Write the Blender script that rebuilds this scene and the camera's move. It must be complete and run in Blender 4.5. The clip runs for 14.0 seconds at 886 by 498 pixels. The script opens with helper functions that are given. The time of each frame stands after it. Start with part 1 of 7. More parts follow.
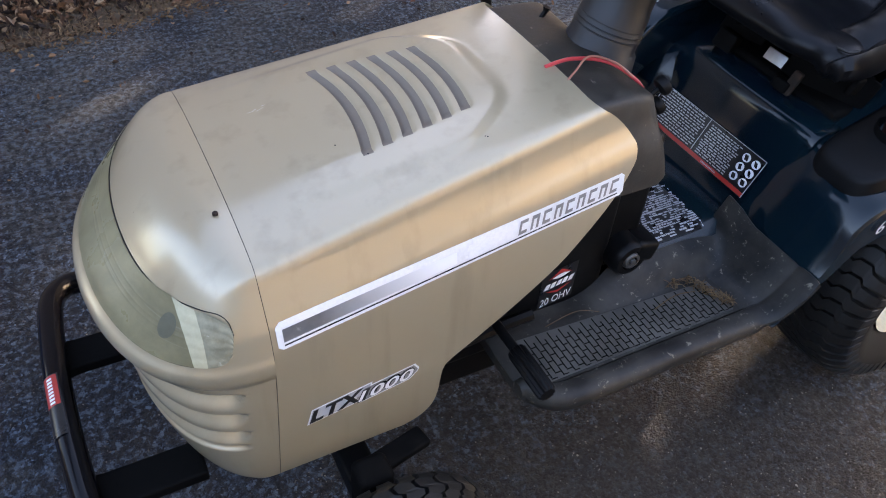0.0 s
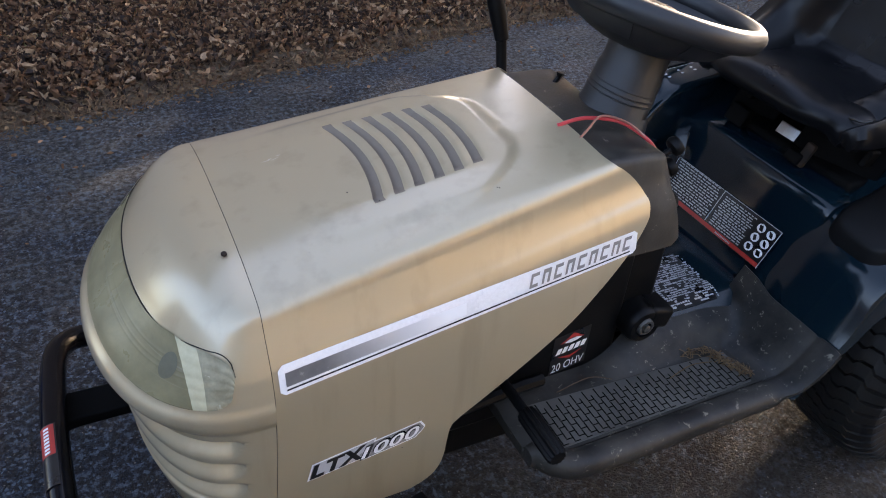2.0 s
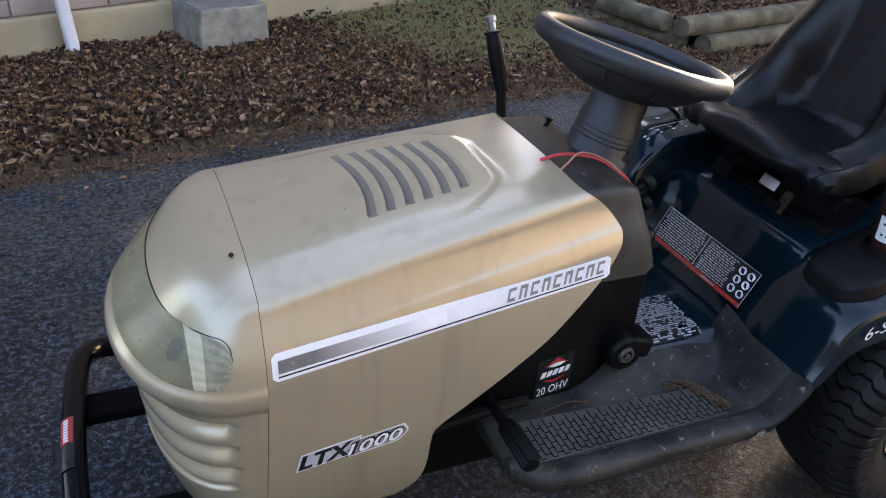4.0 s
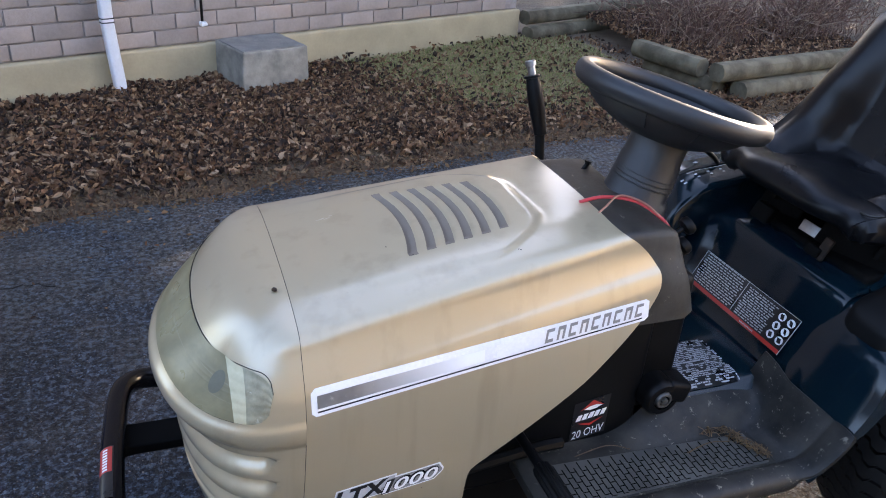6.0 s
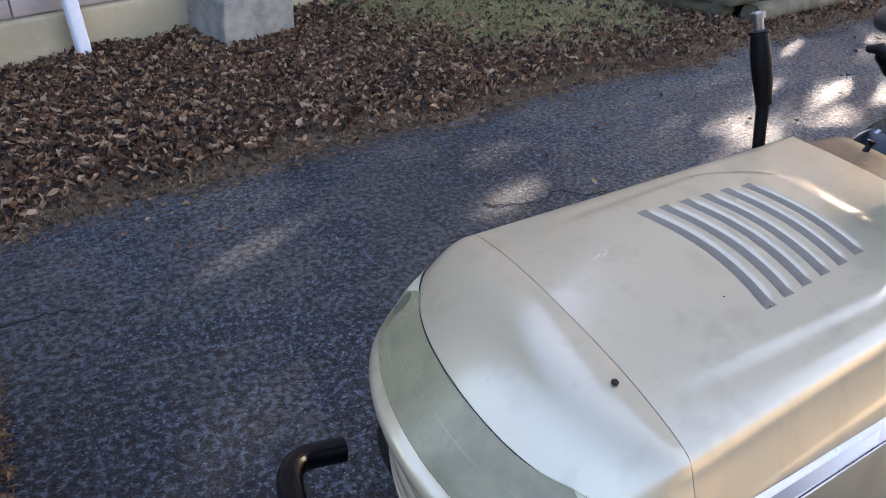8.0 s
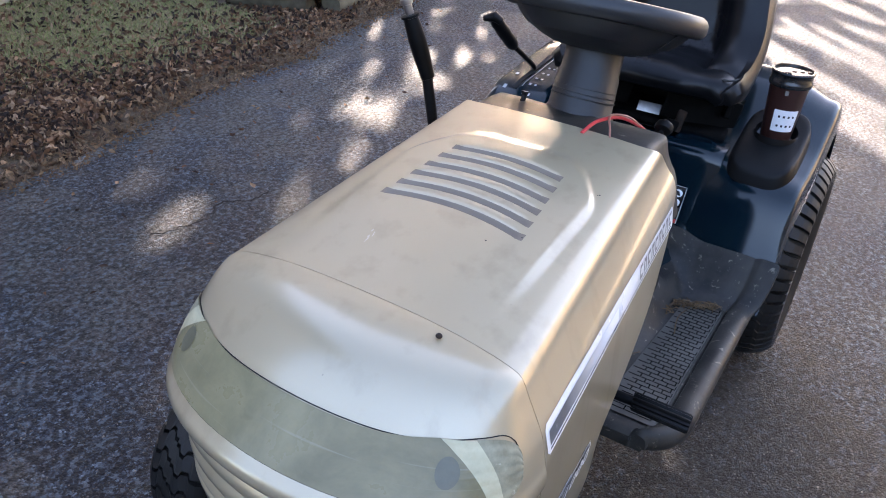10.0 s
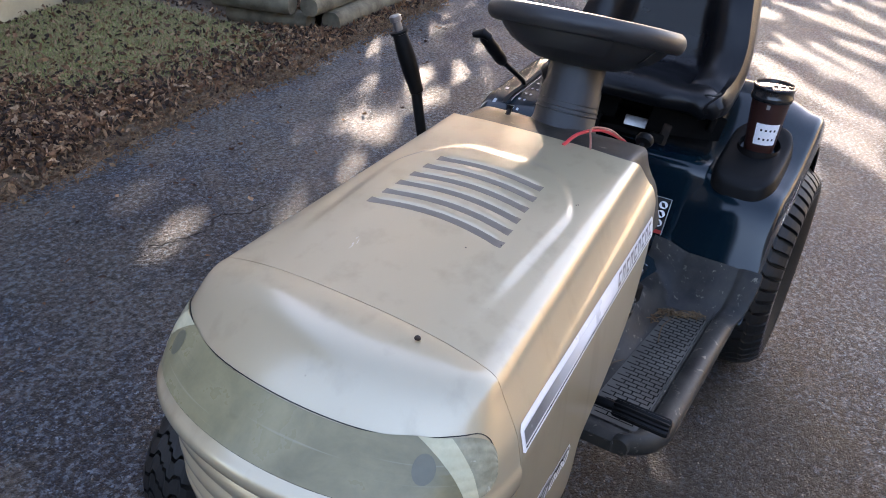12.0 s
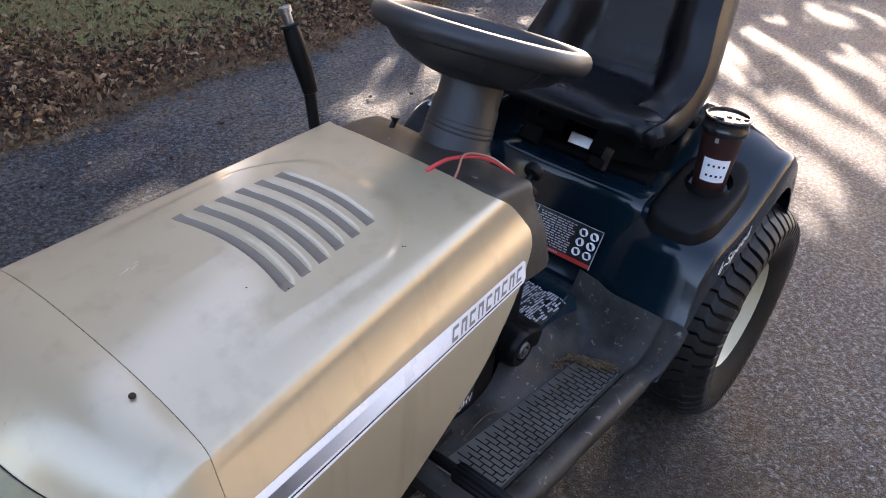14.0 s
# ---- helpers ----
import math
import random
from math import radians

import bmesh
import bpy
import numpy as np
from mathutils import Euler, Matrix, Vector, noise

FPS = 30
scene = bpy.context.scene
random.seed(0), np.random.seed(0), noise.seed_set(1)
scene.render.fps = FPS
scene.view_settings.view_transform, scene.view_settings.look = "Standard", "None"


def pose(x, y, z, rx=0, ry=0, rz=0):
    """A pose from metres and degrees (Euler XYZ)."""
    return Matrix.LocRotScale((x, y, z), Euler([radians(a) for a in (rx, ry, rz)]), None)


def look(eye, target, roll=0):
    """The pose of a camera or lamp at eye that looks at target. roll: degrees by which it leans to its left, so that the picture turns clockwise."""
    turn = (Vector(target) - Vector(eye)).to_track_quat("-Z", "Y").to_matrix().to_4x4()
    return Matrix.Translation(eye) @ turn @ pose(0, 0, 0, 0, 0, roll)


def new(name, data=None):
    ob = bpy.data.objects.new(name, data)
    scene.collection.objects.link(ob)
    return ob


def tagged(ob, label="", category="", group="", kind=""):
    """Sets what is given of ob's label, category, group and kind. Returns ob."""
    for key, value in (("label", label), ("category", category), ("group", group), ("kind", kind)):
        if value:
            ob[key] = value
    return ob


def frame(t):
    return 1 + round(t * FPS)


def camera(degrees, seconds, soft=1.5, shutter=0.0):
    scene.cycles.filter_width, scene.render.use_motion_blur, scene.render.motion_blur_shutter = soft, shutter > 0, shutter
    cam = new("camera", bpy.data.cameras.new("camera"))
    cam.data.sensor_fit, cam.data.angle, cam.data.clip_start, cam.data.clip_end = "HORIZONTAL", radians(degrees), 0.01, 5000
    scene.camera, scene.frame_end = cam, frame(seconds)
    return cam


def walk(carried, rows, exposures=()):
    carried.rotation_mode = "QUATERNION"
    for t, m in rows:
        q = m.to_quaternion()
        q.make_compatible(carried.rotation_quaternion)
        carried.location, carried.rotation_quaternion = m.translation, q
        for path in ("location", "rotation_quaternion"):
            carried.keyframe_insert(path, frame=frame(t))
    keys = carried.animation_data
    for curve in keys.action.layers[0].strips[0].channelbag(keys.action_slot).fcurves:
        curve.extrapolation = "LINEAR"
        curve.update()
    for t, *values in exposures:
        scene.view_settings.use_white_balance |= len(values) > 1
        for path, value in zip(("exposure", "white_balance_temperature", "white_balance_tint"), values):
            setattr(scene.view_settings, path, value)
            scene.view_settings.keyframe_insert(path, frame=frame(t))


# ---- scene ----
cam = camera(58.9, 14.0, 1.0)
PATH = [
    (0, (0.033, -0.808, 1.281), (0.764, 0.45, -0.091), 4.7),
    (0.5, (0.039, -0.809, 1.266), (0.768, 0.537, -0.021), 3.5),
    (1, (0.029, -0.806, 1.251), (0.738, 0.611, 0.03), 5.1),
    (1.5, (0.007, -0.792, 1.224), (0.725, 0.626, 0.01), 4.1),
    (2, (0.029, -0.837, 1.231), (0.785, 0.584, 0.043), 4.7),
    (2.5, (0.043, -0.933, 1.238), (0.737, 0.513, 0.043), 5.3),
    (3, (0.032, -0.945, 1.226), (0.786, 0.549, 0.132), 6.7),
    (3.2, (0.038, -0.983, 1.221), (0.787, 0.537, 0.159), 5.9),
    (5.5, (0.026, -0.989, 1.228), (0.691, 0.621, 0.245), 4.8),
    (6, (0.02, -0.991, 1.226), (0.669, 0.65, 0.284), 4.4),
    (6.5, (-0.012, -0.969, 1.209), (0.578, 0.668, 0.223), 5.0),
    (7, (-0.143, -0.844, 1.18), (0.436, 0.791, 0.185), 6.3),
    (7.5, (-0.264, -0.669, 1.153), (0.427, 0.881, 0.095), 3.1),
    (8, (-0.259, -0.505, 1.163), (0.537, 0.979, 0.084), 3.3),
    (8.5, (-0.291, -0.435, 1.193), (0.895, 0.787, 0.144), 5.7),
    (9, (-0.378, -0.427, 1.169), (1.048, 0.481, 0.101), 3.9),
    (11.5, (-0.426, -0.455, 1.17), (1.075, 0.421, 0.179), 3.4),
    (12, (-0.429, -0.468, 1.178), (1.066, 0.419, 0.189), 3.8),
    (12.5, (-0.417, -0.466, 1.174), (1.072, 0.376, 0.138), 4.7),
    (13, (-0.417, -0.467, 1.185), (1.058, 0.341, 0.103), 4.3),
    (13.5, (-0.325, -0.503, 1.19), (1.143, 0.264, 0.069), 2.5),
    (14, (-0.123, -0.63, 1.201), (1.247, 0.378, 0.15), 6.5),
]
walk(cam, [(t, look(eye, target, roll)) for t, eye, target, roll in PATH],
     exposures=[(0, 3.25, 7050, 24), (1.0, 3.15, 7050, 24), (2.0, 2.98, 7120, 23), (3.0, 2.98, 7120, 22), (5.5, 3.23, 6720, 23), (6.5, 3.28, 6620, 22), (7.5, 3.33, 6320, 23), (8.0, 3.34, 6480, 23), (8.5, 3.86, 6480, 22), (9, 3.54, 6470, 23), (11.5, 3.33, 6780, 24), (12.5, 3.24, 6780, 24), (13.5, 3.22, 6850, 25), (14, 3.12, 6920, 25)])

# ---- light ----
SUN_AZ, SUN_EL = radians(27.0), radians(16.0)      # azimuth from +x towards +y
SUN_DIR = Vector((math.cos(SUN_AZ) * math.cos(SUN_EL), math.sin(SUN_AZ) * math.cos(SUN_EL), math.sin(SUN_EL)))
world = bpy.data.worlds.new("world")
scene.world = world
world.use_nodes = True
wn = world.node_tree.nodes
wl = world.node_tree.links
sky = wn.new("ShaderNodeTexSky")
sky.sky_type = 'NISHITA'
sky.sun_disc = False
sky.sun_elevation = SUN_EL
sky.sun_rotation = radians(90) - SUN_AZ
sky.altitude = 100
sky.dust_density = 2.5
bg = wn["Background"]
bg.inputs["Strength"].default_value = 0.13
wl.new(sky.outputs[0], bg.inputs["Color"])
sun_data = bpy.data.lights.new("sun", 'SUN')
sun_data.energy = 2.9
sun_data.angle = radians(0.5)
sun_data.color = (1.0, 0.89, 0.71)
sun = new("sun", sun_data)
sun.matrix_world = look(SUN_DIR * 30, (0, 0, 0))


# ---- materials ----
def nodes_of(name):
    m = bpy.data.materials.new(name)
    m.use_nodes = True
    return m, m.node_tree.nodes, m.node_tree.links, m.node_tree.nodes["Principled BSDF"]


def mix_rgb(n, l, fac, a, b, kind='MIX'):
    mx = n.new("ShaderNodeMix")
    mx.data_type = 'RGBA'
    mx.blend_type = kind
    for sock, val in ((mx.inputs["Factor"], fac), (mx.inputs["A"], a), (mx.inputs["B"], b)):
        if isinstance(val, (int, float)):
            sock.default_value = val
        elif isinstance(val, tuple):
            sock.default_value = (*val, 1.0)
        else:
            l.new(val, sock)
    return mx.outputs["Result"]


def noise_tex(n, l, co, scale, detail=4.0, rough=0.55, dist=0.0):
    t = n.new("ShaderNodeTexNoise")
    t.inputs["Scale"].default_value = scale
    t.inputs["Detail"].default_value = detail
    t.inputs["Roughness"].default_value = rough
    t.inputs["Distortion"].default_value = dist
    l.new(co, t.inputs["Vector"])
    return t.outputs["Fac"]


def ramp(n, l, src, lo, hi):
    r = n.new("ShaderNodeMapRange")
    r.inputs["From Min"].default_value = lo
    r.inputs["From Max"].default_value = hi
    l.new(src, r.inputs["Value"])
    return r.outputs["Result"]


def bump_of(n, l, height, strength, dist):
    b = n.new("ShaderNodeBump")
    b.inputs["Strength"].default_value = strength
    b.inputs["Distance"].default_value = dist
    l.new(height, b.inputs["Height"])
    return b.outputs["Normal"]


def surface(name, c1, c2, big=6.0, fine=120.0, rough=(0.4, 0.6), metal=0.0, bump=0.15, dist=0.001,
            coat=0.0, speck=None, speck_at=0.68, spec=0.5, per_piece=0.0):
    """Two colours mixed at a coarse scale, grain at a fine one, and, where asked, specks of dirt or wear."""
    m, n, l, p = nodes_of(name)
    co = n.new("ShaderNodeTexCoord").outputs["Object"]
    a = noise_tex(n, l, co, big, 5.0)
    f = noise_tex(n, l, co, fine, 6.0, 0.65)
    col = mix_rgb(n, l, ramp(n, l, a, 0.35, 0.65), c1, c2)
    col = mix_rgb(n, l, ramp(n, l, f, 0.2, 0.8), col, mix_rgb(n, l, 0.3, col, (0.5, 0.48, 0.45), 'MULTIPLY'))
    if speck:
        k = noise_tex(n, l, co, fine * 0.35, 8.0, 0.7, 0.4)
        col = mix_rgb(n, l, ramp(n, l, k, speck_at, speck_at + 0.06), col, speck)
    if per_piece:
        info = n.new("ShaderNodeObjectInfo")
        hsv = n.new("ShaderNodeHueSaturation")
        v = n.new("ShaderNodeMapRange")
        v.inputs["To Min"].default_value = 1 - per_piece
        v.inputs["To Max"].default_value = 1 + per_piece
        l.new(info.outputs["Random"], v.inputs["Value"])
        l.new(v.outputs["Result"], hsv.inputs["Value"])
        l.new(col, hsv.inputs["Color"])
        col = hsv.outputs["Color"]
    l.new(col, p.inputs["Base Color"])
    rr = n.new("ShaderNodeMapRange")
    rr.inputs["From Min"].default_value, rr.inputs["From Max"].default_value = 0.3, 0.7
    rr.inputs["To Min"].default_value, rr.inputs["To Max"].default_value = rough
    l.new(a, rr.inputs["Value"])
    l.new(rr.outputs["Result"], p.inputs["Roughness"])
    p.inputs["Metallic"].default_value = metal
    p.inputs["Coat Weight"].default_value = coat
    p.inputs["Coat Roughness"].default_value = 0.12
    p.inputs["Specular IOR Level"].default_value = spec
    if bump:
        l.new(bump_of(n, l, f, bump, dist), p.inputs["Normal"])
    return m


def asphalt_material():
    """Dark blue-grey binder, close-set stone chips of many greys, worn paler patches and fine dust."""
    m, n, l, p = nodes_of("asphalt")
    co = n.new("ShaderNodeTexCoord").outputs["Object"]
    cells = []
    for sc in (190.0, 420.0):
        v = n.new("ShaderNodeTexVoronoi")
        v.inputs["Scale"].default_value = sc
        l.new(co, v.inputs["Vector"])
        sp = n.new("ShaderNodeSeparateColor")
        l.new(v.outputs["Color"], sp.inputs["Color"])
        cells.append((v, sp))
    (v, sep), (v2, sep2) = cells
    worn = noise_tex(n, l, co, 2.3, 8.0, 0.70, 0.25)
    # more wear towards the planted edge; the gradient also paints in its brighter light
    xyz = n.new("ShaderNodeSeparateXYZ")
    l.new(co, xyz.inputs[0])
    edge = n.new("ShaderNodeMath")
    edge.operation = 'MULTIPLY_ADD'
    edge.inputs[1].default_value = 0.12
    l.new(ramp(n, l, xyz.outputs["Y"], 0.15, 1.15), edge.inputs[0])
    l.new(worn, edge.inputs[2])
    patchy = ramp(n, l, edge.outputs[0], 0.55, 0.635)
    stones = mix_rgb(n, l, ramp(n, l, sep.outputs["Red"], 0.30, 1.0), (0.0024, 0.0046, 0.0106), (0.0240, 0.0389, 0.0666))
    stones = mix_rgb(n, l, ramp(n, l, sep2.outputs["Red"], 0.70, 0.90), stones, (0.0701, 0.1093, 0.1719))
    more = n.new("ShaderNodeMath")
    more.operation = 'MULTIPLY_ADD'
    more.inputs[1].default_value = 0.10
    l.new(patchy, more.inputs[0])
    l.new(sep.outputs["Green"], more.inputs[2])
    pale = mix_rgb(n, l, ramp(n, l, more.outputs[0], 0.90, 0.96), stones, (0.1832, 0.2712, 0.3794))
    col = mix_rgb(n, l, patchy, pale, mix_rgb(n, l, 0.74, pale, (0.098, 0.099, 0.092)))
    dust = noise_tex(n, l, co, 13.0, 9.0, 0.78, 0.2)
    col = mix_rgb(n, l, ramp(n, l, dust, 0.54, 0.61), col, mix_rgb(n, l, 0.72, col, (0.0657, 0.0963, 0.1340)))
    col = mix_rgb(n, l, ramp(n, l, dust, 0.48, 0.37), col, mix_rgb(n, l, 0.78, col, (0.0038, 0.0065, 0.0126)))
    broad = noise_tex(n, l, co, 1.15, 6.0, 0.62, 0.5)
    col = mix_rgb(n, l, ramp(n, l, broad, 0.52, 0.40), col, mix_rgb(n, l, 0.45, col, (0.0032, 0.0058, 0.0112)))
    clump = noise_tex(n, l, co, 62.0, 4.0, 0.62)
    col = mix_rgb(n, l, ramp(n, l, clump, 0.52, 0.41), col, mix_rgb(n, l, 0.85, col, (0.0019, 0.0037, 0.0073)))
    col = mix_rgb(n, l, ramp(n, l, clump, 0.54, 0.62), col, mix_rgb(n, l, 0.74, col, (0.1131, 0.1668, 0.2300)))
    # brown soil and old clippings trodden into the surface beside the tractor
    place = n.new("ShaderNodeMapping")
    place.inputs["Location"].default_value = (-0.80 / 0.66, 0.40 / 0.30, 0.0)
    place.inputs["Scale"].default_value = (1 / 0.66, 1 / 0.30, 1.0)
    l.new(co, place.inputs["Vector"])
    far = n.new("ShaderNodeVectorMath")
    far.operation = 'LENGTH'
    l.new(place.outputs["Vector"], far.inputs[0])
    soil = n.new("ShaderNodeMath")
    soil.operation = 'MULTIPLY_ADD'
    soil.inputs[1].default_value = 2.4
    l.new(noise_tex(n, l, co, 9.0, 9.0, 0.75, 0.4), soil.inputs[0])
    l.new(far.outputs["Value"], soil.inputs[2])
    col = mix_rgb(n, l, ramp(n, l, soil.outputs[0], 2.55, 1.85), col, mix_rgb(n, l, 0.80, col, (0.022, 0.0155, 0.010)))
    l.new(col, p.inputs["Base Color"])
    rr = n.new("ShaderNodeMapRange")
    rr.inputs["To Min"].default_value, rr.inputs["To Max"].default_value = 0.50, 0.85
    l.new(sep.outputs["Blue"], rr.inputs["Value"])
    l.new(rr.outputs["Result"], p.inputs["Roughness"])
    h = n.new("ShaderNodeMath")
    h.operation = 'ADD'
    l.new(v.outputs["Distance"], h.inputs[0])
    l.new(v2.outputs["Distance"], h.inputs[1])
    h2 = n.new("ShaderNodeMath")
    h2.operation = 'MULTIPLY_ADD'
    h2.inputs[1].default_value = -0.6
    l.new(h.outputs[0], h2.inputs[0])
    l.new(noise_tex(n, l, co, 45.0, 7.0, 0.75), h2.inputs[2])
    l.new(bump_of(n, l, h2.outputs[0], 1.0, 0.016), p.inputs["Normal"])
    return m


def leaf_material(name, cols, rough=0.8):
    """Each loose piece takes a colour of its own from the list."""
    m, n, l, p = nodes_of(name)
    g = n.new("ShaderNodeNewGeometry")
    cr = n.new("ShaderNodeValToRGB")
    cr.color_ramp.interpolation = 'CONSTANT'
    els = cr.color_ramp.elements
    while len(els) < len(cols):
        els.new(0.5)
    for i, c in enumerate(cols):
        els[i].position = i / len(cols)
        els[i].color = (*c, 1)
    l.new(g.outputs["Random Per Island"], cr.inputs["Fac"])
    co = n.new("ShaderNodeTexCoord").outputs["Object"]
    f = noise_tex(n, l, co, 90.0, 4.0)
    l.new(mix_rgb(n, l, ramp(n, l, f, 0.3, 0.7), cr.outputs["Color"], mix_rgb(n, l, 0.5, cr.outputs["Color"], (0.45, 0.42, 0.4), 'MULTIPLY')), p.inputs["Base Color"])
    p.inputs["Roughness"].default_value = rough
    return m


def paint_material():
    """Tan metallic paint, gone dull, with fine flake, rub marks and runs of dirt."""
    m, n, l, p = nodes_of("tan_metallic_paint")
    co = n.new("ShaderNodeTexCoord").outputs["Object"]
    big = noise_tex(n, l, co, 4.0, 5.0)
    fine = noise_tex(n, l, co, 900.0, 2.0)
    streak_map = n.new("ShaderNodeMapping")
    streak_map.inputs["Scale"].default_value = (26.0, 26.0, 2.5)
    l.new(co, streak_map.inputs["Vector"])
    streak = noise_tex(n, l, streak_map.outputs["Vector"], 1.0, 5.0)
    col = mix_rgb(n, l, ramp(n, l, big, 0.3, 0.7), (0.466, 0.384, 0.246), (0.442, 0.364, 0.234))
    col = mix_rgb(n, l, ramp(n, l, streak, 0.54, 0.86), col, (0.355, 0.288, 0.180))
    col = mix_rgb(n, l, ramp(n, l, fine, 0.35, 0.75), col, mix_rgb(n, l, 0.05, col, (0.6, 0.5, 0.38)))
    chips = noise_tex(n, l, co, 30.0, 6.0, 0.75, 0.3)
    col = mix_rgb(n, l, ramp(n, l, chips, 0.72, 0.75), col, (0.62, 0.56, 0.46))
    grime = noise_tex(n, l, co, 55.0, 3.0, 0.6)
    col = mix_rgb(n, l, ramp(n, l, grime, 0.76, 0.80), col, (0.16, 0.13, 0.09))
    l.new(col, p.inputs["Base Color"])
    scuff = noise_tex(n, l, co, 7.0, 3.0, 0.5, 0.3)
    rr = n.new("ShaderNodeMapRange")
    rr.inputs["From Min"].default_value, rr.inputs["From Max"].default_value = 0.3, 0.75
    rr.inputs["To Min"].default_value, rr.inputs["To Max"].default_value = 0.34, 0.42
    l.new(scuff, rr.inputs["Value"])
    l.new(rr.outputs["Result"], p.inputs["Roughness"])
    p.inputs["Metallic"].default_value = 0.40
    p.inputs["Coat Weight"].default_value = 1.0
    p.inputs["Coat IOR"].default_value = 1.65
    cr = n.new("ShaderNodeMapRange")
    cr.inputs["From Min"].default_value, cr.inputs["From Max"].default_value = 0.3, 0.75
    cr.inputs["To Min"].default_value, cr.inputs["To Max"].default_value = 0.13, 0.19
    l.new(scuff, cr.inputs["Value"])
    l.new(cr.outputs["Result"], p.inputs["Coat Roughness"])
    l.new(bump_of(n, l, noise_tex(n, l, co, 9.0, 2.0), 0.03, 0.002), p.inputs["Normal"])
    return m


def lens_material():
    """Yellowed, hazed plastic with long fine scratches and a few brown stains."""
    m, n, l, p = nodes_of("hazed_yellow_lens")
    co = n.new("ShaderNodeTexCoord").outputs["Object"]
    haze = noise_tex(n, l, co, 11.0, 6.0, 0.65, 0.3)
    mp = n.new("ShaderNodeMapping")
    mp.inputs["Scale"].default_value = (3.0, 3.0, 170.0)
    mp.inputs["Rotation"].default_value = (0.05, 0.04, 0.0)
    l.new(co, mp.inputs["Vector"])
    line = noise_tex(n, l, mp.outputs["Vector"], 1.0, 3.0)
    col = mix_rgb(n, l, ramp(n, l, haze, 0.3, 0.7), (0.288, 0.248, 0.134), (0.158, 0.138, 0.076))
    col = mix_rgb(n, l, ramp(n, l, line, 0.64, 0.72), col, mix_rgb(n, l, 0.3, col, (0.40, 0.38, 0.29)))
    stain = noise_tex(n, l, co, 26.0, 3.0)
    col = mix_rgb(n, l, ramp(n, l, stain, 0.66, 0.76), col, mix_rgb(n, l, 0.5, col, (0.15, 0.12, 0.06)))
    l.new(col, p.inputs["Base Color"])
    rr = n.new("ShaderNodeMapRange")
    rr.inputs["To Min"].default_value, rr.inputs["To Max"].default_value = 0.18, 0.40
    l.new(haze, rr.inputs["Value"])
    l.new(rr.outputs["Result"], p.inputs["Roughness"])
    p.inputs["Coat Weight"].default_value = 0.15
    p.inputs["Specular IOR Level"].default_value = 0.3
    p.inputs["Coat Roughness"].default_value = 0.16
    return m


def silver_material():
    """Silver foil printed to fade into the white of the stripe along its length, rubbed and spotted."""
    m, n, l, p = nodes_of("silver_decal")
    co = n.new("ShaderNodeTexCoord").outputs["Object"]
    xyz = n.new("ShaderNodeSeparateXYZ")
    l.new(co, xyz.inputs[0])
    fade = ramp(n, l, xyz.outputs["X"], 0.215, 0.375)
    spots = noise_tex(n, l, co, 90.0, 6.0, 0.7)
    foil = mix_rgb(n, l, ramp(n, l, noise_tex(n, l, co, 20.0, 4.0), 0.35, 0.65), (0.20, 0.205, 0.21), (0.29, 0.295, 0.30))
    foil = mix_rgb(n, l, ramp(n, l, spots, 0.62, 0.70), foil, (0.42, 0.42, 0.42))
    l.new(mix_rgb(n, l, fade, foil, (0.87, 0.87, 0.87)), p.inputs["Base Color"])
    mt = n.new("ShaderNodeMapRange")
    mt.inputs["To Min"].default_value, mt.inputs["To Max"].default_value = 0.55, 0.0
    l.new(fade, mt.inputs["Value"])
    l.new(mt.outputs["Result"], p.inputs["Metallic"])
    p.inputs["Roughness"].default_value = 0.3
    return m


M_PAINT = paint_material()
M_ASPHALT = asphalt_material()
M_NAVY = surface("dark_green_blue_enamel", (0.0019, 0.0090, 0.0155), (0.0028, 0.0128, 0.0178), 5, 160, (0.09, 0.20), 0.0, 0.05, 0.0006, 0.12, (0.07, 0.075, 0.07), 0.74, 0.36)
M_BLACK = surface("black_plastic", (0.003, 0.003, 0.0032), (0.006, 0.006, 0.006), 8, 220, (0.36, 0.56), 0.0, 0.25, 0.0006, 0.0, (0.06, 0.057, 0.05), 0.73, 0.16)
M_DUSTY = surface("dusty_grey_plastic", (0.008, 0.0078, 0.0072), (0.034, 0.031, 0.025), 30, 110, (0.5, 0.7), 0.0, 0.4, 0.0012, 0.0, (0.15, 0.14, 0.115), 0.62)
M_FOOT = surface("scuffed_foot_plastic", (0.0121, 0.0119, 0.0115), (0.0459, 0.0419, 0.0351), 14, 200, (0.42, 0.58), 0.0, 0.4, 0.0009, 0.0, (0.1755, 0.1553, 0.1215), 0.60, 0.28)
M_MAT = surface("worn_rubber_mat", (0.0602, 0.0574, 0.0525), (0.1118, 0.1060, 0.0953), 11, 200, (0.32, 0.52), 0.0, 0.3, 0.0008, 0.0, (0.1652, 0.1555, 0.1361), 0.64, 0.5)
M_GROOVE = surface("mat_groove_shade", (0.003, 0.003, 0.003), (0.005, 0.005, 0.005), 10, 200, (0.8, 0.9), 0.0, 0.0, 0.001, 0.0, None, 0.7, 0.05)
M_VINYL = surface("black_vinyl", (0.003, 0.0035, 0.005), (0.007, 0.0068, 0.007), 6, 420, (0.26, 0.40), 0.0, 0.35, 0.0007, 0.0, (0.05, 0.05, 0.05), 0.76, 0.25)
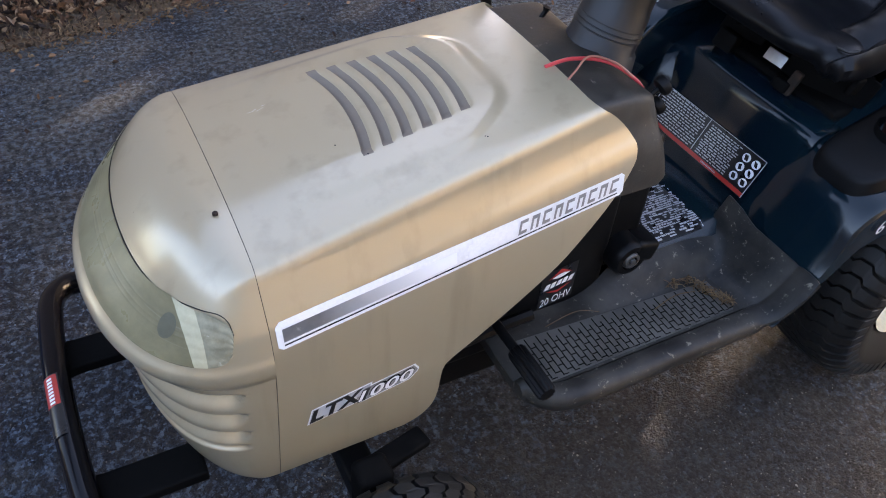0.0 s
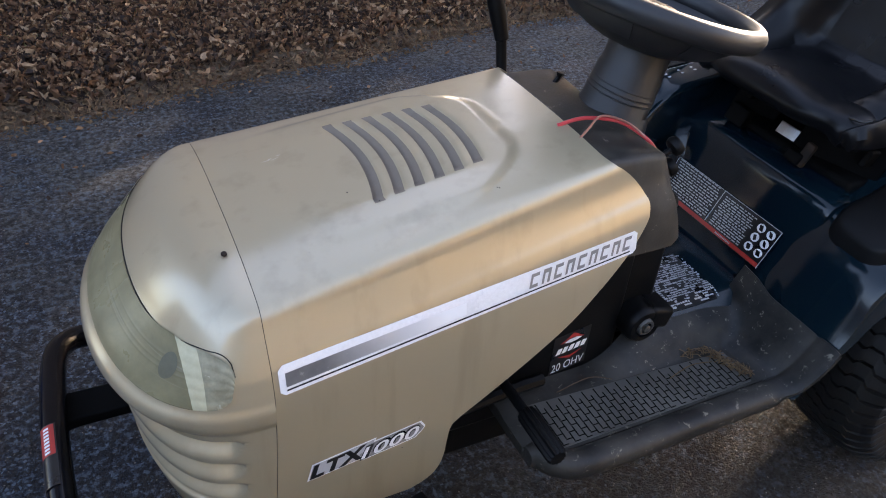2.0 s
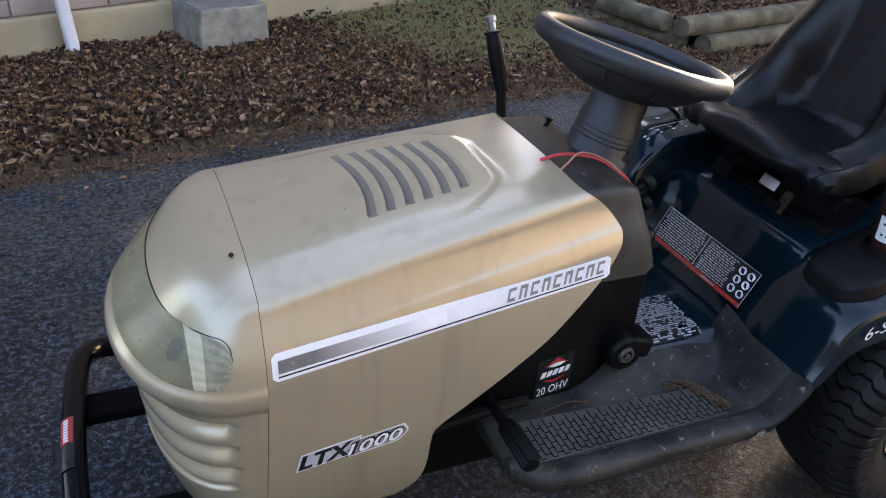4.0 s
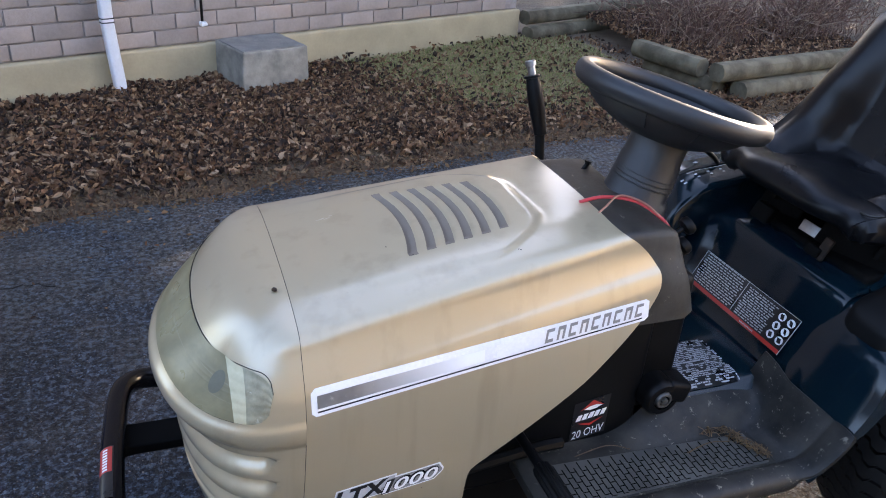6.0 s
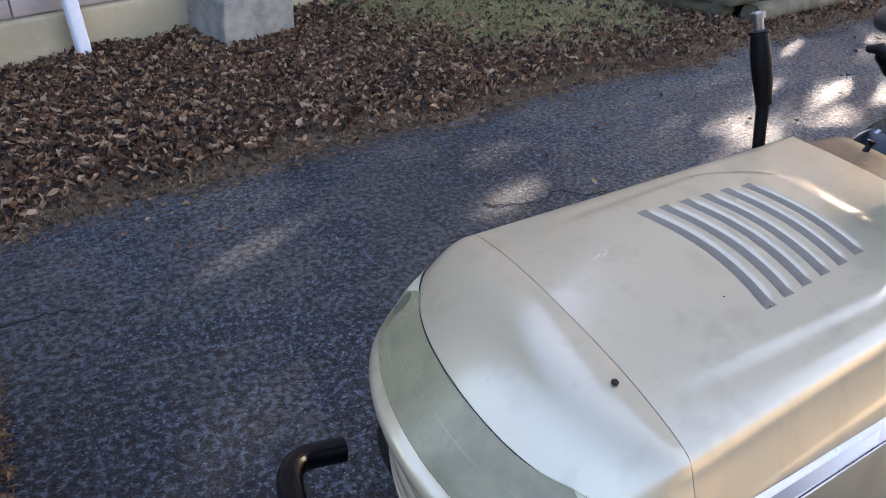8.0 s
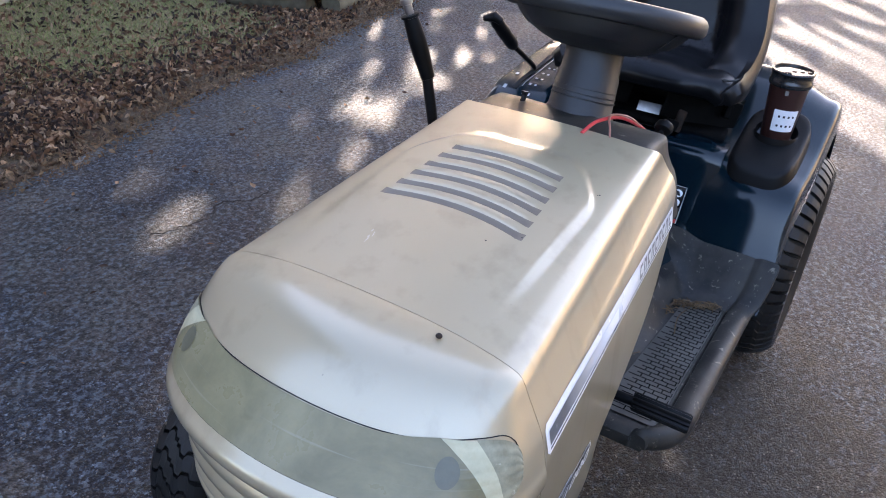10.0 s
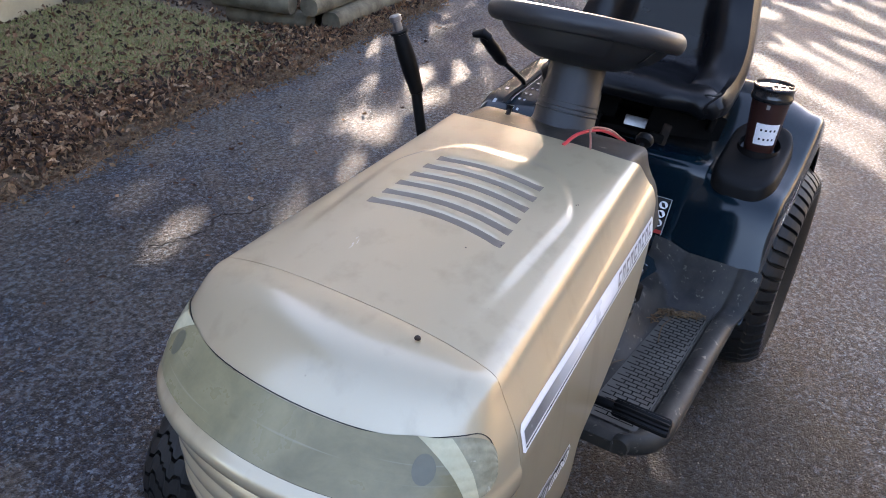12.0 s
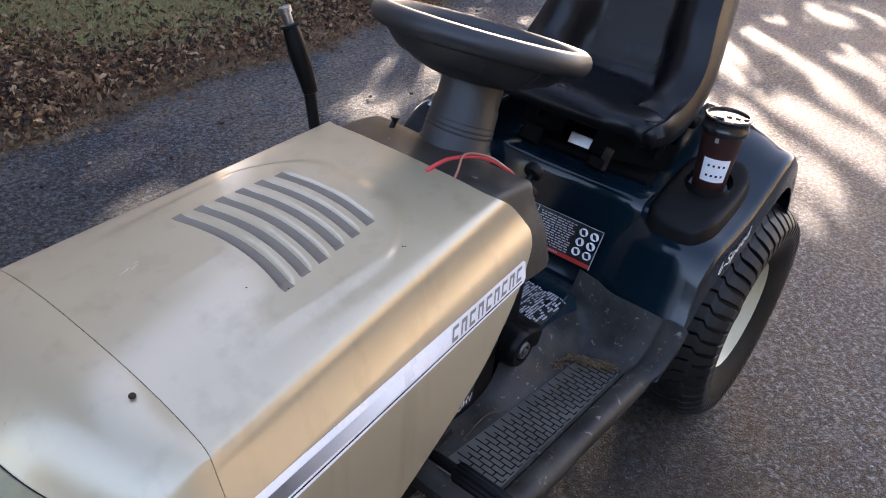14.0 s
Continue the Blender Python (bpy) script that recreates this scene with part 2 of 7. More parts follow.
M_COLUMN = surface("charcoal_plastic", (0.012, 0.013, 0.015), (0.022, 0.022, 0.023), 8, 300, (0.38, 0.55), 0.0, 0.3, 0.0005, 0.0, (0.09, 0.085, 0.075), 0.75)
M_RUBBER = surface("tyre_rubber", (0.0092, 0.0082, 0.0066), (0.0229, 0.0193, 0.0142), 9, 150, (0.7, 0.85), 0.0, 0.4, 0.0012, 0.0, (0.0255, 0.0229, 0.0193), 0.68, 0.2)
M_TREAD = surface("tread_rubber", (0.0059, 0.0059, 0.0059), (0.0147, 0.0137, 0.0122), 12, 150, (0.45, 0.65), 0.0, 0.3, 0.001, 0.0, (0.0343, 0.0304, 0.0245), 0.66, 0.4)
M_RIM = surface("cream_rim_paint", (0.64, 0.57, 0.38), (0.55, 0.48, 0.32), 8, 140, (0.35, 0.5), 0.0, 0.1, 0.0006, 0.0, (0.15, 0.10, 0.06), 0.7)
M_GUARD = surface("black_gloss_enamel", (0.003, 0.003, 0.0045), (0.005, 0.005, 0.007), 10, 200, (0.12, 0.22), 0.0, 0.04, 0.0005, 0.0, (0.06, 0.055, 0.05), 0.76, 0.20)
M_PLATE = surface("matte_black_steel", (0.002, 0.002, 0.002), (0.004, 0.004, 0.004), 10, 200, (0.6, 0.75), 0.0, 0.1, 0.0005, 0.0, None, 0.7, 0.06)
M_STEEL = surface("bare_steel", (0.45, 0.45, 0.45), (0.30, 0.29, 0.28), 20, 300, (0.25, 0.4), 1.0, 0.1, 0.0005)
M_DULL = surface("dull_zinc", (0.17, 0.165, 0.155), (0.095, 0.09, 0.082), 40, 240, (0.4, 0.6), 0.7, 0.2, 0.0006)
M_RUST = surface("rusty_steel", (0.05, 0.026, 0.014), (0.02, 0.013, 0.009), 30, 200, (0.7, 0.9), 0.2, 0.5, 0.001)
M_WHITE = surface("white_decal", (0.90, 0.90, 0.90), (0.88, 0.88, 0.87), 12, 200, (0.25, 0.35), 0.0, 0.0)
M_SILVER = silver_material()
M_SCUFF = surface("rubbed_paint", (0.58, 0.51, 0.40), (0.52, 0.45, 0.34), 60, 300, (0.45, 0.6))
# darker than the hood paint: the louvres' shade is put into this colour
M_SCOOP = surface("shaded_scoop_tan", (0.225, 0.182, 0.140), (0.208, 0.168, 0.130), 20, 900, (0.6, 0.75), 0.0, 0.25, 0.0004, 0.0, None, 0.7, 0.15)
M_GREYTXT = surface("grey_decal", (0.24, 0.23, 0.22), (0.28, 0.27, 0.25), 20, 200, (0.35, 0.45), 0.0, 0.0)
M_INK = surface("black_decal", (0.010, 0.010, 0.011), (0.014, 0.014, 0.014), 20, 200, (0.25, 0.35), 0.0, 0.0)
M_RED = surface("red_decal", (0.52, 0.045, 0.035), (0.46, 0.04, 0.03), 20, 200, (0.3, 0.4), 0.0, 0.0)
M_PALETXT = surface("pale_print", (0.42, 0.43, 0.45), (0.50, 0.50, 0.50), 20, 200, (0.35, 0.45), 0.0, 0.0)
M_WIRE = surface("red_wire_sheath", (0.62, 0.05, 0.06), (0.55, 0.045, 0.05), 20, 200, (0.3, 0.4), 0.0, 0.0)
M_WIRE2 = surface("brown_wire_sheath", (0.40, 0.16, 0.12), (0.35, 0.14, 0.10), 20, 200, (0.3, 0.4), 0.0, 0.0)
M_LENS = lens_material()
M_REFLECT = surface("lamp_reflector", (0.60, 0.55, 0.36), (0.50, 0.455, 0.29), 30, 200, (0.45, 0.55), 0.0, 0.0, 0.001, 0.0, None, 0.7, 0.2)
M_PRISM = surface("clouded_clear_plastic", (0.36, 0.33, 0.22), (0.25, 0.23, 0.15), 60, 240, (0.36, 0.48), 0.0, 0.1, 0.001, 0.0, (0.42, 0.40, 0.30), 0.62, 0.25)
M_BULB = surface("lamp_socket", (0.105, 0.100, 0.064), (0.135, 0.128, 0.08), 20, 200, (0.25, 0.35))
M_DARK = surface("dark_gap", (0.004, 0.004, 0.004), (0.007, 0.007, 0.007), 20, 200, (0.8, 0.9))
M_GREASE = surface("grimy_metal", (0.003, 0.003, 0.003), (0.008, 0.0075, 0.007), 25, 150, (0.6, 0.8), 0.0, 0.4, 0.001, 0.0, (0.05, 0.045, 0.04), 0.74, 0.04)
M_CUP = surface("brown_card", (0.036, 0.013, 0.010), (0.046, 0.016, 0.012), 12, 200, (0.35, 0.45), 0.0, 0.03, 0.0004)
M_LID = surface("black_lid_plastic", (0.012, 0.012, 0.013), (0.016, 0.016, 0.016), 20, 200, (0.16, 0.24), 0.0, 0.0)
M_CREAM = surface("cream_paint_render", (0.44, 0.365, 0.228), (0.36, 0.300, 0.190), 4.5, 70, (0.7, 0.85), 0.0, 0.4, 0.003, 0.0, (0.42, 0.37, 0.27), 0.66)
M_BRICK = surface("pinkish_brick", (0.365, 0.300, 0.262), (0.310, 0.255, 0.224), 6, 60, (0.75, 0.9), 0.0, 0.6, 0.003, 0.0, (0.22, 0.17, 0.15), 0.66, 0.3, 0.14)
M_MORTAR = surface("grey_mortar", (0.36, 0.315, 0.30), (0.22, 0.19, 0.18), 14, 80, (0.85, 0.95), 0.0, 0.6, 0.003)
M_SPOUT = surface("white_spout_enamel", (0.74, 0.75, 0.78), (0.68, 0.69, 0.72), 5, 90, (0.3, 0.45), 0.0, 0.1, 0.001, 0.0, (0.45, 0.44, 0.42), 0.70)
M_CONCRETE = surface("weathered_concrete", (0.33, 0.305, 0.255), (0.19, 0.18, 0.155), 12, 60, (0.8, 0.95), 0.0, 0.7, 0.004, 0.0, (0.48, 0.46, 0.42), 0.66)
M_CONCRETE_TOP = surface("dark_concrete", (0.17, 0.165, 0.155), (0.25, 0.24, 0.22), 12, 90, (0.8, 0.95), 0.0, 0.8, 0.004, 0.0, (0.50, 0.48, 0.44), 0.67)
M_PAVER = surface("grey_paver", (0.245, 0.245, 0.250), (0.175, 0.176, 0.182), 7, 90, (0.8, 0.95), 0.0, 0.6, 0.002, 0.0, (0.12, 0.11, 0.10), 0.68, 0.3, 0.12)
M_TIMBER = surface("weathered_timber", (0.170, 0.148, 0.100), (0.078, 0.067, 0.045), 9, 55, (0.8, 0.95), 0.0, 0.7, 0.004, 0.0, (0.07, 0.055, 0.04), 0.66, 0.3, 0.12)
M_BOUNCE = surface("tan_bounce_surface", (0.35, 0.300, 0.200), (0.32, 0.272, 0.18), 1.2, 30, (0.7, 0.85), 0.0, 0.2, 0.004)
M_SOIL = surface("brown_soil", (0.085, 0.060, 0.040), (0.14, 0.10, 0.065), 3, 45, (0.9, 1.0), 0.0, 0.9, 0.012, 0.0, (0.20, 0.155, 0.10), 0.60)
M_LEAF = leaf_material("dry_leaves", [(0.027, 0.011, 0.005), (0.129, 0.059, 0.027), (0.200, 0.102, 0.048), (0.036, 0.017, 0.009), (0.349, 0.204, 0.104), (0.143, 0.068, 0.029), (0.025, 0.011, 0.006), (0.386, 0.252, 0.151), (0.084, 0.039, 0.018), (0.168, 0.083, 0.039)])
M_GRASS = leaf_material("winter_grass", [(0.293, 0.217, 0.109), (0.179, 0.238, 0.067), (0.395, 0.300, 0.154), (0.208, 0.268, 0.070), (0.244, 0.284, 0.083), (0.425, 0.322, 0.168), (0.191, 0.132, 0.073), (0.241, 0.205, 0.088)])
M_STRAW = leaf_material("dry_needles", [(0.172, 0.106, 0.055), (0.241, 0.156, 0.081), (0.115, 0.069, 0.038), (0.149, 0.088, 0.046)])
M_CLIPPING = leaf_material("dry_clippings", [(0.105, 0.062, 0.026), (0.17, 0.105, 0.045), (0.07, 0.040, 0.018), (0.13, 0.078, 0.034)])
M_TWIG = leaf_material("red_brown_twigs", [(0.13, 0.065, 0.048), (0.09, 0.05, 0.038), (0.22, 0.135, 0.095), (0.30, 0.22, 0.16), (0.11, 0.06, 0.045)])
M_GRIT = leaf_material("stone_grit", [(0.125, 0.122, 0.117), (0.213, 0.206, 0.194), (0.088, 0.088, 0.088), (0.300, 0.288, 0.256), (0.163, 0.156, 0.150)])
M_BLUE = surface("blue_plastic", (0.008, 0.042, 0.17), (0.007, 0.036, 0.15), 5, 120, (0.35, 0.5), 0.0, 0.1, 0.0006, 0.0, (0.10, 0.14, 0.30), 0.74)
M_BARK = surface("tree_bark", (0.10, 0.08, 0.06), (0.06, 0.05, 0.04), 3, 40, (0.9, 1.0), 0.0, 0.8, 0.02)
M_FOLIAGE = leaf_material("evergreen_leaves", [(0.062, 0.060, 0.052), (0.085, 0.079, 0.072), (0.072, 0.069, 0.062)])


# ---- mesh helpers ----
def to_mesh(name, bm, smooth=True):
    me = bpy.data.meshes.new(name)
    bm.to_mesh(me)
    bm.free()
    if smooth:
        me.polygons.foreach_set("use_smooth", [True] * len(me.polygons))
        me.set_sharp_from_angle(angle=radians(38))
    return me


def part(name, bm, material, parent, label="", smooth=True):
    """One mesh under a thing or a part, in that thing's own coordinates."""
    ob = new(name, to_mesh(name, bm, smooth))
    ob.data.materials.append(material)
    ob.parent = parent
    if label:
        ob["label"] = label
    return ob


def single(name, bm, material, label, category, kind="", smooth=True, at=None):
    ob = new(name, to_mesh(name, bm, smooth))
    ob.data.materials.append(material)
    if at is not None:
        ob.matrix_world = at
    return tagged(ob, label, category, kind=kind)


def root(name, label, category, at=(0, 0, 0), group=""):
    e = new(name)
    e.empty_display_size = 0.1
    e.location = at
    return tagged(e, label, category, group)


def lerp(a, b, t):
    return a + (b - a) * t


def table(x, rows, k=1):
    """Value k of rows at x, with an even glide between them."""
    if x <= rows[0][0]:
        return rows[0][k]
    for i in range(len(rows) - 1):
        a, b = rows[i], rows[i + 1]
        if x <= b[0]:
            h = b[0] - a[0]
            t = (x - a[0]) / h
            prev = rows[i - 1] if i else a
            nxt = rows[i + 2] if i + 2 < len(rows) else b
            ma = (b[k] - prev[k]) / (b[0] - prev[0])
            mb = (nxt[k] - a[k]) / (nxt[0] - a[0])
            d = (b[k] - a[k]) / h
            ma = max(min(ma, 3 * abs(d)), -3 * abs(d)) if d else 0
            mb = max(min(mb, 3 * abs(d)), -3 * abs(d)) if d else 0
            t2, t3 = t * t, t * t * t
            return (2 * t3 - 3 * t2 + 1) * a[k] + (t3 - 2 * t2 + t) * h * ma + (-2 * t3 + 3 * t2) * b[k] + (t3 - t2) * h * mb
    return rows[-1][k]


def smooth01(t):
    t = max(0.0, min(1.0, t))
    return t * t * (3 - 2 * t)


def grid(bm, rows, closed=False, flip=False):
    """Quads between rows of points."""
    vs = [[bm.verts.new(p) for p in r] for r in rows]
    for a, b in zip(vs, vs[1:]):
        n = len(a)
        for i in range(n if closed else n - 1):
            j = (i + 1) % n
            f = (a[i], a[j], b[j], b[i])
            bm.faces.new(f[::-1] if flip else f)
    return vs


def cap(bm, ring, flip=False):
    bm.faces.new(ring[::-1] if flip else ring)


def tube(bm, pts, r, seg=10, ends=True, up=(0, 0, 1)):
    """A tube along points; r is a number or a list of them."""
    pts = [Vector(p) for p in pts]
    rr = r if isinstance(r, (list, tuple)) else [r] * len(pts)
    rings = []
    ref = Vector(up)
    for i, p in enumerate(pts):
        d = (pts[min(i + 1, len(pts) - 1)] - pts[max(i - 1, 0)]).normalized()
        if abs(d.dot(ref)) > 0.95:
            ref = Vector((1, 0, 0)) if abs(d.x) < 0.9 else Vector((0, 1, 0))
        u = d.cross(ref).normalized()
        v = d.cross(u).normalized()
        ref = -v if (-v).dot(ref) > 0 else v
        rings.append([p + rr[i] * (math.cos(2 * math.pi * k / seg) * u + math.sin(2 * math.pi * k / seg) * v) for k in range(seg)])
    vs = grid(bm, rings, closed=True)
    if ends:
        cap(bm, vs[0], True)
        cap(bm, vs[-1])
    bmesh.ops.recalc_face_normals(bm, faces=bm.faces)
    return bm


def curve_pts(pts, n=8):
    """A smooth line through points."""
    P = [Vector(p) for p in pts]
    out = []
    for i in range(len(P) - 1):
        a, b = P[i], P[i + 1]
        p0 = P[i - 1] if i else a
        p3 = P[i + 2] if i + 2 < len(P) else b
        for k in range(n):
            t = k / n
            out.append(0.5 * ((2 * a) + (b - p0) * t + (2 * p0 - 5 * a + 4 * b - p3) * t * t + (3 * a - p0 - 3 * b + p3) * t ** 3))
    out.append(P[-1])
    return out


def lathe(bm, profile, m=None, seg=32, close_ends=True):
    """Turns (radius, height) pairs round z; m moves the result."""
    m = m or Matrix()
    rings = [[m @ Vector((r * math.cos(2 * math.pi * k / seg), r * math.sin(2 * math.pi * k / seg), z)) for k in range(seg)] for r, z in profile]
    vs = grid(bm, rings, closed=True)
    if close_ends:
        cap(bm, vs[0], True)
        cap(bm, vs[-1])
    return bm


def rbox(bm, size, r, m=None, n=6, deform=None):
    """A box with rounded edges, fine enough to be bent by deform."""
    m = m or Matrix()
    hx, hy, hz = (s / 2 for s in size)
    r = min(r, hx, hy, hz)
    start = len(bm.verts)
    cache = {}

    def vert(p):
        key = tuple(round(c, 5) for c in p)
        if key not in cache:
            q = Vector((p[0] * hx, p[1] * hy, p[2] * hz))
            inner = Vector((max(-hx + r, min(hx - r, q.x)), max(-hy + r, min(hy - r, q.y)), max(-hz + r, min(hz - r, q.z))))
            d = q - inner
            q = inner + d.normalized() * r if d.length > 1e-9 else q
            if deform:
                q = Vector(deform(q))
            cache[key] = bm.verts.new(m @ q)
        return cache[key]

    def ticks(h):
        e = min(0.98, r / h)
        inner = [-1 + e + (2 - 2 * e) * i / n for i in range(n + 1)]
        return [-1, -1 + e * 0.3, -1 + e * 0.65] + inner + [1 - e * 0.65, 1 - e * 0.3, 1]

    ts = [ticks(hx), ticks(hy), ticks(hz)]
    for ax in range(3):
        u, v = (ax + 1) % 3, (ax + 2) % 3
        for s in (-1, 1):
            for i in range(len(ts[u]) - 1):
                for j in range(len(ts[v]) - 1):
                    q = []
                    for a, b in ((i, j), (i + 1, j), (i + 1, j + 1), (i, j + 1)):
                        p = [0, 0, 0]
                        p[ax], p[u], p[v] = s, ts[u][a], ts[v][b]
                        q.append(vert(p))
                    q = q if s > 0 else q[::-1]
                    if len(set(q)) == 4:
                        bm.faces.new(q)
    return bm


def thicken(ob, t, offset=-1.0):
    me = ob.data
    uses = [0] * len(me.edges)
    for lp in me.loops:
        uses[lp.edge_index] += 1
    rim = me.attributes.get("sharp_edge") or me.attributes.new("sharp_edge", 'BOOLEAN', 'EDGE')
    for i, k in enumerate(uses):
        if k == 1:
            rim.data[i].value = True
    md = ob.modifiers.new("thickness", 'SOLIDIFY')
    md.thickness, md.offset = t, offset
    return ob


def letters(body, size, shear=0.0, spacing=1.0, bold=0.0):
    """Flat letters of the built-in font as points and faces, lower left at 0, 0."""
    cu = bpy.data.curves.new("letters", 'FONT')
    cu.body, cu.size, cu.shear, cu.space_character = body, size, shear, spacing
    cu.resolution_u = 3
    cu.offset = bold
    ob = new("letters", cu)
    me = bpy.data.meshes.new_from_object(ob.evaluated_get(bpy.context.evaluated_depsgraph_get()))
    vs, fs = [v.co.copy() for v in me.vertices], [tuple(p.vertices) for p in me.polygons]
    bpy.data.objects.remove(ob)
    bpy.data.curves.remove(cu)
    bpy.data.meshes.remove(me)
    x0 = min(v.x for v in vs)
    return [(v.x - x0, v.y) for v in vs], fs


def flat_faces(bm, vs, fs, place):
    made = [bm.verts.new(place(u, v)) for u, v in vs]
    for f in fs:
        try:
            bm.faces.new([made[i] for i in f])
        except ValueError:
            pass
    return bm


def quad_patch(bm, u0, u1, v0, v1, place, nu=8, nv=2, round_r=0.0):
    """A patch of a bent surface between u0, u1 and v0, v1."""
    rows = []
    for i in range(nu + 1):
        u = lerp(u0, u1, i / nu)
        d = min(u - u0, u1 - u)
        e = round_r - math.sqrt(max(0, round_r ** 2 - (round_r - d) ** 2)) if round_r and d < round_r else 0
        rows.append([place(u, lerp(v0 + e, v1 - e, j / nv)) for j in range(nv + 1)])
    grid(bm, rows)
    bmesh.ops.recalc_face_normals(bm, faces=bm.faces)
    return bm


# ---- ground, driveway, house ----
EDGE = [(-0.53, 1.57), (-0.44, 1.60), (-0.09, 1.684), (0.353, 1.774), (0.773, 1.872), (1.10, 1.90), (1.611, 2.03), (2.0, 2.06), (2.42, 2.10), (2.75, 2.20), (3.4, 2.30), (5.0, 2.55), (12.0, 3.6)]
WALL_ANGLE = radians(20.5)
WALL_M = Matrix.Translation((-0.15, 2.96, 0.0)) @ Matrix.Rotation(WALL_ANGLE, 4, 'Z')   # wall's face is its x-z plane


def edge_y(x):
    y = table(x, EDGE)
    return y + 0.018 * noise.noise((x * 9, 3.1, 0)) + 0.03 * noise.noise((x * 2.3, 7.7, 0))


def lawn_height(x, y):
    """The bed rises a little from the driveway's edge."""
    d = y - edge_y(x)
    left = max(0.0, -0.52 - x) if y > 1.0 else 0.0
    k = smooth01(d / 0.12) if x > -0.55 else smooth01(left / 0.1)
    return -0.03 + 0.045 * k + 0.012 * k * noise.noise((x * 3, y * 3, 1))


def build_ground():
    bm = bmesh.new()
    xs = [-400, -60, -12, -5] + [-3 + 0.08 * i for i in range(101)] + [7, 12, 60, 400]
    ys = [-400, -60, -12, -4, -1, 0.5] + [1.3 + 0.06 * i for i in range(55)] + [6, 12, 60, 400]
    grid(bm, [[(x, y, lawn_height(x, y) if (1.2 < y < 30 and -30 < x < 30) else -0.03) for x in xs] for y in ys])
    bmesh.ops.recalc_face_normals(bm, faces=bm.faces)
    single("ground", bm, M_SOIL, "brown soil with dead leaves and thin winter grass", "ground", "structure")


def build_driveway():
    bm = bmesh.new()
    xs = [-0.50 + 0.06 * i for i in range(84)] + [5.0, 7.0, 9.0, 12.0]
    rows = []
    for i in range(len(xs)):
        x = xs[i]
        top = edge_y(max(x, -0.5))
        row = []
        for y in (-14, -6, -3, -1.5, -1, -0.5, 0, 0.5, 1.0, 1.3):
            xx = x if i else -0.455 - 0.062 * max(0.0, min(1.6, y)) + 0.02 * noise.noise((y * 6, 0, 2))
            row.append((xx, y, 0.0))
        for j in range(1, 9):
            y = lerp(1.3, top, j / 8)
            xx = x if i else -0.535 + 0.012 * noise.noise((y * 14, 0, 2))
            row.append((xx, y, 0.0 if j < 8 else -0.012))
        rows.append(row)
    grid(bm, rows, flip=True)
    # the slab goes on in front of the house side, past the pavers
    single("driveway", bm, M_ASPHALT, "worn dark grey asphalt driveway with pale stone chips", "driveway", "structure")
    bm = bmesh.new()
    rows = []
    for x in (-14, -6, -3, -1.5, -0.72):
        rows.append([(x, y, -0.004) for y in (-14, -6, -3, -1, 0.0, 0.8)])
    rows.append([(-0.46, y, -0.004) for y in (-14, -6, -3, -1, 0.0, 0.8)])
    grid(bm, rows, flip=True)
    single("driveway_apron", bm, M_ASPHALT, "asphalt running on beside the pavers", "driveway", "structure")


def build_crack(pts, width):
    bm = bmesh.new()
    rows = []
    for i, p in enumerate(curve_pts([(x, y, 0.004) for x, y in pts], 10)):
        w = width * (0.5 + 0.7 * abs(noise.noise((p.x * 30, p.y * 30, 5))))
        q = p + Vector((0.012 * noise.noise((p.x * 40, p.y * 40, 1)), 0.020 * noise.noise((p.x * 40, p.y * 40, 9)), 0))
        rows.append([q + Vector((-w, w, -0.002)), q, q + Vector((w, -w, -0.002))])
    grid(bm, rows)
    bmesh.ops.recalc_face_normals(bm, faces=bm.faces)
    single("asphalt_crack", bm, M_DARK, "dark jagged crack in the asphalt driveway", "crack", "structure")


